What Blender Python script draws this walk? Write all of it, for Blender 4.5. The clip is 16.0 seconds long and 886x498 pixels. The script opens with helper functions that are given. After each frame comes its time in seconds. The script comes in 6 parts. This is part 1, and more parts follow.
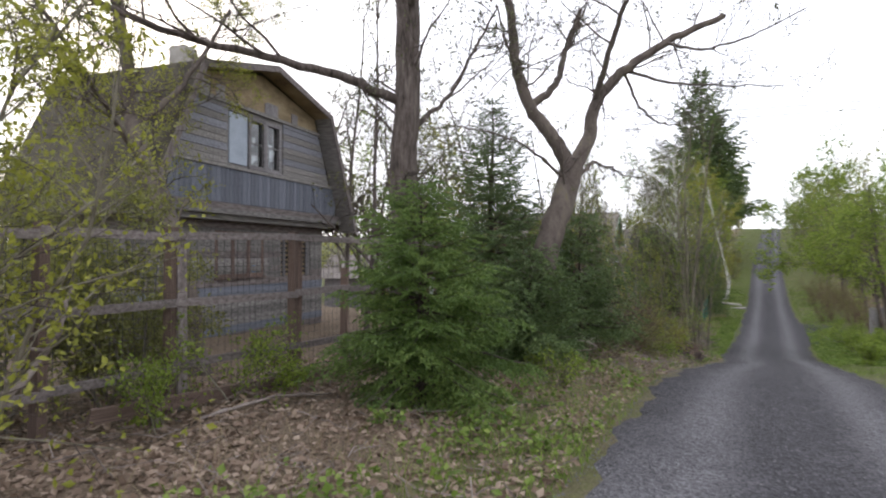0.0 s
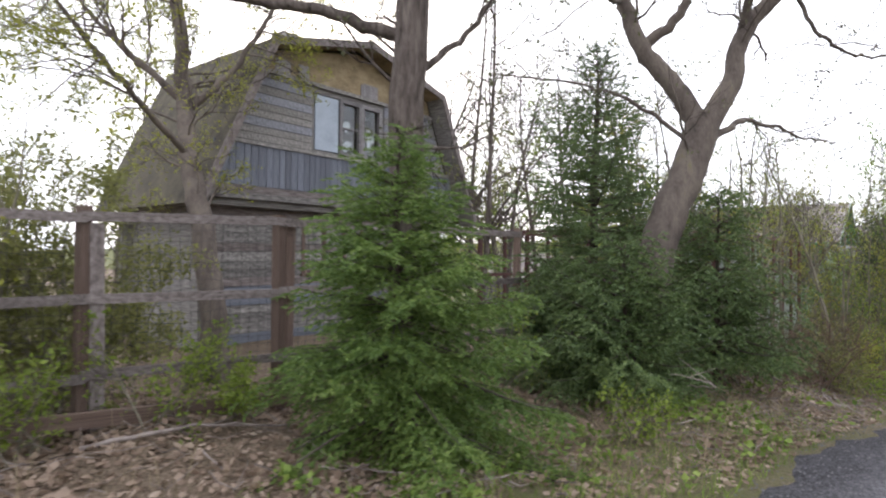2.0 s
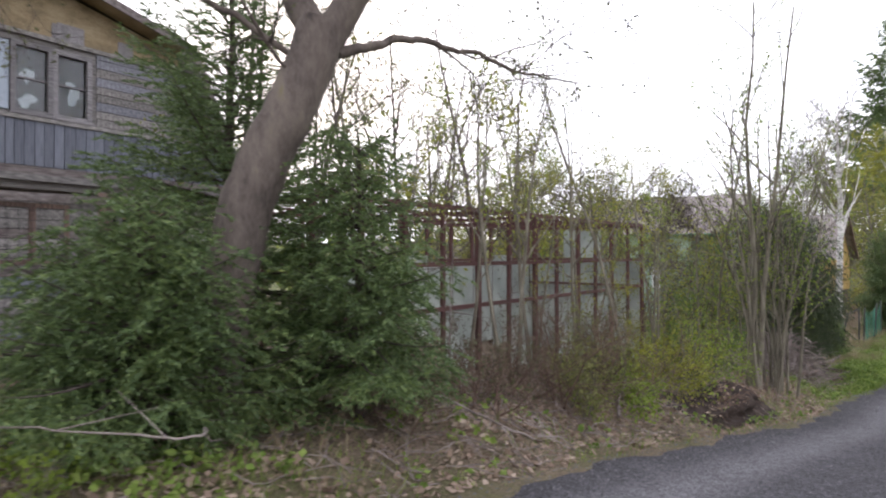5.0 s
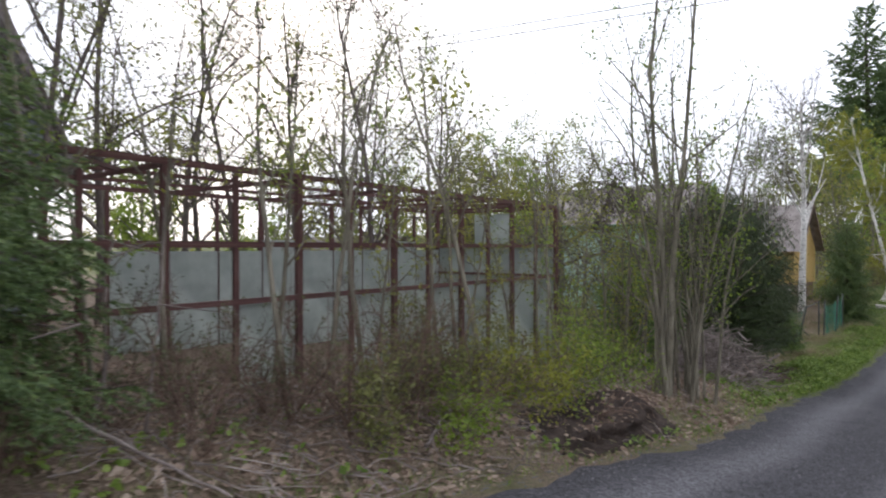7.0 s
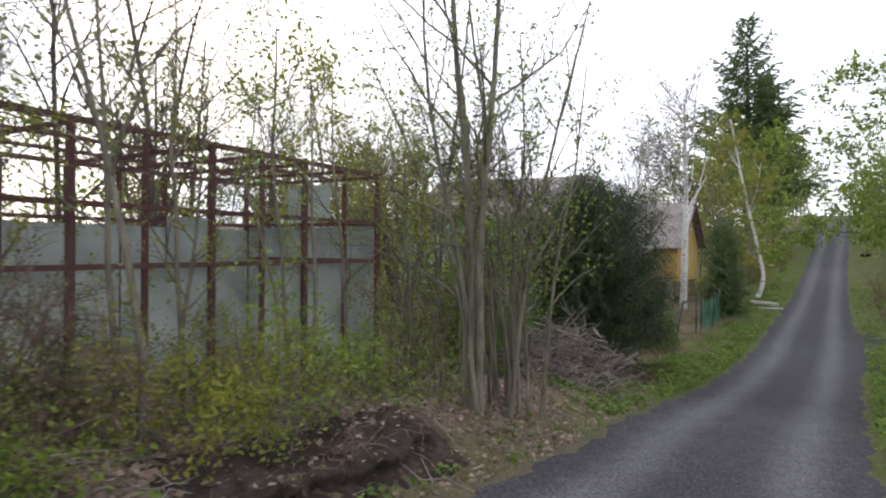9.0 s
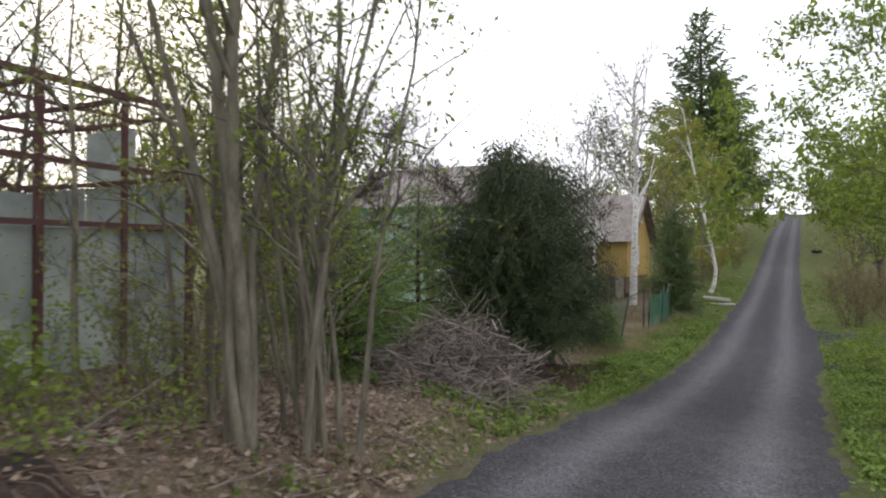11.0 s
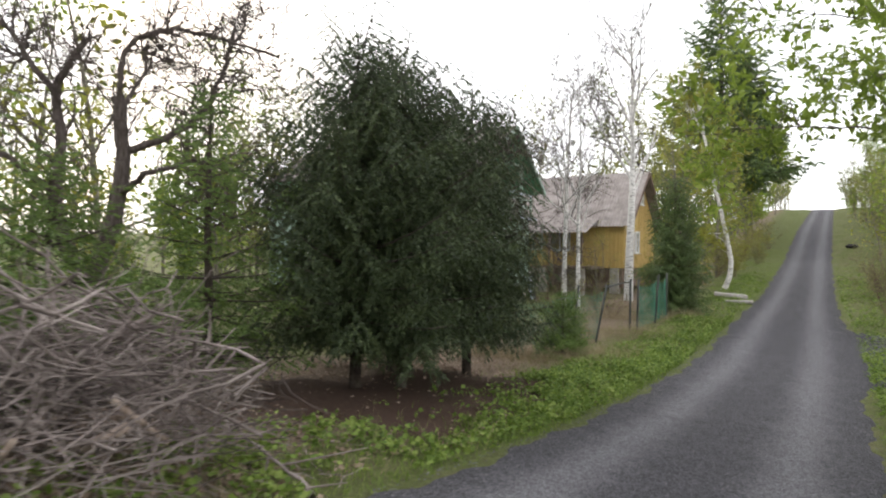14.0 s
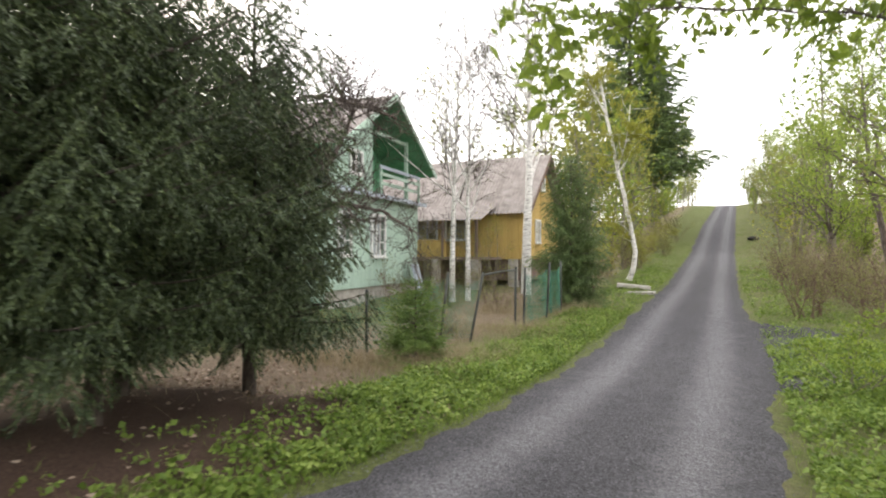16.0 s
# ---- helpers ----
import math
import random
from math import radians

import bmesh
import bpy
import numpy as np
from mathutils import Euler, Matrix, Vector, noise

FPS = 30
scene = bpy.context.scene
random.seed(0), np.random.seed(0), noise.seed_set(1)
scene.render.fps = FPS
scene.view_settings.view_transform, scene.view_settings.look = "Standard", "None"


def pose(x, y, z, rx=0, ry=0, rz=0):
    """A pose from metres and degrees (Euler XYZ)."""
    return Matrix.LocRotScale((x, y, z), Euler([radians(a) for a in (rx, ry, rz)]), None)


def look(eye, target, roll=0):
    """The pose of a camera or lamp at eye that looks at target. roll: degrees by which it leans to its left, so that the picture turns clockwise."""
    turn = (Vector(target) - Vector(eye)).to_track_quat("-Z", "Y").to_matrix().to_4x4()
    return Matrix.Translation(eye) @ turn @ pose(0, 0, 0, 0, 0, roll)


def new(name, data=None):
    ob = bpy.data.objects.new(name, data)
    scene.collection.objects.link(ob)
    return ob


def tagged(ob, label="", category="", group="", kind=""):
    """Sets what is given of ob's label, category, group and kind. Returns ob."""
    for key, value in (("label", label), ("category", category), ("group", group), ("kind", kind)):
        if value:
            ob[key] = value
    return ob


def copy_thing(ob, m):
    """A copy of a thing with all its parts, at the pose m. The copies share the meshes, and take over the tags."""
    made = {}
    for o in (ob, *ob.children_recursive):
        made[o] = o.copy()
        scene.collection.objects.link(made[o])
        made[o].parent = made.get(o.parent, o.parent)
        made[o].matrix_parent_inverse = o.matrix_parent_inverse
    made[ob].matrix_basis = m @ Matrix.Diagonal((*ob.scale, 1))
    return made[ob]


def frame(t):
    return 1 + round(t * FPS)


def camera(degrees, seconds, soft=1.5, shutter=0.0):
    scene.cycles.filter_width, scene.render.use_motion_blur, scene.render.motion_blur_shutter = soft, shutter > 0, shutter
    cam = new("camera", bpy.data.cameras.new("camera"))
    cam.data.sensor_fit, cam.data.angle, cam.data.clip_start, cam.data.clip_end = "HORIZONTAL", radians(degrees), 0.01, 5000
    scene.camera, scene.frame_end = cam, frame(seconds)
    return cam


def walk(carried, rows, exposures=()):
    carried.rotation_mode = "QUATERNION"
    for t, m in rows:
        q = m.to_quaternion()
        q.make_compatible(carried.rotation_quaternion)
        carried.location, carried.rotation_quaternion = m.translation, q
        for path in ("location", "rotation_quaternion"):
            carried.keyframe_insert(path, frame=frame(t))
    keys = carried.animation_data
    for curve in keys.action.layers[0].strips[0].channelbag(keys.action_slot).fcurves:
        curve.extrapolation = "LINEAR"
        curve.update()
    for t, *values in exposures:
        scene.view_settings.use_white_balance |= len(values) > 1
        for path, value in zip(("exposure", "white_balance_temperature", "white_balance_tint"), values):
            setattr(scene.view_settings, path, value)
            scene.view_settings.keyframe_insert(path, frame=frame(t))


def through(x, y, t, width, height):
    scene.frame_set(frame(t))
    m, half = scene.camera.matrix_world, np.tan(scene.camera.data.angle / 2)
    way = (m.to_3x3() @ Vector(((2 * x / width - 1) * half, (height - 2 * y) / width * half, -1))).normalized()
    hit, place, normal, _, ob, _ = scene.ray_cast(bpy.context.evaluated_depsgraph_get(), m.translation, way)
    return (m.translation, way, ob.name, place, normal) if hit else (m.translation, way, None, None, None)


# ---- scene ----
cam = camera(74.0, 16.0, soft=2.1, shutter=0.4)
PATH = [
    (0, (0.188, -0.121, 1.425), (-0.8, 1.618, 1.444), -0.0),
    (0.5, (0.375, 0.466, 1.464), (-0.817, 2.072, 1.481), -0.3),
    (1, (0.381, 1.117, 1.399), (-1.047, 2.517, 1.416), 0.1),
    (1.5, (0.426, 1.808, 1.379), (-1.058, 3.148, 1.394), 0.4),
    (2, (0.442, 2.518, 1.33), (-1.063, 3.835, 1.349), 0.4),
    (2.5, (0.553, 3.214, 1.294), (-0.952, 4.531, 1.314), 0.0),
    (3, (0.678, 3.916, 1.247), (-0.833, 5.227, 1.269), 0.2),
    (3.5, (0.916, 4.635, 1.203), (-0.573, 5.97, 1.225), 0.1),
    (4, (1.091, 5.339, 1.151), (-0.397, 6.675, 1.18), 0.1),
    (4.5, (1.198, 6.056, 1.137), (-0.238, 7.447, 1.162), 0.0),
    (7, (1.442, 9.272, 0.935), (0.067, 10.725, 0.933), -0.1),
    (7.5, (1.46, 10.011, 0.848), (0.166, 11.535, 0.85), 0.1),
    (8, (1.427, 10.716, 0.776), (0.183, 12.282, 0.778), 0.1),
    (8.5, (1.464, 11.409, 0.675), (0.296, 13.032, 0.673), 0.3),
    (9, (1.368, 12.092, 0.588), (0.216, 13.727, 0.588), 0.4),
    (9.5, (1.369, 12.755, 0.487), (0.248, 14.412, 0.494), 0.1),
    (10, (1.282, 13.416, 0.368), (0.195, 15.095, 0.375), 0.2),
    (12.5, (1.172, 17.403, -0.173), (0.131, 19.111, -0.164), 0.3),
    (13, (1.081, 18.362, -0.296), (-0.005, 20.041, -0.289), 1.0),
    (13.5, (1.104, 19.267, -0.388), (0.009, 20.94, -0.381), 0.7),
    (14, (1.088, 20.209, -0.528), (-0.027, 21.869, -0.517), 0.7),
    (14.5, (1.204, 21.031, -0.574), (0.125, 22.715, -0.563), 0.2),
    (15, (1.256, 21.887, -0.713), (0.224, 23.6, -0.697), 0.0),
    (15.5, (1.227, 22.681, -0.799), (0.311, 24.459, -0.784), 0.0),
    (16, (1.113, 23.581, -0.917), (0.209, 25.366, -0.903), 0.2),
]
walk(cam, [(t, look(eye, target, roll)) for t, eye, target, roll in PATH],
     exposures=((0, -0.05, 6250, 10), (1.2, 0.1, 6250, 10), (2.5, 0.35, 6250, 10), (4.5, 0.32, 6250, 14), (7, -0.15, 6050, 10), (10, -0.13, 6250, 10),
                (12.5, 0.0, 6450, 5), (14, 0.3, 6550, 7), (15, 0.6, 6750, 4), (16, 0.78, 6850, 7)))

# ---- world and sun: bright overcast evening ----
world = bpy.data.worlds.new("world")
scene.world = world
world.use_nodes = True
_n, _l = world.node_tree.nodes, world.node_tree.links
_sky = _n.new("ShaderNodeTexSky")
_sky.sky_type, _sky.sun_disc = "NISHITA", False
_sky.sun_elevation, _sky.sun_rotation = radians(24), radians(-60)
_sky.air_density, _sky.dust_density, _sky.ozone_density = 1.0, 3.0, 1.0
_bg = _n["Background"]
_bg.inputs["Strength"].default_value = 0.145
_co = _n.new("ShaderNodeTexCoord")
_no = _n.new("ShaderNodeTexNoise")
_no.inputs["Scale"].default_value = 2.6
_no.inputs["Detail"].default_value = 4
_rm = _n.new("ShaderNodeMapRange")
_rm.inputs["From Min"].default_value, _rm.inputs["From Max"].default_value = 0.38, 0.62
_rm.inputs["To Min"].default_value, _rm.inputs["To Max"].default_value = 0.8, 1.0
_mx = _n.new("ShaderNodeMix")
_mx.data_type = "RGBA"
_mx.inputs["B"].default_value = (13.4, 13.2, 13.9, 1)
_l.new(_co.outputs["Generated"], _no.inputs["Vector"])
_l.new(_no.outputs["Fac"], _rm.inputs["Value"])
_l.new(_rm.outputs["Result"], _mx.inputs["Factor"])
_l.new(_sky.outputs["Color"], _mx.inputs["A"])
_l.new(_mx.outputs["Result"], _bg.inputs["Color"])
sun = new("sun", bpy.data.lights.new("sun", "SUN"))
sun.data.energy, sun.data.angle, sun.data.color = 0.9, radians(20), (1.0, 0.96, 0.91)
sun.matrix_world = look((-40, 20, 30), (0, 12, 0))


# ---- materials ----
def mat(name, rough=0.8, metal=0.0, spec=0.3):
    m = bpy.data.materials.new(name)
    m.use_nodes = True
    b = m.node_tree.nodes["Principled BSDF"]
    b.inputs["Roughness"].default_value = rough
    b.inputs["Metallic"].default_value = metal
    b.inputs["Specular IOR Level"].default_value = spec
    return m, m.node_tree.nodes, m.node_tree.links, b


def ramp(nodes, stops):
    r = nodes.new("ShaderNodeValToRGB")
    e = r.color_ramp.elements
    while len(e) < len(stops):
        e.new(0.5)
    for k, (p, c) in zip(e, stops):
        k.position, k.color = p, (*c, 1)
    return r


def noise_tex(nodes, links, scale, detail=5, stretch=(1, 1, 1), rough=0.6, space="Object"):
    co = nodes.new("ShaderNodeTexCoord")
    mp = nodes.new("ShaderNodeMapping")
    mp.inputs["Scale"].default_value = stretch
    t = nodes.new("ShaderNodeTexNoise")
    t.inputs["Scale"].default_value, t.inputs["Detail"].default_value, t.inputs["Roughness"].default_value = scale, detail, rough
    links.new(co.outputs[space], mp.inputs["Vector"])
    links.new(mp.outputs["Vector"], t.inputs["Vector"])
    return t


def bump(nodes, links, src, b, strength=0.4, dist=0.01):
    u = nodes.new("ShaderNodeBump")
    u.inputs["Strength"].default_value, u.inputs["Distance"].default_value = strength, dist
    links.new(src, u.inputs["Height"])
    links.new(u.outputs["Normal"], b.inputs["Normal"])


def mixc(nodes, links, fac, a, b, mode="MIX"):
    m = nodes.new("ShaderNodeMix")
    m.data_type, m.blend_type = "RGBA", mode
    for key, v in (("Factor", fac), ("A", a), ("B", b)):
        if isinstance(v, (tuple, float, int)):
            m.inputs[key].default_value = (*v, 1) if isinstance(v, tuple) else v
        else:
            links.new(v, m.inputs[key])
    return m.outputs["Result"]


def rough_mat(name, stops, scale=6, stretch=(1, 1, 1), rough=0.85, metal=0.0, spec=0.25, bstr=0.5, bdist=0.01, fine=60, vary=0.0):
    """A weathered surface: two noises, colours by a ramp, fine bump, and a shift from piece to piece."""
    m, n, l, b = mat(name, rough, metal, spec)
    big = noise_tex(n, l, scale, 5, stretch)
    small = noise_tex(n, l, fine, 3, stretch)
    add = n.new("ShaderNodeMath")
    add.operation = "MULTIPLY_ADD"
    l.new(small.outputs["Fac"], add.inputs[0])
    add.inputs[1].default_value = 0.4
    sub = n.new("ShaderNodeMath")
    sub.operation = "SUBTRACT"
    l.new(big.outputs["Fac"], sub.inputs[0])
    sub.inputs[1].default_value = 0.2
    l.new(sub.outputs[0], add.inputs[2])
    r = ramp(n, stops)
    l.new(add.outputs[0], r.inputs["Fac"])
    col = r.outputs["Color"]
    if vary:
        info = n.new("ShaderNodeObjectInfo")
        hsv = n.new("ShaderNodeHueSaturation")
        mr = n.new("ShaderNodeMapRange")
        mr.inputs["To Min"].default_value, mr.inputs["To Max"].default_value = 1 - vary, 1 + vary
        l.new(info.outputs["Random"], mr.inputs["Value"])
        l.new(mr.outputs["Result"], hsv.inputs["Value"])
        l.new(col, hsv.inputs["Color"])
        col = hsv.outputs["Color"]
    l.new(col, b.inputs["Base Color"])
    bump(n, l, add.outputs[0], b, bstr, bdist)
    return m


def leaf_mat(name, dark, mid, light, rough=0.55, through=0.35):
    """Leaves or needles: colour by island, some light passes through."""
    m, n, l, b = mat(name, rough, 0, 0.3)
    g = n.new("ShaderNodeNewGeometry")
    r = ramp(n, [(0.0, dark), (0.5, mid), (1.0, light)])
    big = noise_tex(n, l, 1.7, 2)
    a = n.new("ShaderNodeMath")
    a.operation = "MULTIPLY_ADD"
    l.new(g.outputs["Random Per Island"], a.inputs[0])
    a.inputs[1].default_value = 0.6
    s = n.new("ShaderNodeMath")
    s.operation = "MULTIPLY_ADD"
    l.new(big.outputs["Fac"], s.inputs[0])
    s.inputs[1].default_value, s.inputs[2].default_value = 0.8, -0.2
    l.new(s.outputs[0], a.inputs[2])
    l.new(a.outputs[0], r.inputs["Fac"])
    l.new(r.outputs["Color"], b.inputs["Base Color"])
    t = n.new("ShaderNodeBsdfTranslucent")
    l.new(r.outputs["Color"], t.inputs["Color"])
    x = n.new("ShaderNodeMixShader")
    x.inputs["Fac"].default_value = through
    l.new(b.outputs[0], x.inputs[1])
    l.new(t.outputs[0], x.inputs[2])
    l.new(x.outputs[0], n["Material Output"].inputs["Surface"])
    return m


BARK = rough_mat("bark_grey_brown", [(0.25, (0.035, 0.028, 0.024)), (0.5, (0.11, 0.09, 0.08)), (0.75, (0.2, 0.17, 0.15))], 5, (4, 4, 0.8), 0.95, bstr=1.0, bdist=0.03, fine=18)
SPRUCE_BARK = rough_mat("spruce_bark", [(0.25, (0.025, 0.02, 0.017)), (0.5, (0.06, 0.047, 0.038)), (0.75, (0.11, 0.09, 0.075))], 6, (3, 3, 1), 0.95, bstr=1.0, bdist=0.02, fine=24)
BARK_MOSS = rough_mat("bark_mossy", [(0.2, (0.04, 0.034, 0.03)), (0.45, (0.115, 0.095, 0.083)), (0.66, (0.17, 0.143, 0.12)), (0.78, (0.16, 0.14, 0.07))], 3, (2, 2, 0.8), 0.95, bstr=1.0, bdist=0.02, fine=20)
TWIG = rough_mat("twig_brown", [(0.3, (0.035, 0.026, 0.024)), (0.7, (0.1, 0.08, 0.07))], 4, rough=0.9, fine=40)
TWIG_RED = rough_mat("twig_reddish", [(0.3, (0.07, 0.045, 0.035)), (0.7, (0.19, 0.13, 0.1))], 4, rough=0.9, fine=40)
STEM = rough_mat("stem_grey_green", [(0.3, (0.09, 0.08, 0.06)), (0.6, (0.21, 0.19, 0.145)), (0.8, (0.3, 0.28, 0.22))], 4, (3, 3, 0.6), rough=0.85, fine=30)
DEADWOOD = rough_mat("dead_branch_grey", [(0.25, (0.06, 0.048, 0.043)), (0.5, (0.21, 0.175, 0.16)), (0.8, (0.42, 0.37, 0.34))], 3, rough=0.9, fine=40)
CUTWOOD = rough_mat("cut_wood_pale", [(0.25, (0.16, 0.11, 0.08)), (0.5, (0.32, 0.25, 0.2)), (0.8, (0.46, 0.39, 0.33))], 4, (4, 4, 1), rough=0.9, fine=40)
BIRCH = rough_mat("birch_bark", [(0.3, (0.03, 0.028, 0.025)), (0.4, (0.3, 0.29, 0.27)), (0.5, (0.62, 0.6, 0.57)), (0.8, (0.75, 0.73, 0.7))], 5, (1, 1, 6), rough=0.7, fine=12, bdist=0.004)
SPRUCE = leaf_mat("spruce_needles", (0.04, 0.066, 0.03), (0.095, 0.145, 0.05), (0.2, 0.26, 0.085), 0.5, 0.25)
SPRUCE_YOUNG = leaf_mat("spruce_needles_young", (0.055, 0.1, 0.03), (0.12, 0.19, 0.045), (0.23, 0.3, 0.08), 0.5, 0.35)
SPRUCE_DARK = leaf_mat("spruce_needles_dark", (0.018, 0.028, 0.014), (0.046, 0.068, 0.028), (0.115, 0.145, 0.052), 0.5, 0.12)
LEAF_YELLOW = leaf_mat("leaf_spring_yellow_green", (0.14, 0.15, 0.024), (0.26, 0.275, 0.04), (0.39, 0.38, 0.08), 0.5, 0.45)
LEAF_BRIGHT = leaf_mat("leaf_spring_green", (0.09, 0.14, 0.02), (0.19, 0.26, 0.04), (0.32, 0.39, 0.08), 0.5, 0.5)
LEAF_OLIVE = leaf_mat("leaf_olive", (0.11, 0.115, 0.04), (0.2, 0.21, 0.07), (0.31, 0.31, 0.12), 0.55, 0.5)
LEAF_BUD = leaf_mat("leaf_bud_brown_green", (0.05, 0.05, 0.03), (0.1, 0.11, 0.05), (0.18, 0.19, 0.09), 0.6, 0.3)
GRASS = leaf_mat("grass", (0.08, 0.13, 0.02), (0.16, 0.24, 0.04), (0.28, 0.34, 0.09), 0.6, 0.35)
GRASS_DRY = leaf_mat("grass_dry", (0.14, 0.11, 0.06), (0.27, 0.22, 0.13), (0.4, 0.34, 0.22), 0.8, 0.2)
WEED = leaf_mat("weed_leaf", (0.055, 0.095, 0.016), (0.15, 0.225, 0.04), (0.3, 0.37, 0.095), 0.55, 0.38)
LITTER = leaf_mat("fallen_leaf", (0.1, 0.07, 0.05), (0.26, 0.19, 0.142), (0.45, 0.365, 0.29), 0.8, 0.2)

WOOD_GREY = rough_mat("weathered_board", [(0.25, (0.08, 0.075, 0.075)), (0.5, (0.2, 0.19, 0.195)), (0.75, (0.34, 0.32, 0.32))], 4, (1, 1, 12), rough=0.9, fine=30, vary=0.25)
WOOD_GREY_H = rough_mat("weathered_board_level", [(0.25, (0.08, 0.075, 0.07)), (0.5, (0.21, 0.2, 0.19)), (0.75, (0.36, 0.34, 0.32))], 4, (1, 0.6, 12), rough=0.9, fine=30, vary=0.25)
WOOD_BLUE = rough_mat("board_faded_blue_grey", [(0.25, (0.07, 0.075, 0.092)), (0.5, (0.15, 0.163, 0.195)), (0.75, (0.25, 0.26, 0.29))], 4, (6, 6, 0.5), rough=0.85, fine=30, vary=0.22)
WOOD_BLUE_H = rough_mat("board_blue_grey_level", [(0.25, (0.1, 0.1, 0.115)), (0.5, (0.2, 0.205, 0.23)), (0.75, (0.32, 0.325, 0.35))], 4, (1, 0.6, 12), rough=0.88, fine=30, vary=0.2)
WOOD_OCHRE = rough_mat("plywood_ochre", [(0.25, (0.12, 0.09, 0.055)), (0.5, (0.27, 0.21, 0.125)), (0.75, (0.38, 0.31, 0.2))], 2.2, (1, 1, 2), rough=0.85, fine=30, vary=0.12)
WOOD_BROWN = rough_mat("fence_wood_brown", [(0.25, (0.06, 0.042, 0.035)), (0.5, (0.15, 0.105, 0.085)), (0.8, (0.28, 0.22, 0.19))], 4, (5, 5, 0.7), rough=0.9, fine=30, vary=0.2)
WOOD_RAIL = rough_mat("fence_rail_grey", [(0.25, (0.07, 0.06, 0.055)), (0.5, (0.17, 0.145, 0.138)), (0.8, (0.3, 0.275, 0.265))], 4, (8, 0.7, 8), rough=0.9, fine=30, vary=0.2)
ROOF_OLD = rough_mat("old_roofing", [(0.25, (0.035, 0.03, 0.026)), (0.5, (0.085, 0.075, 0.055)), (0.8, (0.15, 0.135, 0.09))], 3, rough=0.9, fine=40)
SLATE = rough_mat("corrugated_sheet_grey_brown", [(0.25, (0.13, 0.115, 0.105)), (0.5, (0.26, 0.23, 0.215)), (0.8, (0.37, 0.34, 0.32))], 2.5, rough=0.9, fine=30)
GREEN_PAINT = rough_mat("paint_mint_green", [(0.2, (0.22, 0.31, 0.25)), (0.5, (0.35, 0.47, 0.39)), (0.8, (0.43, 0.55, 0.47))], 2.5, (3, 3, 0.8), rough=0.6, fine=30, bstr=0.2, vary=0.07)
GREEN_DARK = rough_mat("paint_green", [(0.2, (0.06, 0.19, 0.11)), (0.5, (0.11, 0.31, 0.17)), (0.8, (0.17, 0.4, 0.24))], 2.5, rough=0.6, fine=30, bstr=0.2, vary=0.1)
TEAL_PAINT = rough_mat("paint_teal", [(0.2, (0.1, 0.3, 0.28)), (0.5, (0.2, 0.5, 0.46)), (0.8, (0.3, 0.6, 0.55))], 2.5, rough=0.6, fine=30, bstr=0.2)
YELLOW_PAINT = rough_mat("paint_ochre_yellow", [(0.2, (0.26, 0.17, 0.055)), (0.5, (0.43, 0.295, 0.1)), (0.8, (0.53, 0.39, 0.15))], 2.5, (4, 4, 0.8), rough=0.65, fine=30, bstr=0.2, vary=0.1)
WHITE_PAINT = rough_mat("paint_white", [(0.2, (0.5, 0.5, 0.48)), (0.5, (0.72, 0.72, 0.7)), (0.8, (0.8, 0.8, 0.79))], 4, rough=0.5, fine=40, bstr=0.15)
GREY_PAINT = rough_mat("paint_pale_blue_grey", [(0.2, (0.25, 0.29, 0.34)), (0.5, (0.36, 0.41, 0.47)), (0.8, (0.43, 0.48, 0.54))], 3, rough=0.7, fine=40, bstr=0.15)
RUST = rough_mat("rusty_red_steel", [(0.2, (0.035, 0.022, 0.022)), (0.5, (0.1, 0.05, 0.046)), (0.75, (0.17, 0.1, 0.088))], 4, rough=0.8, metal=0.2, fine=40, bstr=0.3)
WIRE = rough_mat("dark_wire", [(0.3, (0.03, 0.03, 0.03)), (0.7, (0.08, 0.075, 0.07))], 6, rough=0.7, bstr=0.1)
WIRE_GREEN = rough_mat("green_wire", [(0.3, (0.04, 0.13, 0.09)), (0.7, (0.08, 0.24, 0.16))], 6, rough=0.6, bstr=0.1)
STEEL_DARK = rough_mat("dark_steel_post", [(0.3, (0.03, 0.032, 0.03)), (0.7, (0.09, 0.095, 0.085))], 6, rough=0.7, metal=0.3, bstr=0.2)
CONCRETE = rough_mat("concrete", [(0.25, (0.2, 0.19, 0.17)), (0.5, (0.33, 0.31, 0.28)), (0.8, (0.45, 0.43, 0.4))], 4, rough=0.9, fine=50)
# near-black that stands in for room shade behind panes; also the black bag
SHADE_AND_BAG_BLACK = rough_mat("room_shade_and_bag_black", [(0.3, (0.02, 0.02, 0.02)), (0.7, (0.05, 0.045, 0.04))], 4, rough=0.9)
CURTAIN = rough_mat("pale_curtain", [(0.3, (0.4, 0.42, 0.45)), (0.7, (0.68, 0.69, 0.7))], 5, (6, 6, 0.4), rough=0.9)
BLUE_THING = rough_mat("blue_plastic", [(0.3, (0.02, 0.16, 0.4)), (0.7, (0.04, 0.26, 0.55))], 5, rough=0.4)
EARTH = rough_mat("dark_earth", [(0.25, (0.015, 0.011, 0.009)), (0.5, (0.036, 0.026, 0.021)), (0.8, (0.085, 0.064, 0.052))], 5, rough=0.95, fine=40, bdist=0.03)
PEBBLE = rough_mat("road_pebble", [(0.25, (0.08, 0.08, 0.083)), (0.5, (0.14, 0.137, 0.142)), (0.8, (0.24, 0.235, 0.24))], 9, rough=0.85)

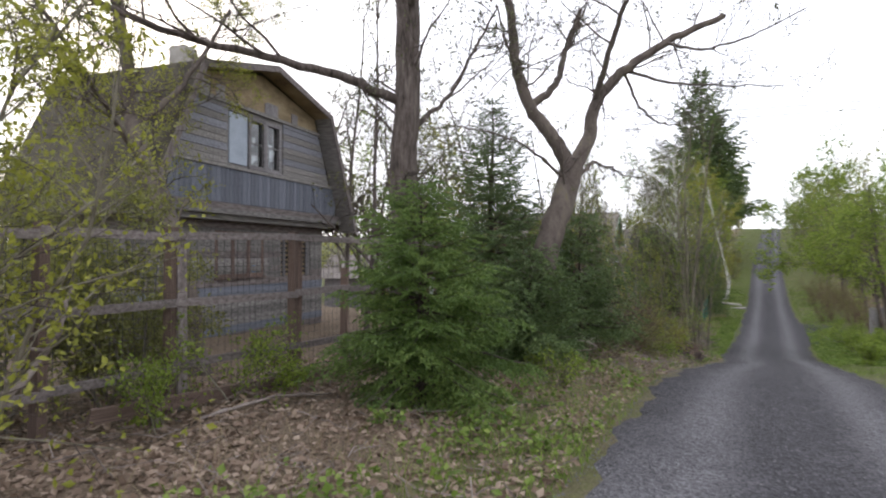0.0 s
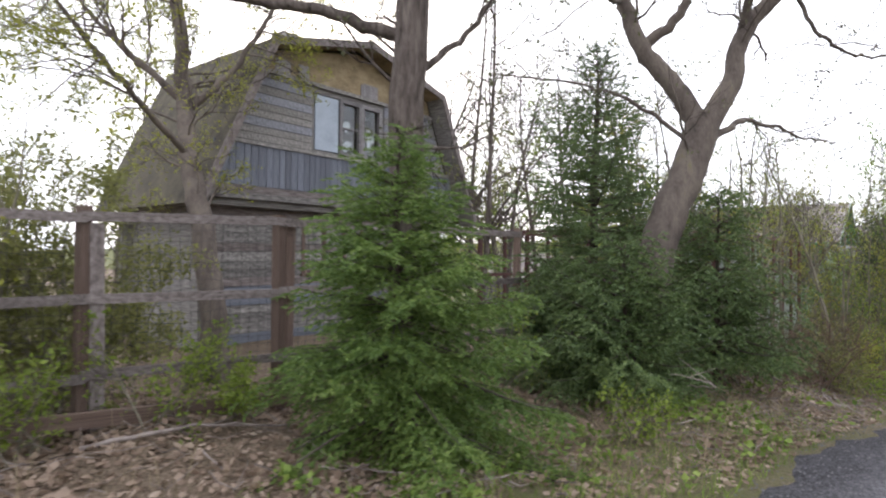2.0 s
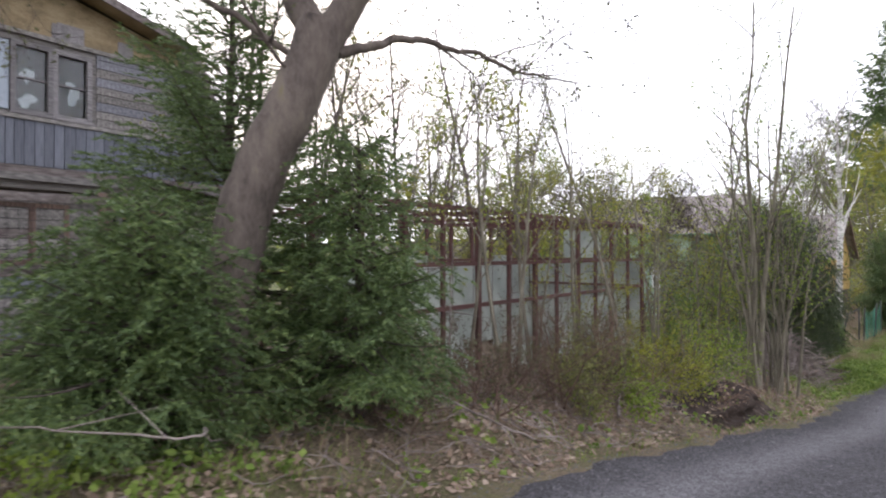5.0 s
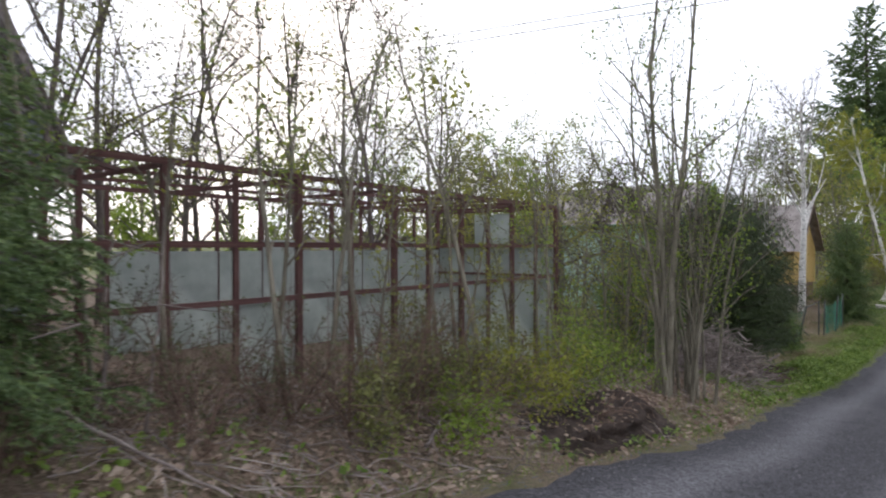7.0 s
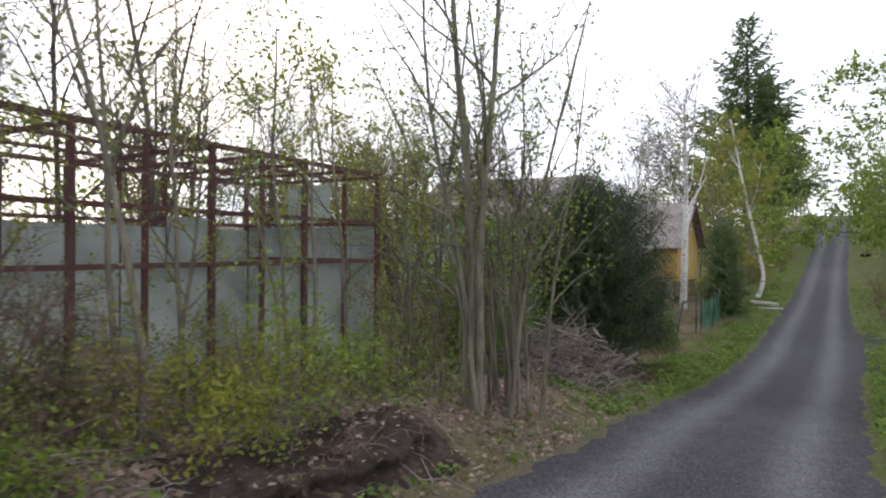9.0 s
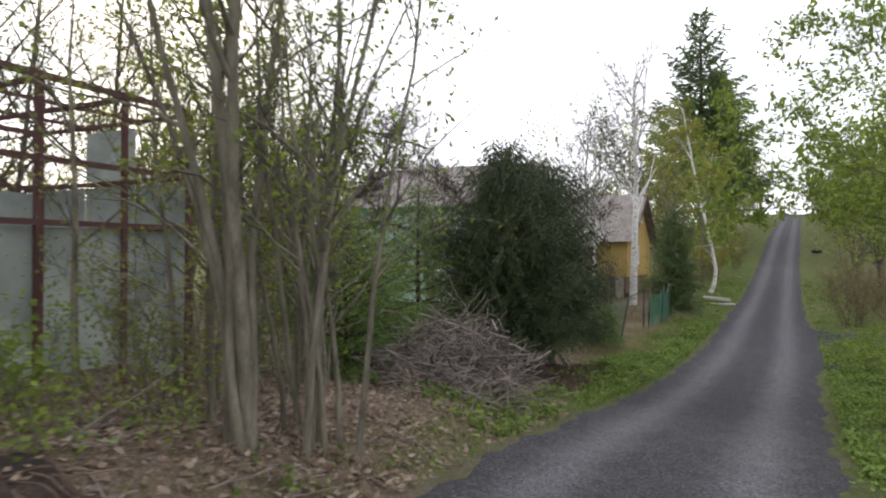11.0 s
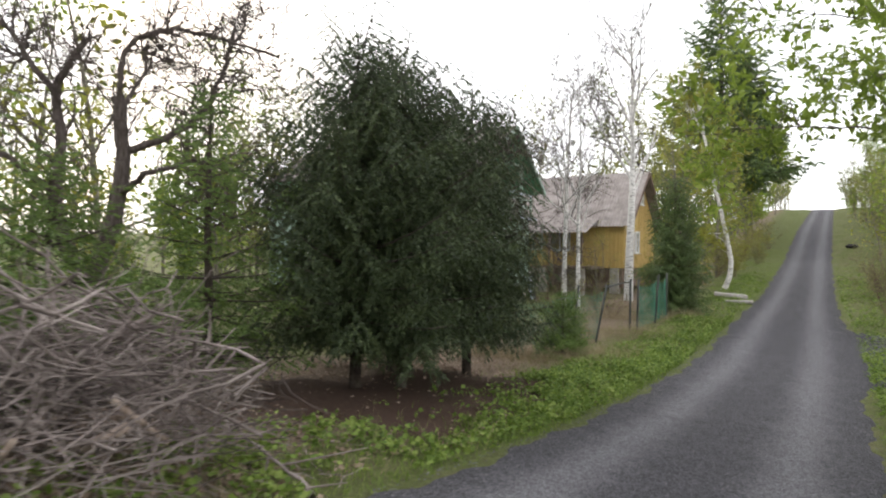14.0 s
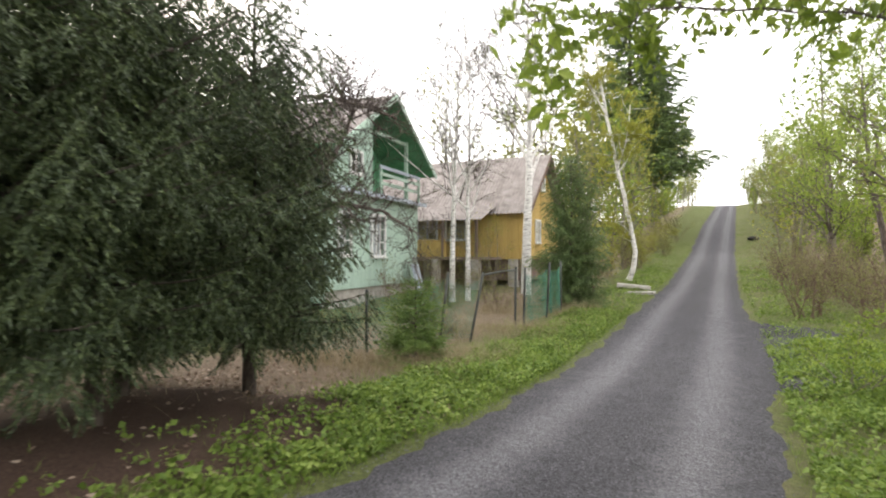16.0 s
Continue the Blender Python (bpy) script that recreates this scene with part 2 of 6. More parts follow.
GLASS, _n, _l, _b = mat("window_glass", 0.04, 0, 0.5)
_b.inputs["Transmission Weight"].default_value = 1.0
_b.inputs["Base Color"].default_value = (0.8, 0.86, 0.86, 1)
_b.inputs["IOR"].default_value = 1.45
FILM, _n, _l, _b = mat("milky_sheet", 0.35, 0, 0.4)
_r = ramp(_n, [(0.3, (0.33, 0.365, 0.345)), (0.7, (0.6, 0.64, 0.605))])
_l.new(noise_tex(_n, _l, 1.5, 5).outputs["Fac"], _r.inputs["Fac"])
_l.new(_r.outputs["Color"], _b.inputs["Base Color"])
_t = _n.new("ShaderNodeBsdfTranslucent")
_l.new(_r.outputs["Color"], _t.inputs["Color"])
_x = _n.new("ShaderNodeMixShader")
_x.inputs["Fac"].default_value = 0.5
_l.new(_b.outputs[0], _x.inputs[1])
_l.new(_t.outputs[0], _x.inputs[2])
_l.new(_x.outputs[0], _n["Material Output"].inputs["Surface"])

# soil: leaf litter and moss, green where the grass mask is high
SOIL, _n, _l, _b = mat("soil_litter_grass", 0.95, 0, 0.15)
_a = _n.new("ShaderNodeAttribute")
_a.attribute_name = "grassy"
_n1 = noise_tex(_n, _l, 1.3, 6)
_n2 = noise_tex(_n, _l, 14, 6, rough=0.75)
_n3 = noise_tex(_n, _l, 45, 4, rough=0.8)
_br = ramp(_n, [(0.3, (0.05, 0.037, 0.027)), (0.45, (0.14, 0.105, 0.075)), (0.58, (0.25, 0.195, 0.145)), (0.72, (0.38, 0.31, 0.24))])
_gr = ramp(_n, [(0.3, (0.045, 0.05, 0.02)), (0.5, (0.09, 0.11, 0.035)), (0.72, (0.19, 0.19, 0.08))])
_l.new(_n3.outputs["Fac"], _br.inputs["Fac"])
_l.new(_n2.outputs["Fac"], _gr.inputs["Fac"])
_ad = _n.new("ShaderNodeMath")
_ad.operation = "ADD"
_l.new(_a.outputs["Fac"], _ad.inputs[0])
_l.new(_n1.outputs["Fac"], _ad.inputs[1])
_ad2 = _n.new("ShaderNodeMath")
_ad2.operation = "MULTIPLY_ADD"
_l.new(_n2.outputs["Fac"], _ad2.inputs[0])
_ad2.inputs[1].default_value = 0.7
_l.new(_ad.outputs[0], _ad2.inputs[2])
_mr = _n.new("ShaderNodeMapRange")
_mr.inputs["From Min"].default_value, _mr.inputs["From Max"].default_value = 1.2, 1.75
_l.new(_ad2.outputs[0], _mr.inputs["Value"])
_nd = _n.new("ShaderNodeAttribute")
_nd.attribute_name = "needles"
_nr = ramp(_n, [(0.3, (0.03, 0.019, 0.014)), (0.5, (0.07, 0.044, 0.033)), (0.72, (0.13, 0.088, 0.066))])
_l.new(_n3.outputs["Fac"], _nr.inputs["Fac"])
_gc = mixc(_n, _l, _mr.outputs["Result"], _br.outputs["Color"], _gr.outputs["Color"])
_l.new(mixc(_n, _l, _nd.outputs["Fac"], _gc, _nr.outputs["Color"]), _b.inputs["Base Color"])
bump(_n, _l, _n3.outputs["Fac"], _b, 0.9, 0.04)

# gravel: dark crushed stone, paler where wheels have packed it
GRAVEL, _n, _l, _b = mat("gravel", 0.9, 0, 0.25)
_a = _n.new("ShaderNodeAttribute")
_a.attribute_name = "packed"
_v = _n.new("ShaderNodeTexVoronoi")
_v.inputs["Scale"].default_value = 55
_co = _n.new("ShaderNodeTexCoord")
_l.new(_co.outputs["Object"], _v.inputs["Vector"])
_n1 = noise_tex(_n, _l, 2.2, 6, rough=0.7)
_n2 = noise_tex(_n, _l, 40, 5, rough=0.8)
_st = ramp(_n, [(0.3, (0.018, 0.0175, 0.02)), (0.5, (0.046, 0.0445, 0.05)), (0.75, (0.12, 0.117, 0.125))])
_pk = ramp(_n, [(0.3, (0.06, 0.058, 0.064)), (0.5, (0.11, 0.107, 0.116)), (0.75, (0.2, 0.195, 0.205))])
_l.new(_n2.outputs["Fac"], _st.inputs["Fac"])
_l.new(_n2.outputs["Fac"], _pk.inputs["Fac"])
_ad = _n.new("ShaderNodeMath")
_ad.operation = "MULTIPLY_ADD"
_l.new(_n1.outputs["Fac"], _ad.inputs[0])
_ad.inputs[1].default_value = 0.9
_l.new(_a.outputs["Fac"], _ad.inputs[2])
_mr = _n.new("ShaderNodeMapRange")
_mr.inputs["From Min"].default_value, _mr.inputs["From Max"].default_value = 0.35, 1.15
_l.new(_ad.outputs[0], _mr.inputs["Value"])
_sep = _n.new("ShaderNodeSeparateColor")
_l.new(_v.outputs["Color"], _sep.inputs["Color"])
_sp = _n.new("ShaderNodeMapRange")
_sp.inputs["To Min"].default_value, _sp.inputs["To Max"].default_value = 0.5, 1.55
_l.new(_sep.outputs[0], _sp.inputs["Value"])
_c = mixc(_n, _l, _mr.outputs["Result"], _st.outputs["Color"], _pk.outputs["Color"])
_h = _n.new("ShaderNodeHueSaturation")
_l.new(_c, _h.inputs["Color"])
_l.new(_sp.outputs["Result"], _h.inputs["Value"])
_l.new(_h.outputs["Color"], _b.inputs["Base Color"])
bump(_n, _l, _v.outputs["Distance"], _b, 0.9, 0.016)


# ---- building helpers ----
def thing(name, x, y, z, rz=0.0, label="", category="", group="", kind=""):
    ob = new(name)
    ob.empty_display_size = 0.2
    ob.matrix_world = pose(x, y, z, 0, 0, rz)
    return tagged(ob, label, category, group, kind)


def raw_mesh(name, verts, faces, material, smooth=False):
    """A mesh from an array of points and a list of arrays of corner numbers (three or four to a row)."""
    me = bpy.data.meshes.new(name)
    verts = np.asarray(verts, dtype=np.float32)
    faces = [np.asarray(f, dtype=np.int32) for f in faces if len(f)]
    me.vertices.add(len(verts))
    me.vertices.foreach_set("co", verts.ravel())
    loops = np.concatenate([f.ravel() for f in faces])
    sizes = np.concatenate([np.full(len(f), f.shape[1], dtype=np.int32) for f in faces])
    starts = np.concatenate([[0], np.cumsum(sizes)[:-1]]).astype(np.int32)
    me.loops.add(len(loops))
    me.loops.foreach_set("vertex_index", loops)
    me.polygons.add(len(sizes))
    me.polygons.foreach_set("loop_start", starts)
    me.polygons.foreach_set("use_smooth", np.full(len(sizes), smooth))
    me.update(calc_edges=True)
    me.validate()
    me.materials.append(material)
    return me


def child(name, mesh, parent, label="", m=None):
    ob = new(name, mesh)
    ob.parent = parent
    if m is not None:
        ob.matrix_local = m
    return tagged(ob, label)


def part(name, bm, material, parent, label="", m=None):
    """Links a bmesh as one mesh object under a thing or a part."""
    me = bpy.data.meshes.new(name)
    bm.to_mesh(me)
    bm.free()
    me.materials.append(material)
    return child(name, me, parent, label, m)


def box_bm(size, centre=(0, 0, 0), bevel=0.0, bm=None, m=None):
    own = bm or bmesh.new()
    g = bmesh.ops.create_cube(own, size=1.0)
    bmesh.ops.scale(own, vec=size, verts=g["verts"])
    if bevel and bm is None:
        bmesh.ops.bevel(own, geom=own.edges[:], offset=bevel, segments=1, affect="EDGES")
        vs = own.verts[:]
    else:
        vs = g["verts"]
    bmesh.ops.translate(own, vec=centre, verts=vs)
    if m is not None:
        bmesh.ops.transform(own, matrix=m, verts=vs)
    return own


_boards = {}


def board_mesh(material, seed=0):
    """One rough board of unit size, its ends and edges a little uneven, for pieces that share it."""
    key = (material.name, seed)
    if key not in _boards:
        r = random.Random(seed)
        bm = box_bm((1, 1, 1))
        bmesh.ops.subdivide_edges(bm, edges=[e for e in bm.edges if abs((e.verts[0].co - e.verts[1].co).z) > 0.5], cuts=1)
        for v in bm.verts:
            v.co.x += r.uniform(-0.04, 0.04)
            v.co.y += r.uniform(-0.02, 0.02)
            v.co.z += r.uniform(-0.004, 0.004)
        me = bpy.data.meshes.new("board")
        bm.to_mesh(me)
        bm.free()
        me.materials.append(material)
        _boards[key] = me
    return _boards[key]


def board(name, parent, material, centre, size, rot=(0, 0, 0), seed=0, label=""):
    """A board: size is thickness x, width y, length z before it is turned."""
    m = Matrix.LocRotScale(centre, Euler([radians(a) for a in rot]), size)
    return child(name, board_mesh(material, seed % 5), parent, label, m)


class Soup:
    """Points and faces gathered into one mesh."""

    def __init__(self):
        self.v, self.q, self.t, self.n = [], [], [], 0

    def add(self, verts, quads=None, tris=None):
        self.v.append(verts)
        if quads is not None and len(quads):
            self.q.append(np.asarray(quads) + self.n)
        if tris is not None and len(tris):
            self.t.append(np.asarray(tris) + self.n)
        self.n += len(verts)

    def tube(self, pts, radii, sides):
        pts = np.asarray(pts, float)
        n = len(pts)
        tan = np.gradient(pts, axis=0)
        tan /= np.linalg.norm(tan, axis=1)[:, None] + 1e-9
        ref = np.array([0.0, 0.0, 1.0]) if abs(tan[0, 2]) < 0.8 else np.array([1.0, 0.0, 0.0])
        a = np.cross(tan, ref)
        a /= np.linalg.norm(a, axis=1)[:, None] + 1e-9
        b = np.cross(tan, a)
        ang = np.arange(sides) * (2 * math.pi / sides)
        ring = a[:, None, :] * np.cos(ang)[None, :, None] + b[:, None, :] * np.sin(ang)[None, :, None]
        v = (pts[:, None, :] + ring * np.asarray(radii, float)[:, None, None]).reshape(-1, 3)
        i = (np.arange(n - 1)[:, None] * sides + np.arange(sides)[None, :]).ravel()
        j = (np.arange(n - 1)[:, None] * sides + (np.arange(sides)[None, :] + 1) % sides).ravel()
        self.add(v, quads=np.stack([i, i + sides, j + sides, j], 1))

    def leaves(self, centres, rng, size, flat=0.0, slim=0.5, hang=0.0):
        """Pointed leaves, each folded a little along its rib."""
        k = len(centres)
        if not k:
            return
        d = rng.normal(size=(k, 3))
        d[:, 2] *= 1 - flat
        d[:, 2] -= hang
        d /= np.linalg.norm(d, axis=1)[:, None] + 1e-9
        u = rng.normal(size=(k, 3))
        if flat:
            u[:, 2] *= 1 - flat
        s = np.cross(d, u)
        s = np.cross(s, d) if flat else s
        s /= np.linalg.norm(s, axis=1)[:, None] + 1e-9
        nrm = np.cross(d, s)
        L = size * rng.uniform(0.6, 1.3, (k, 1))
        w = L * slim * rng.uniform(0.7, 1.2, (k, 1))
        c = np.asarray(centres, float)
        v = np.empty((k, 4, 3))
        v[:, 0] = c
        v[:, 1] = c + d * L * 0.45 + s * w * 0.5 + nrm * L * 0.08
        v[:, 2] = c + d * L
        v[:, 3] = c + d * L * 0.45 - s * w * 0.5 + nrm * L * 0.08
        self.add(v.reshape(-1, 3), quads=np.arange(4 * k).reshape(k, 4))

    def mesh(self, name, material, smooth=False):
        return raw_mesh(name, np.concatenate(self.v), [np.concatenate(x) for x in (self.q, self.t) if x], material, smooth)


def grow(rng, p, d, length, r, level, spec, out, tips):
    """A limb that wanders, tapers and forks; tips gathers points along the last twigs."""
    n = spec["segs"][level]
    pts, rad = [p], [r]
    d = d / np.linalg.norm(d)
    step = length / n
    for i in range(n):
        d = d + rng.normal(size=3) * spec["wander"][level] + np.array([0, 0, spec["lift"][level]])
        d /= np.linalg.norm(d)
        p = p + d * step
        pts.append(p)
        rad.append(r * (1 - (i + 1) / n * (1 - spec["taper"])))
    out[level].append((np.array(pts), rad))
    if level + 1 < len(spec["segs"]):
        for k in range(spec["kids"][level]):
            f = rng.uniform(spec["from"][level], 1.0)
            i = min(int(f * n), n - 1)
            q = pts[i] + (pts[i + 1] - pts[i]) * (f * n - i)
            axis = pts[i + 1] - pts[i]
            axis = axis / np.linalg.norm(axis)
            side = np.cross(axis, rng.normal(size=3))
            side /= np.linalg.norm(side) + 1e-9
            a = radians(rng.uniform(*spec["angle"]))
            grow(rng, q, axis * math.cos(a) + side * math.sin(a), length * spec["ratio"][level] * rng.uniform(0.6, 1.2) * (1.15 - 0.5 * f),
                 max(rad[i] * 0.55, spec["least"]), level + 1, spec, out, tips)
    if level >= spec["leafy"]:
        tips.append(np.array(pts[1:]))


def spec(segs, kids, ratio, wander, lift, start, angle=(30, 65), taper=0.3, leafy=2, least=0.0032):
    return dict(least=least, segs=segs, kids=kids, ratio=ratio, wander=wander, lift=lift, angle=angle, taper=taper, leafy=leafy, **{"from": start})


def limbs_mesh(name, branches, material, sides):
    s = Soup()
    for pts, rad in branches:
        s.tube(pts, rad, sides)
    return s.mesh(name, material, True)


def tip_points(tips, rng, per, spread):
    p = np.concatenate(tips)
    p = np.repeat(p, per, axis=0) if per >= 1 else p[rng.random(len(p)) < per]
    return p + rng.normal(size=p.shape) * spread


def leafy_tree(name, x, y, z, sp, height, radius, label, category="tree", seed=0, lean=(0, 0, 1), bark=None, twig=None, leaf=None,
               per=2, size=0.05, spread=0.05, stems=1, fan=0.3, group="", slim=0.55):
    """A tree or shrub: trunk or stems, branches, twigs and a crown of single leaves."""
    rng = np.random.default_rng(seed)
    ob = thing(name, x, y, z, 0, label, category, group)
    bark, twig = bark or BARK, twig or TWIG
    out, tips = [[] for _ in sp["segs"]], []
    for k in range(stems):
        o = np.array([0, 0, -0.08]) if stems == 1 else np.array([*(rng.normal(size=2) * 0.1), -0.08])
        d = np.array(lean, float) + (0 if stems == 1 else np.array([*(rng.normal(size=2) * fan), 0]))
        f = 1 if stems == 1 else rng.uniform(0.6, 1.05)
        grow(rng, o, d, height * f, radius * f, 0, sp, out, tips)
    if stems == 1:
        child("trunk", limbs_mesh("trunk", out[0], bark, 9), ob)
    else:
        for b in out[0]:
            child("stem", limbs_mesh("stem", [b], bark, 7), ob)
    if len(out) > 1 and out[1]:
        tagged(child("branch_work", limbs_mesh("branch_work", out[1], bark, 5), ob), kind="stuff")
    fine = [b for lv in out[2:] for b in lv]
    if fine:
        tagged(child("twig_work", limbs_mesh("twig_work", fine, twig, 3), ob), kind="stuff")
    if leaf and tips:
        s = Soup()
        s.leaves(tip_points(tips, rng, per, spread), rng, size, slim=slim)
        tagged(child("crown", s.mesh("crown", leaf), ob), kind="stuff")
    return ob


def spruce_parts(rng, height, spread, whorls, per, droop, hang, density, needles, low=0.04, power=0.85, twig_len=0.34, nsize=0.028, gap=0.075):
    """Trunk, boughs and needles of a spruce: whorls of drooping boughs, combs of side twigs, each twig a brush of needles."""
    wood, green = Soup(), Soup()
    up = np.array([0.0, 0.0, 1.0])
    zs = np.linspace(0, height, 9)
    bend = np.cumsum(rng.normal(size=(9, 2)) * 0.01 * height / 4, axis=0)
    trunk = np.column_stack([bend, zs])
    rad = 0.016 * height * (1 - zs / height) ** 0.8 + 0.006
    lobes = rng.uniform(0, 2 * math.pi, 3)
    starts, dirs, lens, norms = [], [], [], []
    for w in range(whorls):
        f = min(max(low + (0.985 - low) * (w + rng.uniform(-0.4, 0.4)) / whorls, 0.01), 0.985)
        L0 = spread * ((1 - f) ** power if power > 0 else (1 - f ** 5) ** 0.9 * (0.84 + 0.16 * math.sin(math.pi * min(1, 1.6 * f)))) + 0.05 * spread
        a0 = rng.uniform(0, 2 * math.pi)
        m = max(3, int(per * (1 - 0.4 * f)))
        for k in range(m):
            a = a0 + 2 * math.pi * k / m + rng.normal() * 0.3
            L = L0 * rng.uniform(0.55, 1.12) * (1 + 0.14 * math.sin(2 * a + lobes[0] + 3 * f) + 0.1 * math.sin(3 * a + lobes[1] - 5 * f))
            base = np.array([np.interp(f * height, zs, trunk[:, 0]), np.interp(f * height, zs, trunk[:, 1]), f * height])
            rise = 0.55 * f + 0.12 + rng.normal() * 0.1
            n = 7
            t = np.linspace(0, 1, n + 1)
            out = np.array([math.cos(a), math.sin(a), 0])
            side = np.array([-math.sin(a), math.cos(a), 0])
            h = L * (rise * t - droop * (1.1 - f) * t ** 1.5 + 0.22 * t ** 3)
            pts = base + np.outer(t * L, out) + np.outer(h, up) + np.outer(rng.normal() * 0.1 * L * t ** 2, side)
            pts[:, 2] = np.maximum(pts[:, 2], 0.04)
            wood.tube(pts, (0.004 + 0.011 * L) * (1 - 0.85 * t), 4)
            nt = max(5, int(L * density))
            ft = np.linspace(0.14, 0.98, nt) + rng.normal(size=nt) * 0.01
            ft = np.clip(ft, 0.05, 0.999)
            i = np.minimum((ft * n).astype(int), n - 1)
            q = pts[i] + (pts[i + 1] - pts[i]) * (ft * n - i)[:, None]
            along = pts[i + 1] - pts[i]
            along /= np.linalg.norm(along, axis=1)[:, None]
            sg = np.where(np.arange(nt) % 2 == 0, 1.0, -1.0)
            d = along * 0.7 + np.outer(sg * rng.uniform(0.55, 0.85, nt), side) + np.outer(-hang * rng.uniform(0.6, 1.15, nt), up)
            d /= np.linalg.norm(d, axis=1)[:, None]
            starts.append(q)
            dirs.append(d)
            lens.append(np.minimum(twig_len, 0.08 + 0.5 * L * (1 - 0.7 * ft)) * rng.uniform(0.65, 1.15, nt))
            starts.append(pts[2:-1])
            dirs.append((pts[3:] - pts[2:-1]) / (np.linalg.norm(pts[3:] - pts[2:-1], axis=1)[:, None] + 1e-9))
            lens.append(np.full(n - 2, L / n))
    q, d, ln = np.concatenate(starts), np.concatenate(dirs), np.concatenate(lens)
    # short fingers on both sides of every side twig
    unit = twig_len / 0.34
    cnt = np.maximum((ln / (gap * unit)).astype(int), 0)
    idx = np.repeat(np.arange(len(q)), cnt)
    order = np.arange(len(idx)) - np.repeat(np.cumsum(cnt) - cnt, cnt)
    pos = 0.2 + 0.75 * (order + 0.5) / cnt[idx]
    across = np.cross(d[idx], up)
    across /= np.linalg.norm(across, axis=1)[:, None] + 1e-9
    fd = d[idx] * 0.75 + across * (np.where(order % 2 == 0, 0.7, -0.7) * rng.uniform(0.7, 1.2, len(idx)))[:, None] - np.outer(0.35 * hang * rng.random(len(idx)), up)
    fd /= np.linalg.norm(fd, axis=1)[:, None]
    fq = q[idx] + d[idx] * (ln[idx] * pos)[:, None] - np.outer(0.3 * hang * ln[idx] * pos ** 2, up)
    fl = (0.38 * ln[idx] * (1 - 0.5 * pos) + 0.025 * unit) * rng.uniform(0.7, 1.2, len(idx))
    q, d, ln = np.concatenate([q, fq]), np.concatenate([d, fd]), np.concatenate([ln, fl])
    k = np.maximum((ln * needles).astype(int), 5)
    idx = np.repeat(np.arange(len(q)), k)
    f = (np.arange(len(idx)) - np.repeat(np.cumsum(k) - k, k) + 0.5) / k[idx]
    D, Ln = d[idx], ln[idx]
    P = q[idx] + D * (Ln * f)[:, None]
    P[:, 2] = np.maximum(P[:, 2] - 0.3 * hang * Ln * f ** 2, 0.02)
    r = rng.normal(size=P.shape)
    r -= (r * D).sum(1)[:, None] * D
    r /= np.linalg.norm(r, axis=1)[:, None] + 1e-9
    nl = nsize * rng.uniform(0.75, 1.2, len(P))
    nd = D * 0.8 + r * 0.55
    s = np.cross(nd, rng.normal(size=P.shape))
    s /= np.linalg.norm(s, axis=1)[:, None] + 1e-9
    wd = nl * 0.2
    v = np.empty((len(P), 3, 3))
    v[:, 0] = P - s * wd[:, None]
    v[:, 1] = P + s * wd[:, None]
    v[:, 2] = P + nd * nl[:, None]
    green.add(v.reshape(-1, 3), tris=np.arange(3 * len(P)).reshape(-1, 3))
    tr = Soup()
    tr.tube(np.vstack([trunk[0] - [0, 0, 0.1], trunk]), np.concatenate([[rad[0] * 1.15], rad]), 9)
    return tr, wood, green


def spruce(name, x, y, height, spread, label, material, seed=0, whorls=20, per=6, droop=0.35, hang=0.3, density=16, needles=95,
           low=0.04, group="", power=0.85, twig_len=0.34, nsize=0.028, gap=0.075):
    rng = np.random.default_rng(seed)
    ob = thing(name, x, y, gz(x, y), 0, label, "spruce tree", group)
    tr, wood, green = spruce_parts(rng, height, spread, whorls, per, droop, hang, density, needles, low, power, twig_len, nsize, gap)
    child("trunk", tr.mesh("trunk", SPRUCE_BARK, True), ob)
    tagged(child("bough_work", wood.mesh("bough_work", TWIG, True), ob), kind="stuff")
    tagged(child("needle_cover", green.mesh("needle_cover", material), ob), kind="stuff")
    return ob


# ---- the lie of the land ----
ROAD_Y = [-60, -10, 0, 3, 6, 8.5, 10, 12, 15, 17.2, 20, 22.8, 25.2, 29.5, 34, 38, 41, 51.6, 71, 86, 112, 118, 130, 900]
ROAD_Z = [2.4, 0.45, 0.1, -0.05, -0.2, -0.34, -0.49, -0.75, -1.12, -1.43, -1.77, -2.13, -2.5, -2.9, -3.05, -2.92, -2.75, -2.25, -0.92, 1.9, 5.7, 5.85, 5.4, 3.0]
LEFT_Y = [-60, 3.4, 7.3, 9, 12, 15, 17, 20, 25, 30, 38, 50, 72, 85, 108, 900]
LEFT_X = [-1.0, -1.0, -1.28, -1.35, -1.35, -1.15, -1.05, -1.4, -1.72, -1.85, -1.87, -1.85, -2.4, -2.3, -1.95, -1.9]
RIGHT_Y = [-60, 0, 12, 20, 31, 36.5, 50, 71, 107, 900]
RIGHT_X = [1.9, 1.8, 1.8, 1.64, 1.62, 1.6, 1.13, 0.85, 0.7, 0.7]
BANK_Y = [-60, 2, 6, 9, 13, 16, 20, 23, 27, 32, 37, 45, 900]
BANK_H = [0.0, 0.0, 0.02, 0.12, 0.28, 0.38, 0.3, 0.1, 0.2, 0.15, 0.1, 0.12, 0.2]
_fine = np.linspace(-60, 900, 3841)


def _soft(ys, zs, width):
    k = np.ones(width) / width
    v = np.interp(_fine, ys, zs)
    return np.convolve(np.pad(v, width // 2, mode="edge"), k, mode="valid")[: len(_fine)]


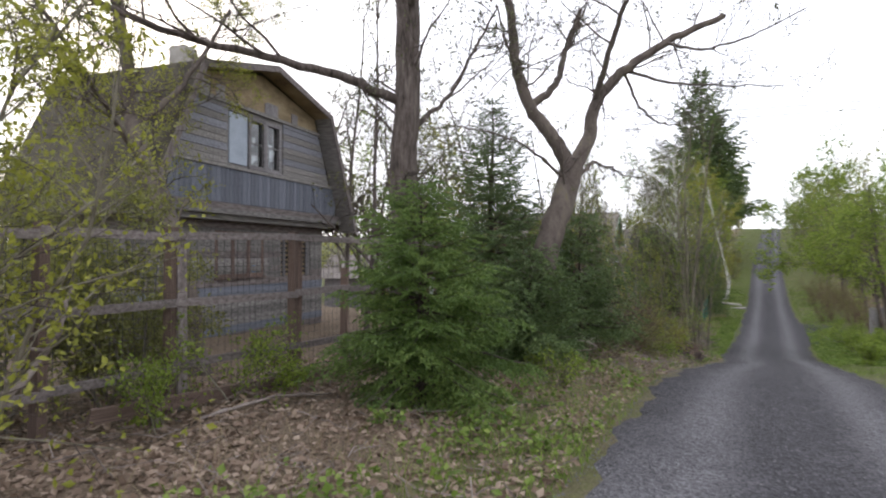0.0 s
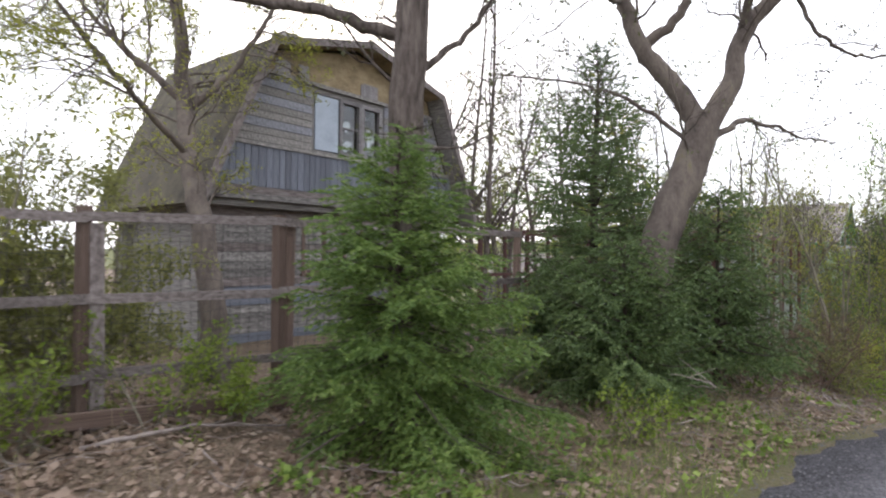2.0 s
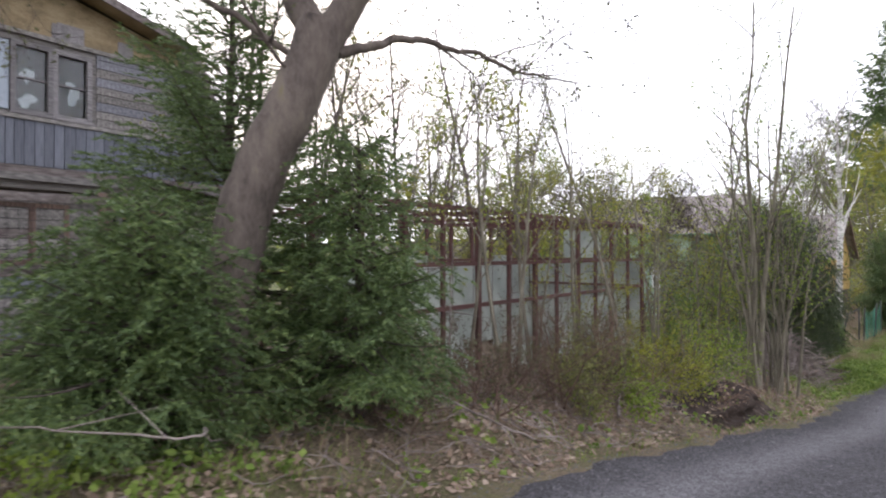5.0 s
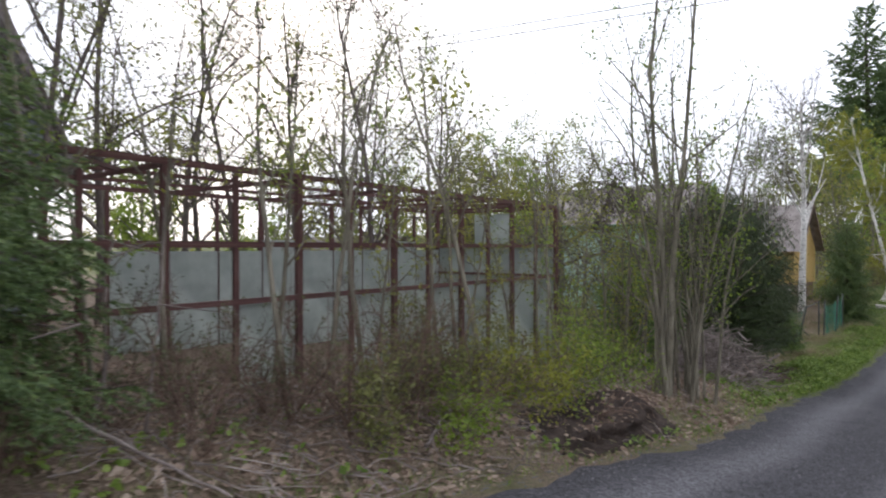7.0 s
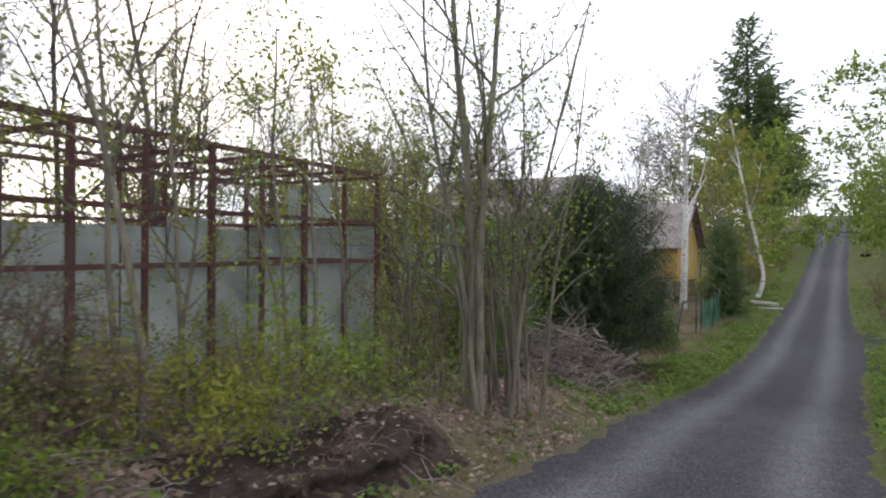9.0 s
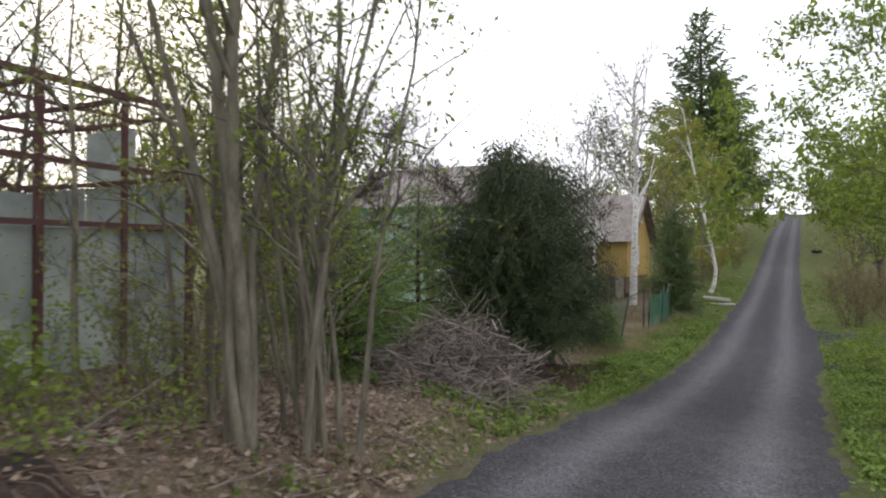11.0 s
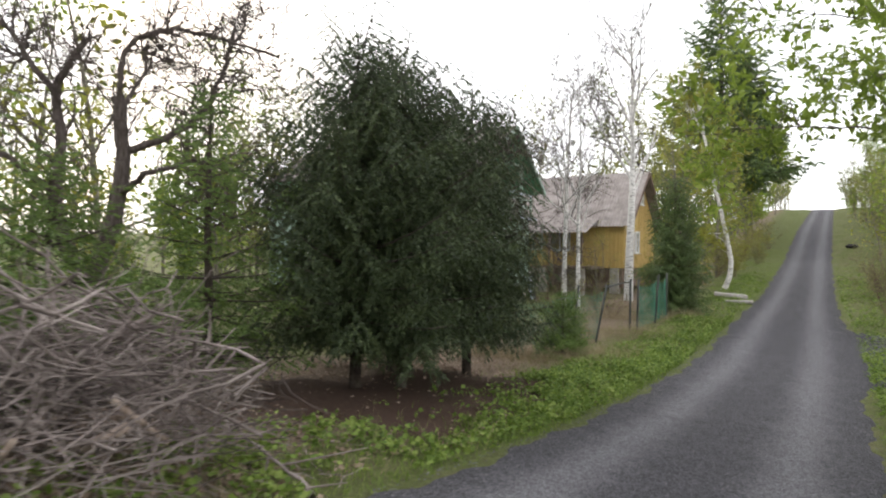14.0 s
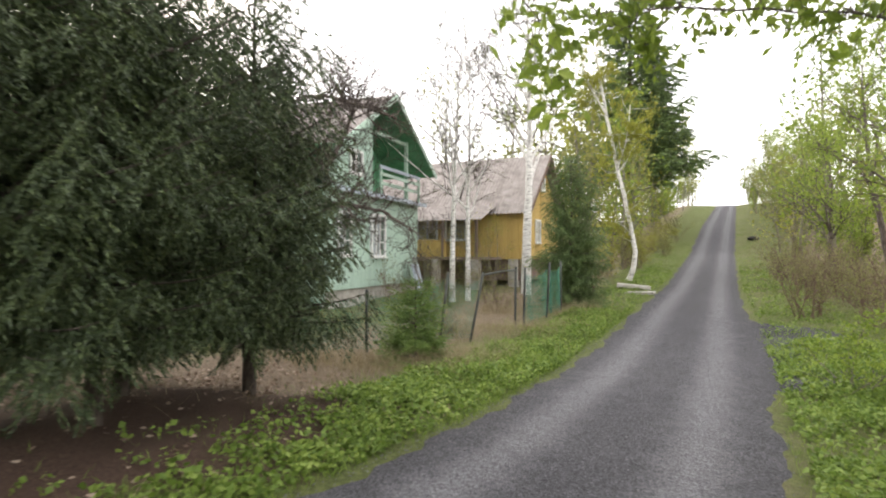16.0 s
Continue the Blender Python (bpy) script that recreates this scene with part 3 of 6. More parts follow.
_rz, _lx, _rx, _bk = _soft(ROAD_Y, ROAD_Z, 11), _soft(LEFT_Y, LEFT_X, 9), _soft(RIGHT_Y, RIGHT_X, 9), _soft(BANK_Y, BANK_H, 9)


def road_z(y):
    return np.interp(y, _fine, _rz)


def left_edge(y):
    return np.interp(y, _fine, _lx)


def right_edge(y):
    return np.interp(y, _fine, _rx)


def smooth(t):
    t = np.clip(t, 0, 1)
    return t * t * (3 - 2 * t)


def ground_z(x, y):
    """Height of the ground: the road's fall and rise, a low bank beside it, small unevenness."""
    x, y = np.asarray(x, float), np.asarray(y, float)
    out = np.maximum(left_edge(y) - x, 0)
    outr = np.maximum(x - right_edge(y), 0)
    z = road_z(y) + np.interp(y, _fine, _bk) * smooth(out / 1.1) + 0.12 * smooth(outr / 1.2)
    far = smooth((out - 3) / 12)
    z = z + far * (np.interp(y, [-60, 0, 10, 25, 45, 60, 130, 900], [1.2, -0.2, -0.3, -1.4, -2.1, -1.6, 4.6, 3.0]) - road_z(y)) * 0.8
    rough = smooth((out + outr) / 0.5)
    z = z + rough * 0.035 * (np.sin(1.7 * x + 0.6 * y) + np.sin(2.3 * y - 1.1 * x) + 0.6 * np.sin(4.1 * x + 3.3 * y))
    return z


def gz(x, y):
    return float(ground_z(x, y))


def grassiness(x, y):
    out, outr = left_edge(y) - x, x - right_edge(y)
    side = np.maximum(out, outr)
    green = np.interp(y, [-10, 0, 6, 12, 18, 22, 26, 60], [1.0, 0.9, 0.62, 0.5, 0.5, 0.75, 1.0, 1.0])
    reach = np.interp(y, [-10, 0, 8, 12, 18, 24, 30, 60], [1.6, 1.5, 1.6, 0.7, 0.7, 1.2, 2.2, 4.0])
    g = green * (1 - smooth((out - reach * 0.4) / reach))
    lawn = smooth((y - 22) / 6) * smooth((out - 3.5) / 2.5) * 0.8
    return np.where(outr > -0.5, np.maximum(0.85 * (1 - smooth((outr - 3) / 3)), 0.35), np.maximum(g, lawn))


def needle_floor(x, y):
    """Bare reddish-brown floor of fallen needles under the old spruces."""
    r = np.hypot((x + 3.7) / 1.65, (y - 26.4) / 3.2) + 0.1 * np.sin(3 * x + 2 * y) + 0.08 * np.sin(5 * y - 4 * x)
    return 1 - smooth((r - 0.75) / 0.35)


def sheet(name, xs, ys, zf, material, attr=None):
    X, Y = np.meshgrid(xs, ys)
    Z = zf(X, Y)
    nx, ny = len(xs), len(ys)
    i = (np.arange(ny - 1)[:, None] * nx + np.arange(nx - 1)[None, :]).ravel()
    me = raw_mesh(name, np.stack([X, Y, Z], -1).reshape(-1, 3), [np.stack([i, i + 1, i + nx + 1, i + nx], 1)], material, True)
    if attr:
        at = me.attributes.new(attr[0], "FLOAT", "POINT")
        at.data.foreach_set("value", attr[1](X, Y).ravel().astype(np.float32))
        at = me.attributes.new("needles", "FLOAT", "POINT")
        at.data.foreach_set("value", needle_floor(X, Y).ravel().astype(np.float32))
    return me


_xs = np.unique(np.concatenate([np.linspace(-900, -60, 12), np.linspace(-60, -14, 24), np.linspace(-14, -5, 37), np.linspace(-5, 4, 64), np.linspace(4, 14, 26), np.linspace(14, 60, 16), np.linspace(60, 900, 12)]))
_ys = np.unique(np.concatenate([np.linspace(-400, -30, 8), np.linspace(-30, -4, 27), np.linspace(-4, 32, 200), np.linspace(32, 60, 80), np.linspace(60, 140, 60), np.linspace(140, 1500, 14)]))
tagged(new("ground", sheet("ground", _xs, _ys, ground_z, SOIL, ("grassy", grassiness))),
       "brown leaf litter and spring grass beside the track", "ground", kind="structure")


def build_road():
    ys = np.unique(np.concatenate([np.linspace(-25, -2, 47), np.linspace(-2, 40, 280), np.linspace(40, 140, 160), np.linspace(140, 400, 20)]))
    us = np.linspace(0, 1, 33)
    U, Y = np.meshgrid(us, ys)
    wob = 0.06 * np.sin(2.1 * Y) + 0.05 * np.sin(5.3 * Y + 1) + 0.03 * np.sin(11.7 * Y)
    apron = 2.2 * smooth((Y - 33.5) / 2) * smooth((42 - Y) / 3)
    L = left_edge(Y) + wob
    R = right_edge(Y) + wob * 0.8 + apron
    X = L + (R - L) * U
    W = right_edge(Y) - left_edge(Y)
    across = (X - left_edge(Y)) / W
    rut = np.exp(-((across - 0.27) / 0.09) ** 2) + np.exp(-((across - 0.74) / 0.09) ** 2)
    edge = np.minimum(np.minimum(U, 1 - U) * 12, 1)
    Z = ground_z(np.clip(X, left_edge(Y), right_edge(Y) + apron), Y) - 0.02 + 0.045 * smooth(edge) + 0.02 * np.sin(np.clip(across, 0, 1) * math.pi) - 0.015 * rut
    nx, ny = len(us), len(ys)
    i = (np.arange(ny - 1)[:, None] * nx + np.arange(nx - 1)[None, :]).ravel()
    me = raw_mesh("road", np.stack([X, Y, Z], -1).reshape(-1, 3), [np.stack([i, i + 1, i + nx + 1, i + nx], 1)], GRAVEL, True)
    at = me.attributes.new("packed", "FLOAT", "POINT")
    pk = 0.85 * rut - 0.12 + 0.2 * smooth((Y - 45) / 20) + 0.55 * np.exp(-((across - 0.08) / 0.12) ** 2) * smooth((7 - Y) / 4)
    at.data.foreach_set("value", pk.ravel().astype(np.float32))
    return tagged(new("road", me), "dark gravel track with two paler wheel lines", "road", kind="structure")


build_road()


# ---- old house with a mansard roof behind the fence ----
def prism(profile, x0, x1):
    """A bmesh: a closed outline of (y, z) drawn out from x0 to x1."""
    bm = bmesh.new()
    a = [bm.verts.new((x0, y, z)) for y, z in profile]
    b = [bm.verts.new((x1, y, z)) for y, z in profile]
    n = len(profile)
    bm.faces.new(a[::-1])
    bm.faces.new(b)
    for k in range(n):
        bm.faces.new((a[k], a[(k + 1) % n], b[(k + 1) % n], b[k]))
    bmesh.ops.recalc_face_normals(bm, faces=bm.faces[:])
    return bm


def slab_bm(p, q, thick, x0, x1):
    """A sloping slab between two (y, z) points, x0 to x1, its thickness below."""
    (y0, z0), (y1, z1) = p, q
    L = math.hypot(y1 - y0, z1 - z0)
    ny, nz = (z1 - z0) / L, -(y1 - y0) / L
    if nz > 0:
        ny, nz = -ny, -nz
    return prism([(y0, z0), (y1, z1), (y1 + ny * thick, z1 + nz * thick), (y0 + ny * thick, z0 + nz * thick)], x0, x1)


def window(parent, x, y, z, w, h, cols, rows, frame_mat, depth=0.07, glass=True, back=None, bar=0.035):
    """A window facing +x at the outer wall face x: casing, bars, panes, and a back sheet: a curtain, or near-black
    painted as the unlit room's shade.
    """
    win = new("window")
    win.parent = parent
    win.matrix_local = Matrix.Translation((x, y, z))
    bm = bmesh.new()
    f = 0.07
    for yy, zz, sy, sz in ((0, h / 2 + f / 2, w + 2 * f, f), (0, -h / 2 - f / 2, w + 2 * f, f), (-w / 2 - f / 2, 0, f, h), (w / 2 + f / 2, 0, f, h)):
        box_bm((0.06, sy, sz), (0.02, yy, zz), bm=bm)
    part("window_frame", bm, frame_mat, win)
    bm = bmesh.new()
    for k in range(1, cols):
        box_bm((0.04, bar, h), (0.005, -w / 2 + w * k / cols, 0), bm=bm)
    for k in range(1, rows):
        box_bm((0.035, w, bar * 0.8), (0.004, 0, -h / 2 + h * k / rows), bm=bm)
    if cols > 1 or rows > 1:
        part("glazing_bar", bm, frame_mat, win)
    if glass:
        for k in range(cols):
            g = part("pane", box_bm((0.006, w / cols - bar, h - 0.01), (-0.02, -w / 2 + w * (k + 0.5) / cols, 0)), GLASS, win)
            g.visible_shadow = False
    # flat sheet: room shade painted near-black unless a curtain is given
    part("window_back", box_bm((0.02, w + 0.1, h + 0.1), (-0.16, 0, 0)), back or SHADE_AND_BAG_BLACK, win)
    part("window_sill", box_bm((0.1, w + 0.2, 0.035), (0.045, 0, -h / 2 - f - 0.015), 0.006), frame_mat, win)
    return win


def wall_with_holes(bm, x0, x1, y0, y1, z0, z1, holes):
    """A wall slab facing x with rectangular holes (y, z, w, h) cut right through."""
    ys = sorted({y0, y1, *[c for y, z, w, h in holes for c in (y - w / 2, y + w / 2)]})
    zs = sorted({z0, z1, *[c for y, z, w, h in holes for c in (z - h / 2, z + h / 2)]})
    for a, b in zip(ys, ys[1:]):
        for c, d in zip(zs, zs[1:]):
            my, mz = (a + b) / 2, (c + d) / 2
            if any(abs(my - y) < w / 2 and abs(mz - z) < h / 2 for y, z, w, h in holes):
                continue
            box_bm((x1 - x0, b - a, d - c), ((x0 + x1) / 2, my, mz), bm=bm)
    bmesh.ops.remove_doubles(bm, verts=bm.verts[:], dist=0.0005)
    return bm


def mansard_house():
    rr = random.Random(4)
    gx, gy = -9.25, 8.75
    base = -0.35
    ob = thing("old_wooden_house", gx, gy, 0, 10.8, "abandoned grey board house with an ochre gable and mansard roof", "house")
    D = 2.9
    half, knee = 3.25, 2.12
    ze, zk, za = 2.25, 4.78, 5.3
    up_holes = [(-0.19, 3.72, 1.72, 1.04)]
    # upper storey: five-sided front, set over the lower one
    bm = bmesh.new()
    wall_with_holes(bm, -0.14, 0.0, -1.15, 0.78, ze, 4.4, up_holes)
    part("upper_wall", bm, WOOD_GREY_H, ob)
    for name, prof in (("upper_wall", [(-half + 0.06, ze), (-1.15, ze), (-1.15, 4.4), (-knee - 0.12, 4.4)]), ("upper_wall", [(0.78, ze), (half - 0.06, ze), (knee + 0.12, 4.4), (0.78, 4.4)])):
        part(name, prism(prof, -0.14, 0.0), WOOD_GREY_H, ob)
    part("gable_panel", prism([(-knee - 0.1, 4.404), (knee + 0.1, 4.404), (knee - 0.02, zk - 0.06), (0, za - 0.1), (-knee + 0.02, zk - 0.06)], -0.14, 0.012), WOOD_OCHRE, ob, "ochre plywood gable")
    def width_at(z):
        return half - 0.1 - (half - knee) * (z - ze) / (zk - ze)
    # level boards at both sides of the windows
    k = 0
    z = 3.17
    while z < 4.36:
        wz = rr.uniform(0.12, 0.15)
        w = width_at(z + wz / 2)
        for a, b in ((-w, -1.12), (0.74, w)):
            board("board", ob, WOOD_GREY_H if rr.random() < 0.55 else WOOD_BLUE_H, (0.016, (a + b) / 2, z + wz / 2), (0.028, wz - 0.012, b - a), (90, 0, 0), k)
            k += 1
        z += wz
    # upright boards under the windows
    y = -width_at(2.5) + 0.02
    while y < width_at(2.5) - 0.1:
        w = rr.uniform(0.11, 0.16)
        zt = 3.1 + rr.uniform(-0.01, 0.015)
        board("board", ob, WOOD_BLUE, (0.02, y + w / 2, (2.43 + zt) / 2), (0.03, w - 0.01, zt - 2.43), (0, 0, 0), k)
        k += 1
        y += w
    for zc, hgt, out, mt in ((2.36, 0.11, 0.06, WOOD_RAIL), (2.25, 0.1, 0.09, WOOD_GREY_H), (3.13, 0.06, 0.045, WOOD_GREY_H), (4.37, 0.07, 0.04, WOOD_GREY_H)):
        w = width_at(zc) + 0.06
        board("ledge", ob, mt, (out - 0.01, 0, zc), (0.06, hgt, 2 * w), (90, 0, 0), k)
        k += 1
    for y in (-1.75, -1.3, 0.35, 0.2, 1.2):
        board("patch_board", ob, WOOD_GREY, (0.022, y, 4.53), (0.016, rr.uniform(0.22, 0.4), rr.uniform(0.2, 0.3)), (0, 0, rr.uniform(-3, 3)), k)
        k += 1
    # window band: a blank panel and two old windows
    part("window_panel", box_bm((0.03, 0.56, 1.0), (-0.02, -0.74, 3.72), 0.005), GREY_PAINT, ob, "pale blue-grey board in the window opening")
    for y in (-0.17, 0.39):
        window(ob, -0.02, y, 3.72, 0.42, 0.92, 1, 2, WOOD_GREY, back=SHADE_AND_BAG_BLACK)
    for y in (-0.17, 0.39):
        for _ in range(4):
            bm = bmesh.new()
            c = Vector((-0.075, y + rr.uniform(-0.1, 0.1), 3.72 + rr.uniform(-0.36, 0.3)))
            m = rr.randrange(5, 8)
            ring = [bm.verts.new(c + Vector((rr.uniform(-0.004, 0.004), math.cos(6.283 * q / m) * rr.uniform(0.03, 0.1), math.sin(6.283 * q / m) * rr.uniform(0.04, 0.16)))) for q in range(m)]
            bm.faces.new(ring)
            part("torn_paper", bm, CURTAIN, ob, "torn pale paper behind the pane")
    # lower storey, set back
    sb = -0.32
    lw = half - 0.3
    low_holes = [(-0.3, 1.43, 1.5, 0.88), (1.75, 1.4, 1.15, 0.95)]
    part("lower_wall", wall_with_holes(bmesh.new(), sb - 0.14, sb, -lw, lw, base - 0.1, ze - 0.02, low_holes), WOOD_GREY_H, ob)
    z = base + 0.05
    while z < 2.0:
        wz = rr.uniform(0.12, 0.17)
        spans = [(-lw, lw)]
        for hy, hz, hw, hh in low_holes:
            if hz - hh / 2 - 0.06 < z + wz / 2 < hz + hh / 2 + 0.06:
                spans = [s for a, b in spans for s in ((a, hy - hw / 2 - 0.07), (hy + hw / 2 + 0.07, b)) if s[1] - s[0] > 0.05]
        for a, b in spans:
            if b - a > 0.05:
                board("board", ob, rr.choice((WOOD_GREY_H, WOOD_GREY_H, WOOD_RAIL, WOOD_BLUE if z < 0.8 else WOOD_GREY_H)), (sb + 0.015, (a + b) / 2, z + wz / 2), (0.026, wz - 0.012, b - a), (90, 0, 0), k)
                k += 1
        z += wz
    for y in (-0.8, -0.3, 0.2):
        window(ob, sb - 0.01, y, 1.43, 0.4, 0.8, 1, 2, WOOD_BROWN, back=SHADE_AND_BAG_BLACK)
    part("blue_bag", box_bm((0.05, 0.16, 0.14), (sb - 0.1, 0.3, 1.12), 0.02), BLUE_THING, ob, "blue plastic thing in the window")
    for j in range(5):
        board("lattice_bar", ob, WOOD_OCHRE if j % 2 else WOOD_GREY, (sb + 0.01, 1.27 + j * 0.24, 1.4), (0.03, 0.09, 0.95), (0, 0, 0), k + j)
    for j in range(9):
        board("lattice_bar", ob, WOOD_OCHRE, (sb - 0.02, 1.75, 0.97 + j * 0.11), (0.02, 0.05, 1.15), (90, 0, 0), k + j)
    # near-black sheet painted as the room's shade behind the lattice
    part("window_back", box_bm((0.02, 1.3, 1.1), (sb - 0.25, 1.75, 1.4)), SHADE_AND_BAG_BLACK, ob)
    # other walls
    for sgn in (-1, 1):
        part("side_wall", box_bm((D - 0.4, 0.14, ze - base + 0.1), (sb - D / 2, sgn * (lw - 0.08), (ze + base) / 2 - 0.05)), WOOD_GREY_H, ob)
    part("back_wall", prism([(-half + 0.1, base), (half - 0.1, base), (half - 0.1, ze), (knee, zk - 0.1), (0, za - 0.1), (-knee, zk - 0.1), (-half + 0.1, ze)], -D, -D + 0.14), WOOD_GREY_H, ob)
    part("upper_floor", box_bm((D, 2 * half - 0.2, 0.14), (-D / 2, 0, ze - 0.09)), WOOD_GREY_H, ob)
    # roof: four slopes with an overhang in front, and boards along the front edges
    ov = 0.42
    for sgn in (-1, 1):
        eave, kn, ap = (sgn * (half + 0.22), ze - 0.18), (sgn * (knee + 0.06), zk + 0.04), (0, za + 0.06)
        part("roof_slope", slab_bm(eave, kn, 0.06, -D - 0.2, ov), ROOF_OLD, ob)
        part("roof_slope", slab_bm(kn, ap, 0.06, -D - 0.2, ov), ROOF_OLD, ob)
        for p, q in ((eave, kn), (kn, ap)):
            L = math.hypot(q[0] - p[0], q[1] - p[1])
            ang = math.degrees(math.atan2(q[0] - p[0], q[1] - p[1]))
            board("verge_board", ob, WOOD_RAIL, (ov + 0.012, (p[0] + q[0]) / 2, (p[1] + q[1]) / 2 - 0.06), (0.025, 0.13, L + 0.04), (-ang, 0, 0), k)
            k += 1
            # plank soffit under the overhang
            part("soffit", slab_bm((p[0] * 0.985, p[1] - 0.07), (q[0] * 0.985, q[1] - 0.07), 0.02, 0.0, ov - 0.01), WOOD_OCHRE if p is kn else WOOD_GREY_H, ob)
    part("chimney", box_bm((0.4, 0.4, 0.7), (-1.6, -0.5, za + 0.15), 0.01), CONCRETE, ob)
    return ob


mansard_house()


# ---- fence of posts, rails and netting ----
def fence_net(y0, y1, z0, z1, cell=0.075, r=0.0035, seed=0):
    s = Soup()
    rng = np.random.default_rng(seed)
    ny, nz = int((y1 - y0) / cell), int((z1 - z0) / cell)
    for i in range(ny + 1):
        zz = np.linspace(z0, z1, 10)
        y = y0 + i * cell
        s.tube(np.column_stack([0.012 * np.sin(zz * 5 + i), y + 0.012 * np.sin(zz * 4 + i * 0.7), zz]), np.full(10, r), 3)
    for j in range(nz + 1):
        yy = np.linspace(y0, y1, max(4, ny * 2))
        z = z0 + j * cell
        s.tube(np.column_stack([0.012 * np.sin(yy * 4 + j), yy, z + 0.016 * np.sin(yy * 3.1 + j) + 0.006 * rng.normal(size=len(yy))]), np.full(len(yy), r), 3)
    return s.mesh("netting", WIRE)


def plot_fence():
    fx = -4.75
    ob = thing("board_fence", fx, 0, 0, 0, "weathered wooden post and rail fence with dark square netting", "fence")
    posts = [-1.0, 0.2, 1.1, 2.28, 3.4, 5.0, 5.95, 8.35]
    k = 0
    for y in posts:
        zb = gz(fx, y)
        top = 1.68 if y not in (5.95,) else 1.25
        board("post", ob, WOOD_BROWN, (0, y, (zb - 0.15 + top) / 2), (0.085, 0.085, top - zb + 0.15), (random.Random(k).uniform(-1, 1), 0.6, 4 * k), k)
        k += 1
    board("post", ob, WOOD_RAIL, (0.03, 3.5, 0.6), (0.04, 0.1, 1.9), (0.5, 0, 0), 3)
    board("post", ob, WOOD_BROWN, (-0.06, 5.12, 0.75), (0.1, 0.09, 1.8), (-1, 0, 0), 3)
    for a, b in zip(posts, posts[1:]):
        for zc in (1.6, 0.98, 0.36):
            jitter = random.Random(k).uniform(-0.02, 0.02)
            tilt = random.Random(k + 50).uniform(-1.2, 1.2)
            board("rail", ob, WOOD_RAIL, (0.055, (a + b) / 2, zc + jitter), (0.035, 0.075, b - a + 0.04), (90 + tilt, 0, 0), k)
            k += 1
    board("bottom_plank", ob, WOOD_BROWN, (0.2, 4.2, gz(fx + 0.2, 4.2) + 0.07), (0.04, 0.12, 3.4), (90 - 3.5, 8, 2), 2)
    child("netting", fence_net(3.45, 8.3, -0.1, 1.6, 0.085, 0.0022, seed=2), ob, "", Matrix.Translation((-0.02, 0, 0)))
    child("netting", fence_net(-0.9, 3.35, 0.1, 1.58, 0.11, 0.0025, seed=3), ob, "", Matrix.Translation((-0.03, 0, 0)))
    return ob


plot_fence()


# ---- rusty greenhouse frame ----
def steel(parent, name, a, b, w=0.05, mt=None):
    a, b = Vector(a), Vector(b)
    d = b - a
    m = Matrix.Translation((a + b) / 2) @ d.to_track_quat("Z", "Y").to_matrix().to_4x4() @ Matrix.Diagonal((w, w, d.length, 1))
    return child(name, board_mesh(mt or RUST, 7), parent, "", m)


def greenhouse():
    ys = [10.0, 10.7, 11.4, 12.12, 12.9, 13.68, 14.45, 15.16, 15.95, 16.68, 17.42, 18.25, 19.05]
    ob = thing("greenhouse_frame", 0, 0, 0, 0, "rusty red steel greenhouse frame with milky sheets, half stripped", "greenhouse")
    def near(y):
        return Vector((-4.5 - 0.1 * (y - 16), y, 0))
    W = Vector((-2.9, -0.29, 0))
    top, mid, low = 1.7, 0.98, 0.4
    for i, y in enumerate(ys):
        for s in (0, 1):
            p = near(y) + W * s
            zb = gz(p.x, p.y) - 0.1
            steel(ob, "post", (p.x, p.y, zb), (p.x, p.y, top), 0.065 if i % 2 == 0 else 0.05)
        p, q = near(y), near(y) + W
        if i % 2 == 0 or i > 8:
            steel(ob, "roof_bar", (p.x, p.y, top), (q.x, q.y, top + 0.02), 0.045)
        if i % 3 == 1:
            r = near(y + 0.7)
            steel(ob, "brace", (p.x, p.y, top - 0.02), (r.x + W.x * 0.35, r.y, top + 0.03), 0.035)
    a, b = near(ys[0]), near(ys[-1])
    for s in (0, 0.33, 0.66, 1):
        p, q = a + W * s, b + W * s
        steel(ob, "top_rail", (p.x, p.y, top + 0.03), (q.x, q.y, top + 0.03), 0.06 if s in (0, 1) else 0.04)
    for s in (0, 1):
        p, q = a + W * s, b + W * s
        for z in (mid, low):
            steel(ob, "rail", (p.x, p.y, z), (q.x, q.y, z), 0.055)
    for z in (mid, low):
        p, q = b, b + W
        steel(ob, "rail", (p.x, p.y, z), (q.x, q.y, z), 0.05)
    # milky sheets on the far side and the far end, and a few left low on the near side
    def sheet_at(p, q, z0, z1, off):
        c = (p + q) / 2
        L = (q - p).length
        yaw = math.degrees(math.atan2(-(q - p).x, (q - p).y))
        nx = Matrix.Rotation(radians(yaw), 4, "Z")
        bm = box_bm((0.006, L - 0.03, z1 - z0))
        part("sheet", bm, FILM, ob, "", Matrix.Translation((c.x, c.y, (z0 + z1) / 2)) @ nx @ Matrix.Translation((off, 0, 0)))
    for i in range(len(ys) - 1):
        p, q = near(ys[i]) + W, near(ys[i + 1]) + W
        if i >= 3:
            sheet_at(p, q, gz(p.x, p.y), mid - 0.08 if i % 4 != 2 else mid + 0.1, 0.04)
        p, q = near(ys[i]), near(ys[i + 1])
        if i in (3, 5, 7, 9, 10):
            sheet_at(p, q, gz(p.x, p.y) + 0.02, low - 0.04, -0.05)
    for f in range(3):
        p, q = b + W * (f / 3), b + W * ((f + 1) / 3)
        sheet_at(p, q, gz(p.x, p.y), mid - 0.04, 0.04)
        if f == 1:
            sheet_at(p, q, mid + 0.04, top - 0.05, 0.04)
    return ob


greenhouse()


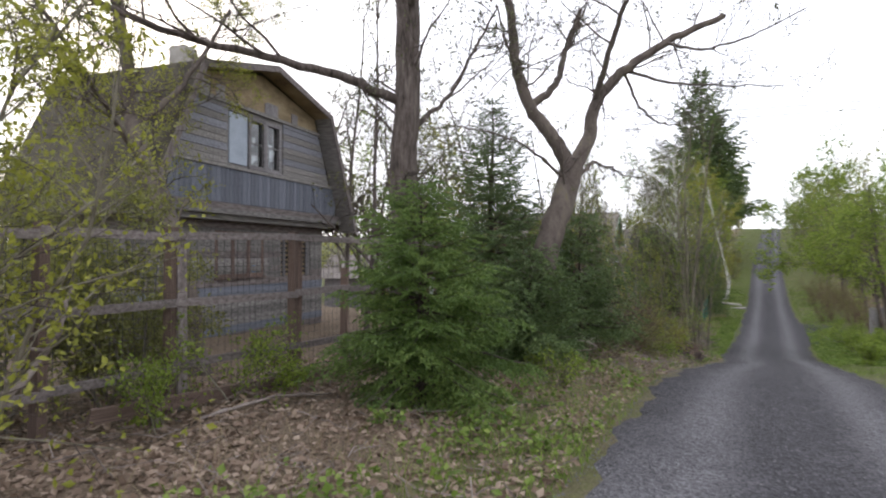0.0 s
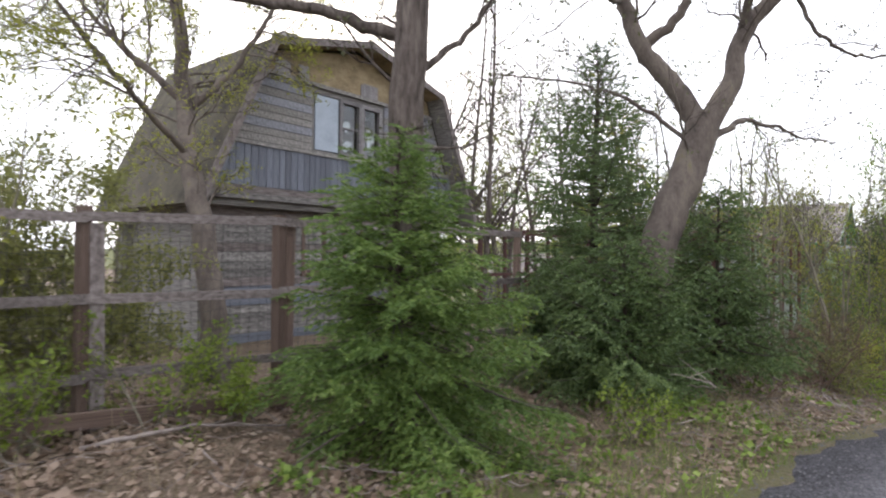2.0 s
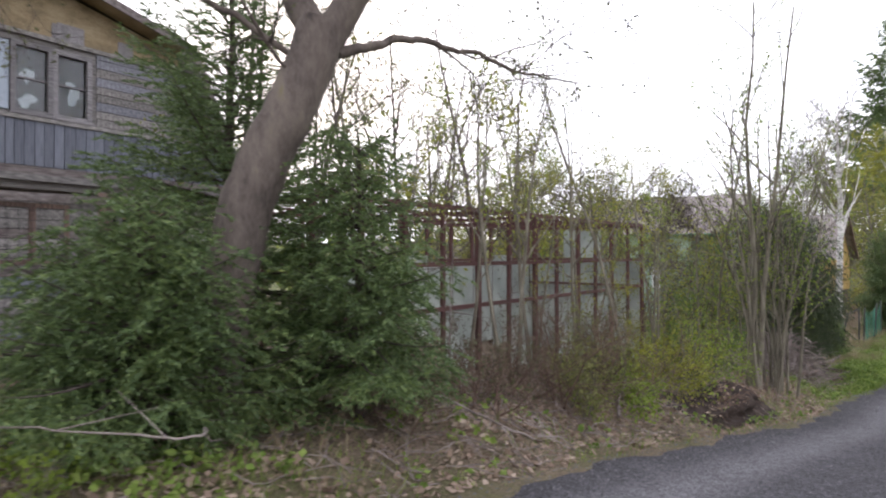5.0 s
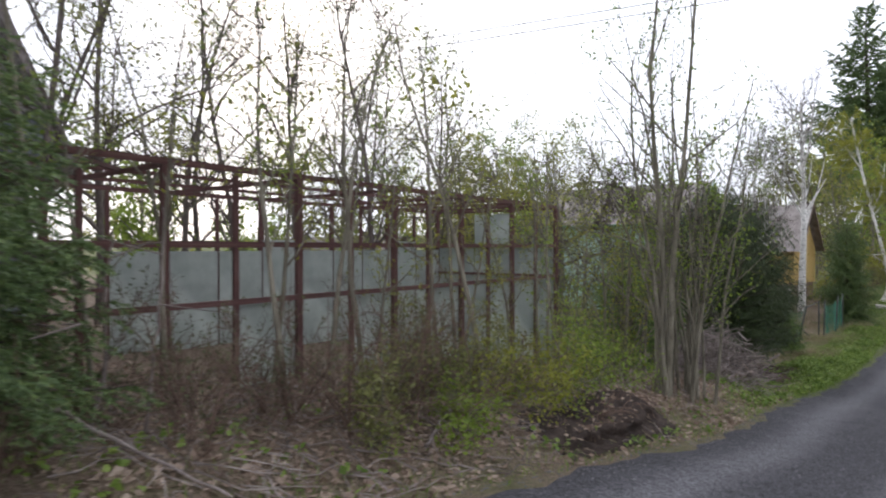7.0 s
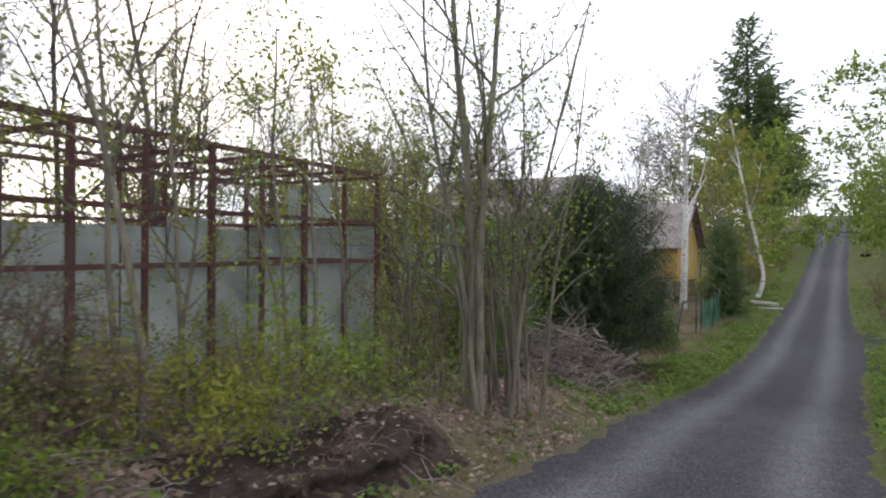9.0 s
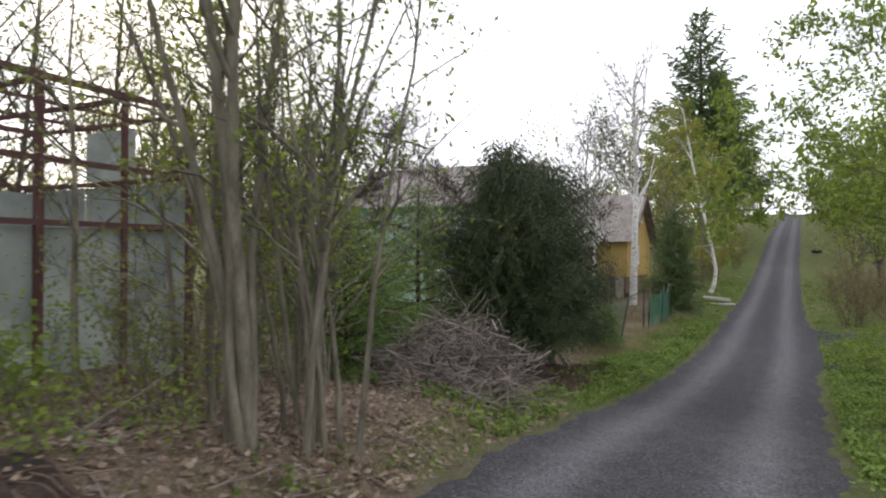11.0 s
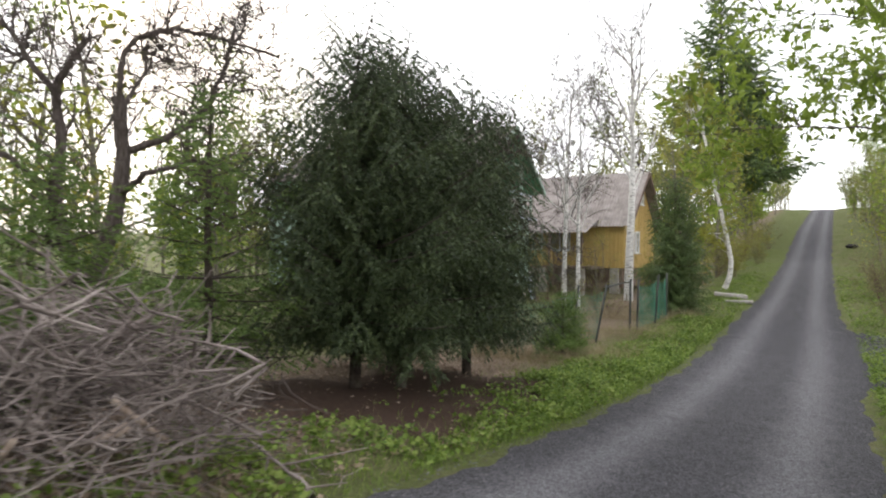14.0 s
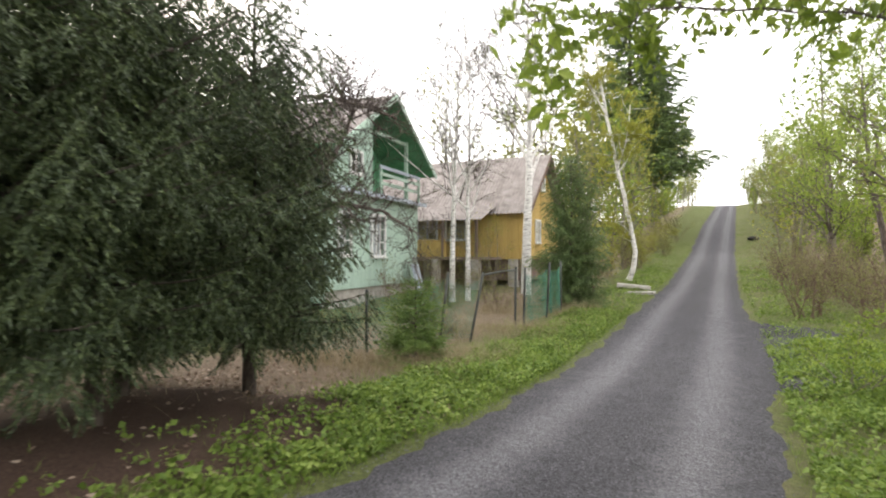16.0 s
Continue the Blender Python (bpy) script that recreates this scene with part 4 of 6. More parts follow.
# ---- corrugated roofing ----
def corrugated(p, q, x0, x1, pitch=0.15, amp=0.025, along="x", thick=0.008):
    """Corrugated sheet between the (y, z) points p and q, waves counted along x."""
    n = max(8, int(abs(x1 - x0) / pitch * 6))
    xs = np.linspace(x0, x1, n)
    w = amp * np.cos((xs - x0) / pitch * 2 * math.pi)
    rows = 7
    v = []
    for layer in (0, -thick):
        for f in np.linspace(0, 1, rows):
            y, z = p[0] + (q[0] - p[0]) * f, p[1] + (q[1] - p[1]) * f
            v.append(np.column_stack([xs, np.full(n, y), z + w + layer]))
    v = np.concatenate(v)
    f = []
    for layer in range(2):
        o = layer * rows * n
        for r in range(rows - 1):
            i = np.arange(n - 1) + o + r * n
            f.append(np.stack([i, i + 1, i + n + 1, i + n], 1))
    return raw_mesh("roof_sheet", v, [np.concatenate(f)], SLATE, True)


def green_house():
    # front faces the road; local x runs out of the front, y along it
    ax, ay, bx, by = -9.19, 36.86, -10.0, 43.3
    L = math.hypot(bx - ax, by - ay)
    yaw = math.degrees(math.atan2(-(bx - ax), by - ay))
    cx, cy = (ax + bx) / 2, (ay + by) / 2
    ob = thing("green_summer_house", cx, cy, 0, yaw, "mint green two-storey wooden house with an open gable balcony", "house")
    H = L / 2
    zb, zf, zt = -2.35, 0.93, 2.15
    za = 4.3
    D = 8.4
    low_holes = [(-0.2, -0.35, 1.1, 1.45), (-2.45, -0.35, 0.8, 1.35)]
    part("lower_wall", wall_with_holes(bmesh.new(), -0.16, 0, -H, H, zb + 0.35, zf - 0.05, low_holes), GREEN_PAINT, ob)
    part("foundation", box_bm((0.3, 2 * H - 0.1, 0.6), (-0.2, 0, zb + 0.1), 0.01), CONCRETE, ob)
    y, k = -H, 0
    while y < H - 0.02:
        w = 0.13
        for a, b in ((zb + 0.36, zf - 0.06),):
            spans = [(a, b)]
            for hy, hz, hw, hh in low_holes:
                if abs(y + w / 2 - hy) < hw / 2 + 0.1:
                    spans = [(a, hz - hh / 2 - 0.05), (hz + hh / 2 + 0.05, b)]
            for c, d in spans:
                board("board", ob, GREEN_PAINT, (0.012, y + w / 2, (c + d) / 2), (0.02, w - 0.006, d - c), (0, 0, 0), k)
                k += 1
        y += w
    window(ob, 0.03, -0.2, -0.35, 0.92, 1.28, 3, 3, WHITE_PAINT, back=CURTAIN)
    window(ob, 0.03, -2.45, -0.35, 0.66, 1.2, 2, 3, WHITE_PAINT, back=CURTAIN)
    # balcony floor, front room of the upper storey at one end, open part at the other
    part("balcony_floor", box_bm((1.6, 2 * H + 0.2, 0.12), (-0.5, 0, zf), 0.01), GREEN_PAINT, ob)
    board("fascia_board", ob, GREY_PAINT, (0.32, 0, zf - 0.02), (0.03, 0.14, 2 * H + 0.25), (90, 0, 0), 1)
    rise = (za - zt) / (H + 0.45)
    def roof_at(yy):
        return za - abs(yy) * rise - 0.1
    y1 = -0.55
    part("upper_wall", wall_with_holes(bmesh.new(), -0.16, 0, -H + 0.25, y1, zf + 0.06, roof_at(H - 0.25), [(-1.75, 1.85, 0.8, 0.75)]), GREEN_PAINT, ob)
    part("upper_wall", prism([(-H + 0.25, roof_at(H - 0.25)), (y1, roof_at(H - 0.25)), (y1, roof_at(y1))], -0.16, 0), GREEN_PAINT, ob)
    window(ob, 0.03, -1.75, 1.85, 0.68, 0.62, 2, 2, WHITE_PAINT)
    part("balcony_back_wall", prism([(y1, zf + 0.06), (H - 0.2, zf + 0.06), (H - 0.2, roof_at(H - 0.2)), (0, roof_at(0)), (y1, roof_at(y1))], -1.5, -1.35), GREEN_DARK, ob)
    part("balcony_side_wall", box_bm((1.35, 0.1, roof_at(y1) - zf - 0.06), (-0.75, y1 - 0.05, (roof_at(y1) + zf + 0.06) / 2)), GREEN_DARK, ob)
    part("gable_panel", prism([(-0.75, roof_at(0.75)), (0.75, roof_at(0.75)), (0, roof_at(0))], -0.06, 0.02), GREEN_PAINT, ob)
    part("balcony_post", box_bm((0.12, 0.12, roof_at(1.9) - zf), (0.12, 1.9, (zf + roof_at(1.9)) / 2), 0.01), GREEN_PAINT, ob)
    part("balcony_beam", box_bm((0.1, 2.6, 0.12), (0.1, 0.75, roof_at(1.9) - 0.1), 0.01), GREEN_PAINT, ob)
    for zz in (zf + 0.42, zf + 0.72, zf + 0.95):
        board("balcony_rail", ob, GREEN_PAINT if zz < 1.7 else GREY_PAINT, (0.26, 1.15, zz), (0.035, 0.11, 3.4), (90, 0, 0), k)
        k += 1
    for yy in (-0.45, 2.8):
        board("rail_post", ob, GREEN_PAINT, (0.24, yy, zf + 0.5), (0.07, 0.07, 1.0), (0, 0, 0), 2)
    for sgn in (-1, 1):
        yw = sgn * (H - 0.08)
        part("side_wall", box_bm((D, 0.16, zf - zb), (-D / 2 - 0.165, yw, (zf + zb) / 2)), GREEN_PAINT, ob)
        part("side_wall", box_bm((D - 1.6, 0.14, roof_at(H - 0.1) - zf), (-D / 2 - 0.9, sgn * (H - 0.1), (roof_at(H - 0.1) + zf) / 2)), GREEN_PAINT, ob)
        e, a = (sgn * (H + 0.45), zt - 0.05), (0, za)
        child("roof_slope", corrugated(e, a, -D, 0.6), ob, "grey-brown corrugated sheet")
        part("roof_lining", slab_bm((e[0], e[1] - 0.05), (0, za - 0.05), 0.03, -D, 0.55), GREEN_DARK, ob)
        ang = math.degrees(math.atan2(-e[0], za - e[1]))
        board("verge_board", ob, GREEN_PAINT, (0.615, e[0] / 2, (e[1] + za) / 2 - 0.07), (0.025, 0.17, math.hypot(e[0], za - e[1]) + 0.05), (-ang, 0, 0), k)
        k += 1
    part("back_wall", prism([(-H, zb), (H, zb), (H, roof_at(H)), (0, roof_at(0)), (-H, roof_at(H))], -D - 0.15, -D), GREEN_PAINT, ob)
    for x in (-6.6, -3.2):
        win = window(ob, 0, 0, 0, 0.6, 1.0, 2, 3, WHITE_PAINT, back=CURTAIN)
        win.matrix_local = Matrix.Translation((x, -H - 0.16, -0.1)) @ Matrix.Rotation(radians(-90), 4, "Z")
    return ob


green_house()


def yellow_house():
    gx, gy, za = -6.9, 49.2, 3.5
    ob = thing("yellow_summer_house", gx, gy, 0, 0, "ochre yellow wooden house with a grey corrugated roof and porch", "house")
    zb, ze, half, D = -1.15, 0.95, 2.6, 8.0
    holes = [(-0.6, 0.05, 0.62, 1.0), (0.3, 2.35, 0.5, 0.6)]
    part("gable_wall", wall_with_holes(bmesh.new(), -0.15, 0, -half, half, zb, ze, holes[:1]), YELLOW_PAINT, ob)
    part("gable_wall", prism([(-half, ze), (half, ze), (0, za - 0.1)], -0.15, 0), YELLOW_PAINT, ob)
    window(ob, 0.03, -0.6, 0.05, 0.5, 0.9, 2, 3, WHITE_PAINT, back=CURTAIN)
    window(ob, 0.06, 0.0, 2.2, 0.4, 0.5, 2, 2, WHITE_PAINT)
    for j in range(int(2 * half / 0.16)):
        y = -half + (j + 0.5) * 0.16
        top = za - 0.2 - abs(y) * (za - ze) / half
        if abs(y + 0.6) < 0.4:
            board("board", ob, YELLOW_PAINT, (0.012, y, (zb - 0.5) / 2), (0.02, 0.15, -0.5 - zb), (0, 0, 0), j)
            continue
        board("board", ob, YELLOW_PAINT, (0.012, y, (zb + top) / 2), (0.02, 0.15, top - zb), (0, 0, 0), j)
    part("side_wall", box_bm((D, 0.15, ze - zb), (-D / 2 - 0.16, -half + 0.08, (ze + zb) / 2)), YELLOW_PAINT, ob)
    part("side_wall", box_bm((D, 0.15, ze - zb), (-D / 2 - 0.16, half - 0.08, (ze + zb) / 2)), YELLOW_PAINT, ob)
    for j in range(44):
        x = -0.25 - j * 0.17
        board("board", ob, YELLOW_PAINT, (x, -half - 0.012, (zb + ze) / 2), (0.02, 0.16, ze - zb), (0, 0, 90), j)
    part("back_wall", prism([(-half, zb), (half, zb), (half, ze), (0, za - 0.1), (-half, ze)], -D - 0.15, -D), YELLOW_PAINT, ob)
    sl = (za - ze) / half
    for sgn in (-1, 1):
        e = (sgn * (half + 0.35), ze - 0.35 * sl + 0.12)
        child("roof_slope", corrugated(e, (0, za), -D - 0.3, 0.45), ob, "weathered corrugated roofing sheet")
        ang = math.degrees(math.atan2(-e[0], za - e[1]))
        board("verge_board", ob, WOOD_BROWN, (0.46, e[0] / 2, (e[1] + za) / 2 - 0.07), (0.025, 0.16, math.hypot(e[0], za - e[1])), (-ang, 0, 0), 1)
    # porch along the front of the long side
    py = -half - 1.5
    child("porch_roof", corrugated((py - 0.25, 0.42), (-half - 0.02, 1.12), -6.6, -1.1), ob, "low corrugated porch roof")
    for x in (-1.4, -2.9, -4.4, -5.9):
        board("porch_post", ob, WOOD_BROWN, (x, py, (zb + 0.4) / 2), (0.1, 0.1, 0.4 - zb), (0, 0, 0), 1)
    part("base_skirt", box_bm((D - 0.3, 0.06, 0.9), (-D / 2, -half + 0.12, zb - 0.45)), WOOD_BROWN, ob)
    part("base_skirt", box_bm((0.06, 2 * half - 0.3, 0.9), (-0.1, 0, zb - 0.45)), WOOD_BROWN, ob)
    part("porch_floor", box_bm((5.6, 1.6, 0.12), (-3.7, -half - 0.8, zb + 0.02), 0.01), WOOD_BROWN, ob)
    part("porch_wall", box_bm((3.6, 0.1, 0.75), (-4.6, py + 0.03, zb + 0.42)), YELLOW_PAINT, ob)
    for x in (-3.0, -4.4, -5.8):
        win = window(ob, 0, 0, 0, 0.9, 0.8, 2, 1, WHITE_PAINT)
        win.matrix_local = Matrix.Translation((x, -half - 0.05, 0.1)) @ Matrix.Rotation(radians(-90), 4, "Z")
    for x in (-0.4, -2.4, -4.4, -6.4):
        for y in (-half + 0.1, half - 0.1):
            z0 = gz(gx + x, gy + y) - 0.1
            part("pillar", box_bm((0.4, 0.3, zb - z0), (x, y, (zb + z0) / 2), 0.01), CONCRETE, ob)
    for x in (-1.4, -3.2, -5.9):
        z0 = gz(gx + x, gy + py) - 0.1
        part("pillar", box_bm((0.3, 0.3, zb - z0), (x, py, (zb + z0) / 2 - 0.02), 0.01), CONCRETE, ob)
    return ob


yellow_house()



# ---- the two big trees by the fence ----
def limb(pts, r0, r1):
    """A smooth limb through a few given points."""
    p = np.array(pts, float)
    t = np.linspace(0, 1, len(p))
    f = np.linspace(0, 1, len(p) * 5)
    q = np.column_stack([np.interp(f, t, p[:, k]) for k in range(3)])
    for _ in range(3):
        q[1:-1] = (q[:-2] + 2 * q[1:-1] + q[2:]) / 4
    return q, r0 + (r1 - r0) * f ** 0.9


CROOKED = spec([6, 5, 4], [6, 4, 0], [0.6, 0.6], [0.32, 0.35, 0.35], [0.07, 0.05, 0.03], [0.2, 0.2], (30, 75), 0.35, 1, 0.006)
FINE = spec([5, 4, 3], [5, 4, 0], [0.55, 0.6], [0.22, 0.25, 0.25], [0.03, 0.03, 0.02], [0.25, 0.25], (30, 70), 0.3, 1)


def big_tree(name, x, y, limbs, label, seed, bark, budsize=0.045, twiggy=1.5, leaf=None, per=1, fine=None):
    rng = np.random.default_rng(seed)
    z = gz(x, y)
    ob = thing(name, x, y, z, 0, label, "tree")
    out, tips = [[], [], []], []
    o = np.array([x, y, z])
    for n, (pts, r0, r1, fork) in enumerate(limbs):
        q, rad = limb(np.array(pts) - o, r0, r1)
        if n == 0:
            rad[0:3] *= [1.5, 1.25, 1.1]
        q[3:-1] += rng.normal(size=q[3:-1].shape) * 0.012
        s = Soup()
        s.tube(q, rad, 14 if r0 > 0.1 else 8)
        child("trunk" if n == 0 else "limb", s.mesh("limb", bark, True), ob)
        for k in range(int(fork * twiggy)):
            f = int(len(q) * rng.uniform(0.3, 0.98))
            f = min(f, len(q) - 2)
            ax = q[f + 1] - q[f]
            ax /= np.linalg.norm(ax)
            sd = np.cross(ax, rng.normal(size=3))
            sd /= np.linalg.norm(sd)
            a = radians(rng.uniform(35, 80))
            grow(rng, q[f], ax * math.cos(a) + sd * math.sin(a), rng.uniform(0.7, 1.5), max(0.006, min(0.02, rad[f] * 0.45)), 0, fine or FINE, out, tips)
    tagged(child("branch_work", limbs_mesh("branch_work", out[0], bark, 5), ob), kind="stuff")
    tagged(child("twig_work", limbs_mesh("twig_work", out[1] + out[2], TWIG, 3), ob), kind="stuff")
    s = Soup()
    s.leaves(tip_points(tips, rng, per, 0.03), rng, budsize)
    tagged(child("bud_cover", s.mesh("bud_cover", leaf or LEAF_BUD), ob), kind="stuff")
    return ob


big_tree("maple_tree", -3.6, 5.65, [
    ([(-3.6, 5.65, -0.3), (-3.62, 5.65, 1.2), (-3.58, 5.63, 2.6), (-3.56, 5.65, 4.2), (-3.5, 5.7, 6), (-3.4, 5.75, 8.2)], 0.19, 0.11, 8),
    ([(-3.6, 5.6, 3.2), (-4.1, 5.1, 3.45), (-4.7, 4.45, 3.6), (-5.4, 3.65, 3.75), (-6.1, 2.95, 4.2), (-6.8, 2.15, 5)], 0.065, 0.02, 10),
    ([(-3.5, 5.75, 2.95), (-3.3, 6.1, 3.3), (-3.15, 6.45, 3.9), (-2.9, 6.75, 4.6)], 0.035, 0.012, 7),
    ([(-3.5, 5.7, 4.6), (-3, 6.25, 5), (-2.4, 6.75, 5.1), (-1.6, 7.25, 5.4)], 0.05, 0.015, 7),
    ([(-3.55, 5.6, 5.2), (-4.2, 5.35, 5.9), (-5, 5.25, 6.3)], 0.05, 0.015, 6),
    ([(-3.45, 5.55, 4.3), (-2.9, 4.85, 4.9), (-2.2, 4.05, 5.3), (-1.4, 3.45, 5.5)], 0.045, 0.012, 8),
], "tall straight maple with grey-brown bark and opening buds", 11, BARK)

big_tree("forked_maple_tree", -3.12, 8.75, [
    ([(-3.2, 8.62, -0.3), (-3.12, 8.75, 0.9), (-2.98, 8.92, 1.7), (-2.82, 9.2, 2.4), (-2.75, 9.38, 2.95)], 0.22, 0.19, 1),
    ([(-2.77, 9.36, 2.85), (-3.05, 9.2, 3.4), (-3.4, 9.02, 3.9), (-3.6, 8.95, 4.6), (-3.65, 8.9, 5.5), (-3.9, 8.8, 6.8)], 0.135, 0.06, 6),
    ([(-3.4, 9.02, 3.85), (-3.05, 9.35, 4.2), (-2.9, 9.5, 4.8), (-2.7, 9.7, 5.6)], 0.075, 0.04, 5),
    ([(-2.74, 9.42, 2.85), (-2.55, 9.68, 3.4), (-2.5, 9.8, 4.0), (-2.1, 10.2, 4.6), (-1.5, 10.6, 5.1), (-0.6, 11.2, 5.6)], 0.14, 0.05, 8),
    ([(-2.1, 10.2, 4.6), (-1.9, 10.5, 4.0), (-1.75, 10.8, 3.85), (-1.5, 11.2, 3.75), (-1.25, 11.6, 3.9)], 0.03, 0.01, 4),
    ([(-2.7, 9.5, 2.75), (-2.62, 9.85, 2.9), (-2.7, 10.4, 3.1), (-2.5, 10.9, 3.05), (-2.35, 11.6, 2.95), (-2.2, 12.4, 3.0)], 0.05, 0.007, 6),
    ([(-2.85, 9.15, 2.7), (-3.2, 8.6, 3.1), (-3.6, 7.9, 3.3), (-4.0, 7.2, 3.3)], 0.03, 0.008, 6),
    ([(-3.6, 8.95, 4.5), (-3.3, 8.3, 4.2), (-3.1, 7.6, 4.3), (-3.0, 6.9, 4.7)], 0.04, 0.012, 6),
    ([(-2.5, 9.8, 4.0), (-2.1, 9.45, 4.9), (-1.7, 9.1, 5.6), (-1.1, 8.7, 6.4)], 0.06, 0.02, 8),
    ([(-2.1, 10.2, 4.6), (-1.4, 10.9, 4.45), (-0.6, 11.7, 4.5), (0.3, 12.6, 4.6)], 0.035, 0.008, 8),
    ([(-1.5, 10.6, 5.1), (-0.9, 10.4, 4.8), (-0.2, 10.5, 4.9), (0.6, 10.4, 5.2)], 0.03, 0.009, 7),
], "old forked maple with rough brown bark and mossy crotch", 12, BARK_MOSS)

big_tree("leaning_old_tree", -6.9, 5.1, [
    ([(-6.6, 5.15, -0.4), (-6.75, 5.1, 0.8), (-7.1, 5.05, 1.9), (-7.7, 5.1, 2.7), (-8.2, 5.2, 3.4), (-8.3, 5.2, 4.4), (-8.6, 5.1, 6.0)], 0.17, 0.08, 16),
    ([(-8.2, 5.2, 3.3), (-8.0, 5.8, 3.9), (-7.8, 6.2, 4.7), (-7.7, 6.6, 5.5)], 0.06, 0.02, 12),
    ([(-8.2, 5.15, 3.5), (-8.7, 4.5, 4.2), (-9.0, 3.9, 5.0)], 0.06, 0.02, 12),
    ([(-7.6, 5.1, 2.6), (-7.2, 4.3, 3.2), (-6.9, 3.5, 4.0), (-6.6, 2.7, 4.5)], 0.05, 0.015, 12),
], "old leaning tree with lichen-covered trunk and young yellow-green leaves", 13, BARK_MOSS, 0.045, leaf=LEAF_YELLOW, per=3)

# ---- spruces by the fence ----
spruce("young_spruce", -3.05, 5.12, 2.4, 1.08, "young bright green spruce with drooping boughs by the fence", SPRUCE_YOUNG, 21, 24, 11, 0.8, 0.4, 24, 85, 0.06, "", 0.7, 0.32, 0.036)
spruce("dark_spruce", -4.18, 9.3, 4.5, 1.6, "dark green spruce with a thin open top beside the forked maple", SPRUCE, 22, 32, 8, 0.5, 0.25, 18, 75, 0.05, "", 0.85, 0.32, 0.038)
for x, y, h, r, seed in ((-3.0, 8.1, 1.7, 1.05, 23), (-2.75, 9.75, 2.4, 0.95, 24), (-4.0, 8.3, 1.6, 0.95, 25)):
    spruce("low_spruce", x, y, h, r, "low dense spruce growing at the foot of the forked maple", SPRUCE, seed, 17, 10, 0.45, 0.6, 18, 80, 0.17, "low spruces", 0.5, 0.36, 0.04)

# ---- row of old spruces by the road ----
for k, (x, y, h, r, mt, lab) in enumerate([
        (-4.25, 28.94, 5.0, 1.25, SPRUCE_DARK, "dark spruce with hanging boughs and a bare trunk foot"),
        (-4.28, 26.1, 4.75, 1.45, SPRUCE_DARK, "dark spruce with hanging boughs and a bare trunk foot"),
        (-4.1, 26.9, 4.6, 1.5, SPRUCE_DARK, "dense dark spruce with hanging boughs and a bare trunk foot"),
        (-5.0, 27.8, 5.3, 1.5, SPRUCE_DARK, "tall dense spruce with hanging boughs")]):
    spruce("spruce", x, y, h, r, lab, mt, 31 + k, 26, 10, 0.38, 1.0, 18, 90, 0.175, "spruces by the road", -1, 0.42, 0.042, 0.115)
for x, y, h, r, seed, lab in ((-5.4, 24.66, 3.9, 1.25, 41, "slender green spruce with thin boughs beside the brush pile"), 
                              (-4.3, 21.2, 2.5, 1.5, 42, "green spruce with feathery boughs behind the brush pile"), (-5.4, 22.9, 2.5, 1.3, 47, "green spruce with feathery boughs behind the brush pile")):
    spruce("slender_spruce", x, y, h, r, lab, SPRUCE_YOUNG, seed, 20, 7, 0.4, 0.5, 15, 70, 0.1, "slender spruces", 0.7, 0.36, 0.04)
spruce("column_spruce", -3.7, 42.2, 4.8, 1.1, "narrow dense spruce at the road edge", SPRUCE, 43, 28, 10, 0.5, 0.7, 16, 60, 0.03, "", 0.45, 0.42, 0.06)
spruce("small_spruce", -4.0, 32.6, 1.45, 0.75, "small thin spruce in dry grass by the wire fence", SPRUCE_YOUNG, 44, 15, 9, 0.25, 0.25, 22, 90, 0.05, "", 0.6, 0.3, 0.036)
spruce("tall_spruce", -7.6, 77.5, 24.0, 7.2, "very tall dark spruce above the roadside trees", SPRUCE, 45, 34, 8, 0.4, 0.45, 3.6, 14, 0.24, "tall spruces", 0.85, 1.7, 0.3)
spruce("tall_spruce", -7.2, 90.0, 19.0, 4.8, "very tall dark spruce above the roadside trees", SPRUCE_DARK, 46, 36, 8, 0.4, 0.45, 3.6, 14, 0.3, "tall spruces", 0.85, 1.7, 0.3)

# ---- saplings, shrubs and trees, near to far ----
THIN = spec([7, 5, 4], [9, 5, 0], [0.3, 0.5], [0.06, 0.14, 0.2], [0.02, 0.05, 0.03], [0.3, 0.2], (25, 55), 0.25, 1)
SHRUB = spec([5, 4, 3], [7, 5, 0], [0.45, 0.5], [0.13, 0.18, 0.2], [0.03, 0.03, 0.0], [0.15, 0.2], (25, 60), 0.3, 1)
CROWN = spec([8, 6, 5, 3], [14, 7, 5, 0], [0.42, 0.5, 0.5], [0.05, 0.12, 0.16, 0.2], [0.02, 0.05, 0.03, -0.02], [0.3, 0.25, 0.2], (30, 60), 0.25, 2)

WOODY = spec([8, 6, 5, 3], [12, 7, 4, 0], [0.4, 0.5, 0.5], [0.05, 0.14, 0.2, 0.22], [0.02, 0.06, 0.03, 0.02], [0.2, 0.2, 0.2], (30, 60), 0.25, 2)

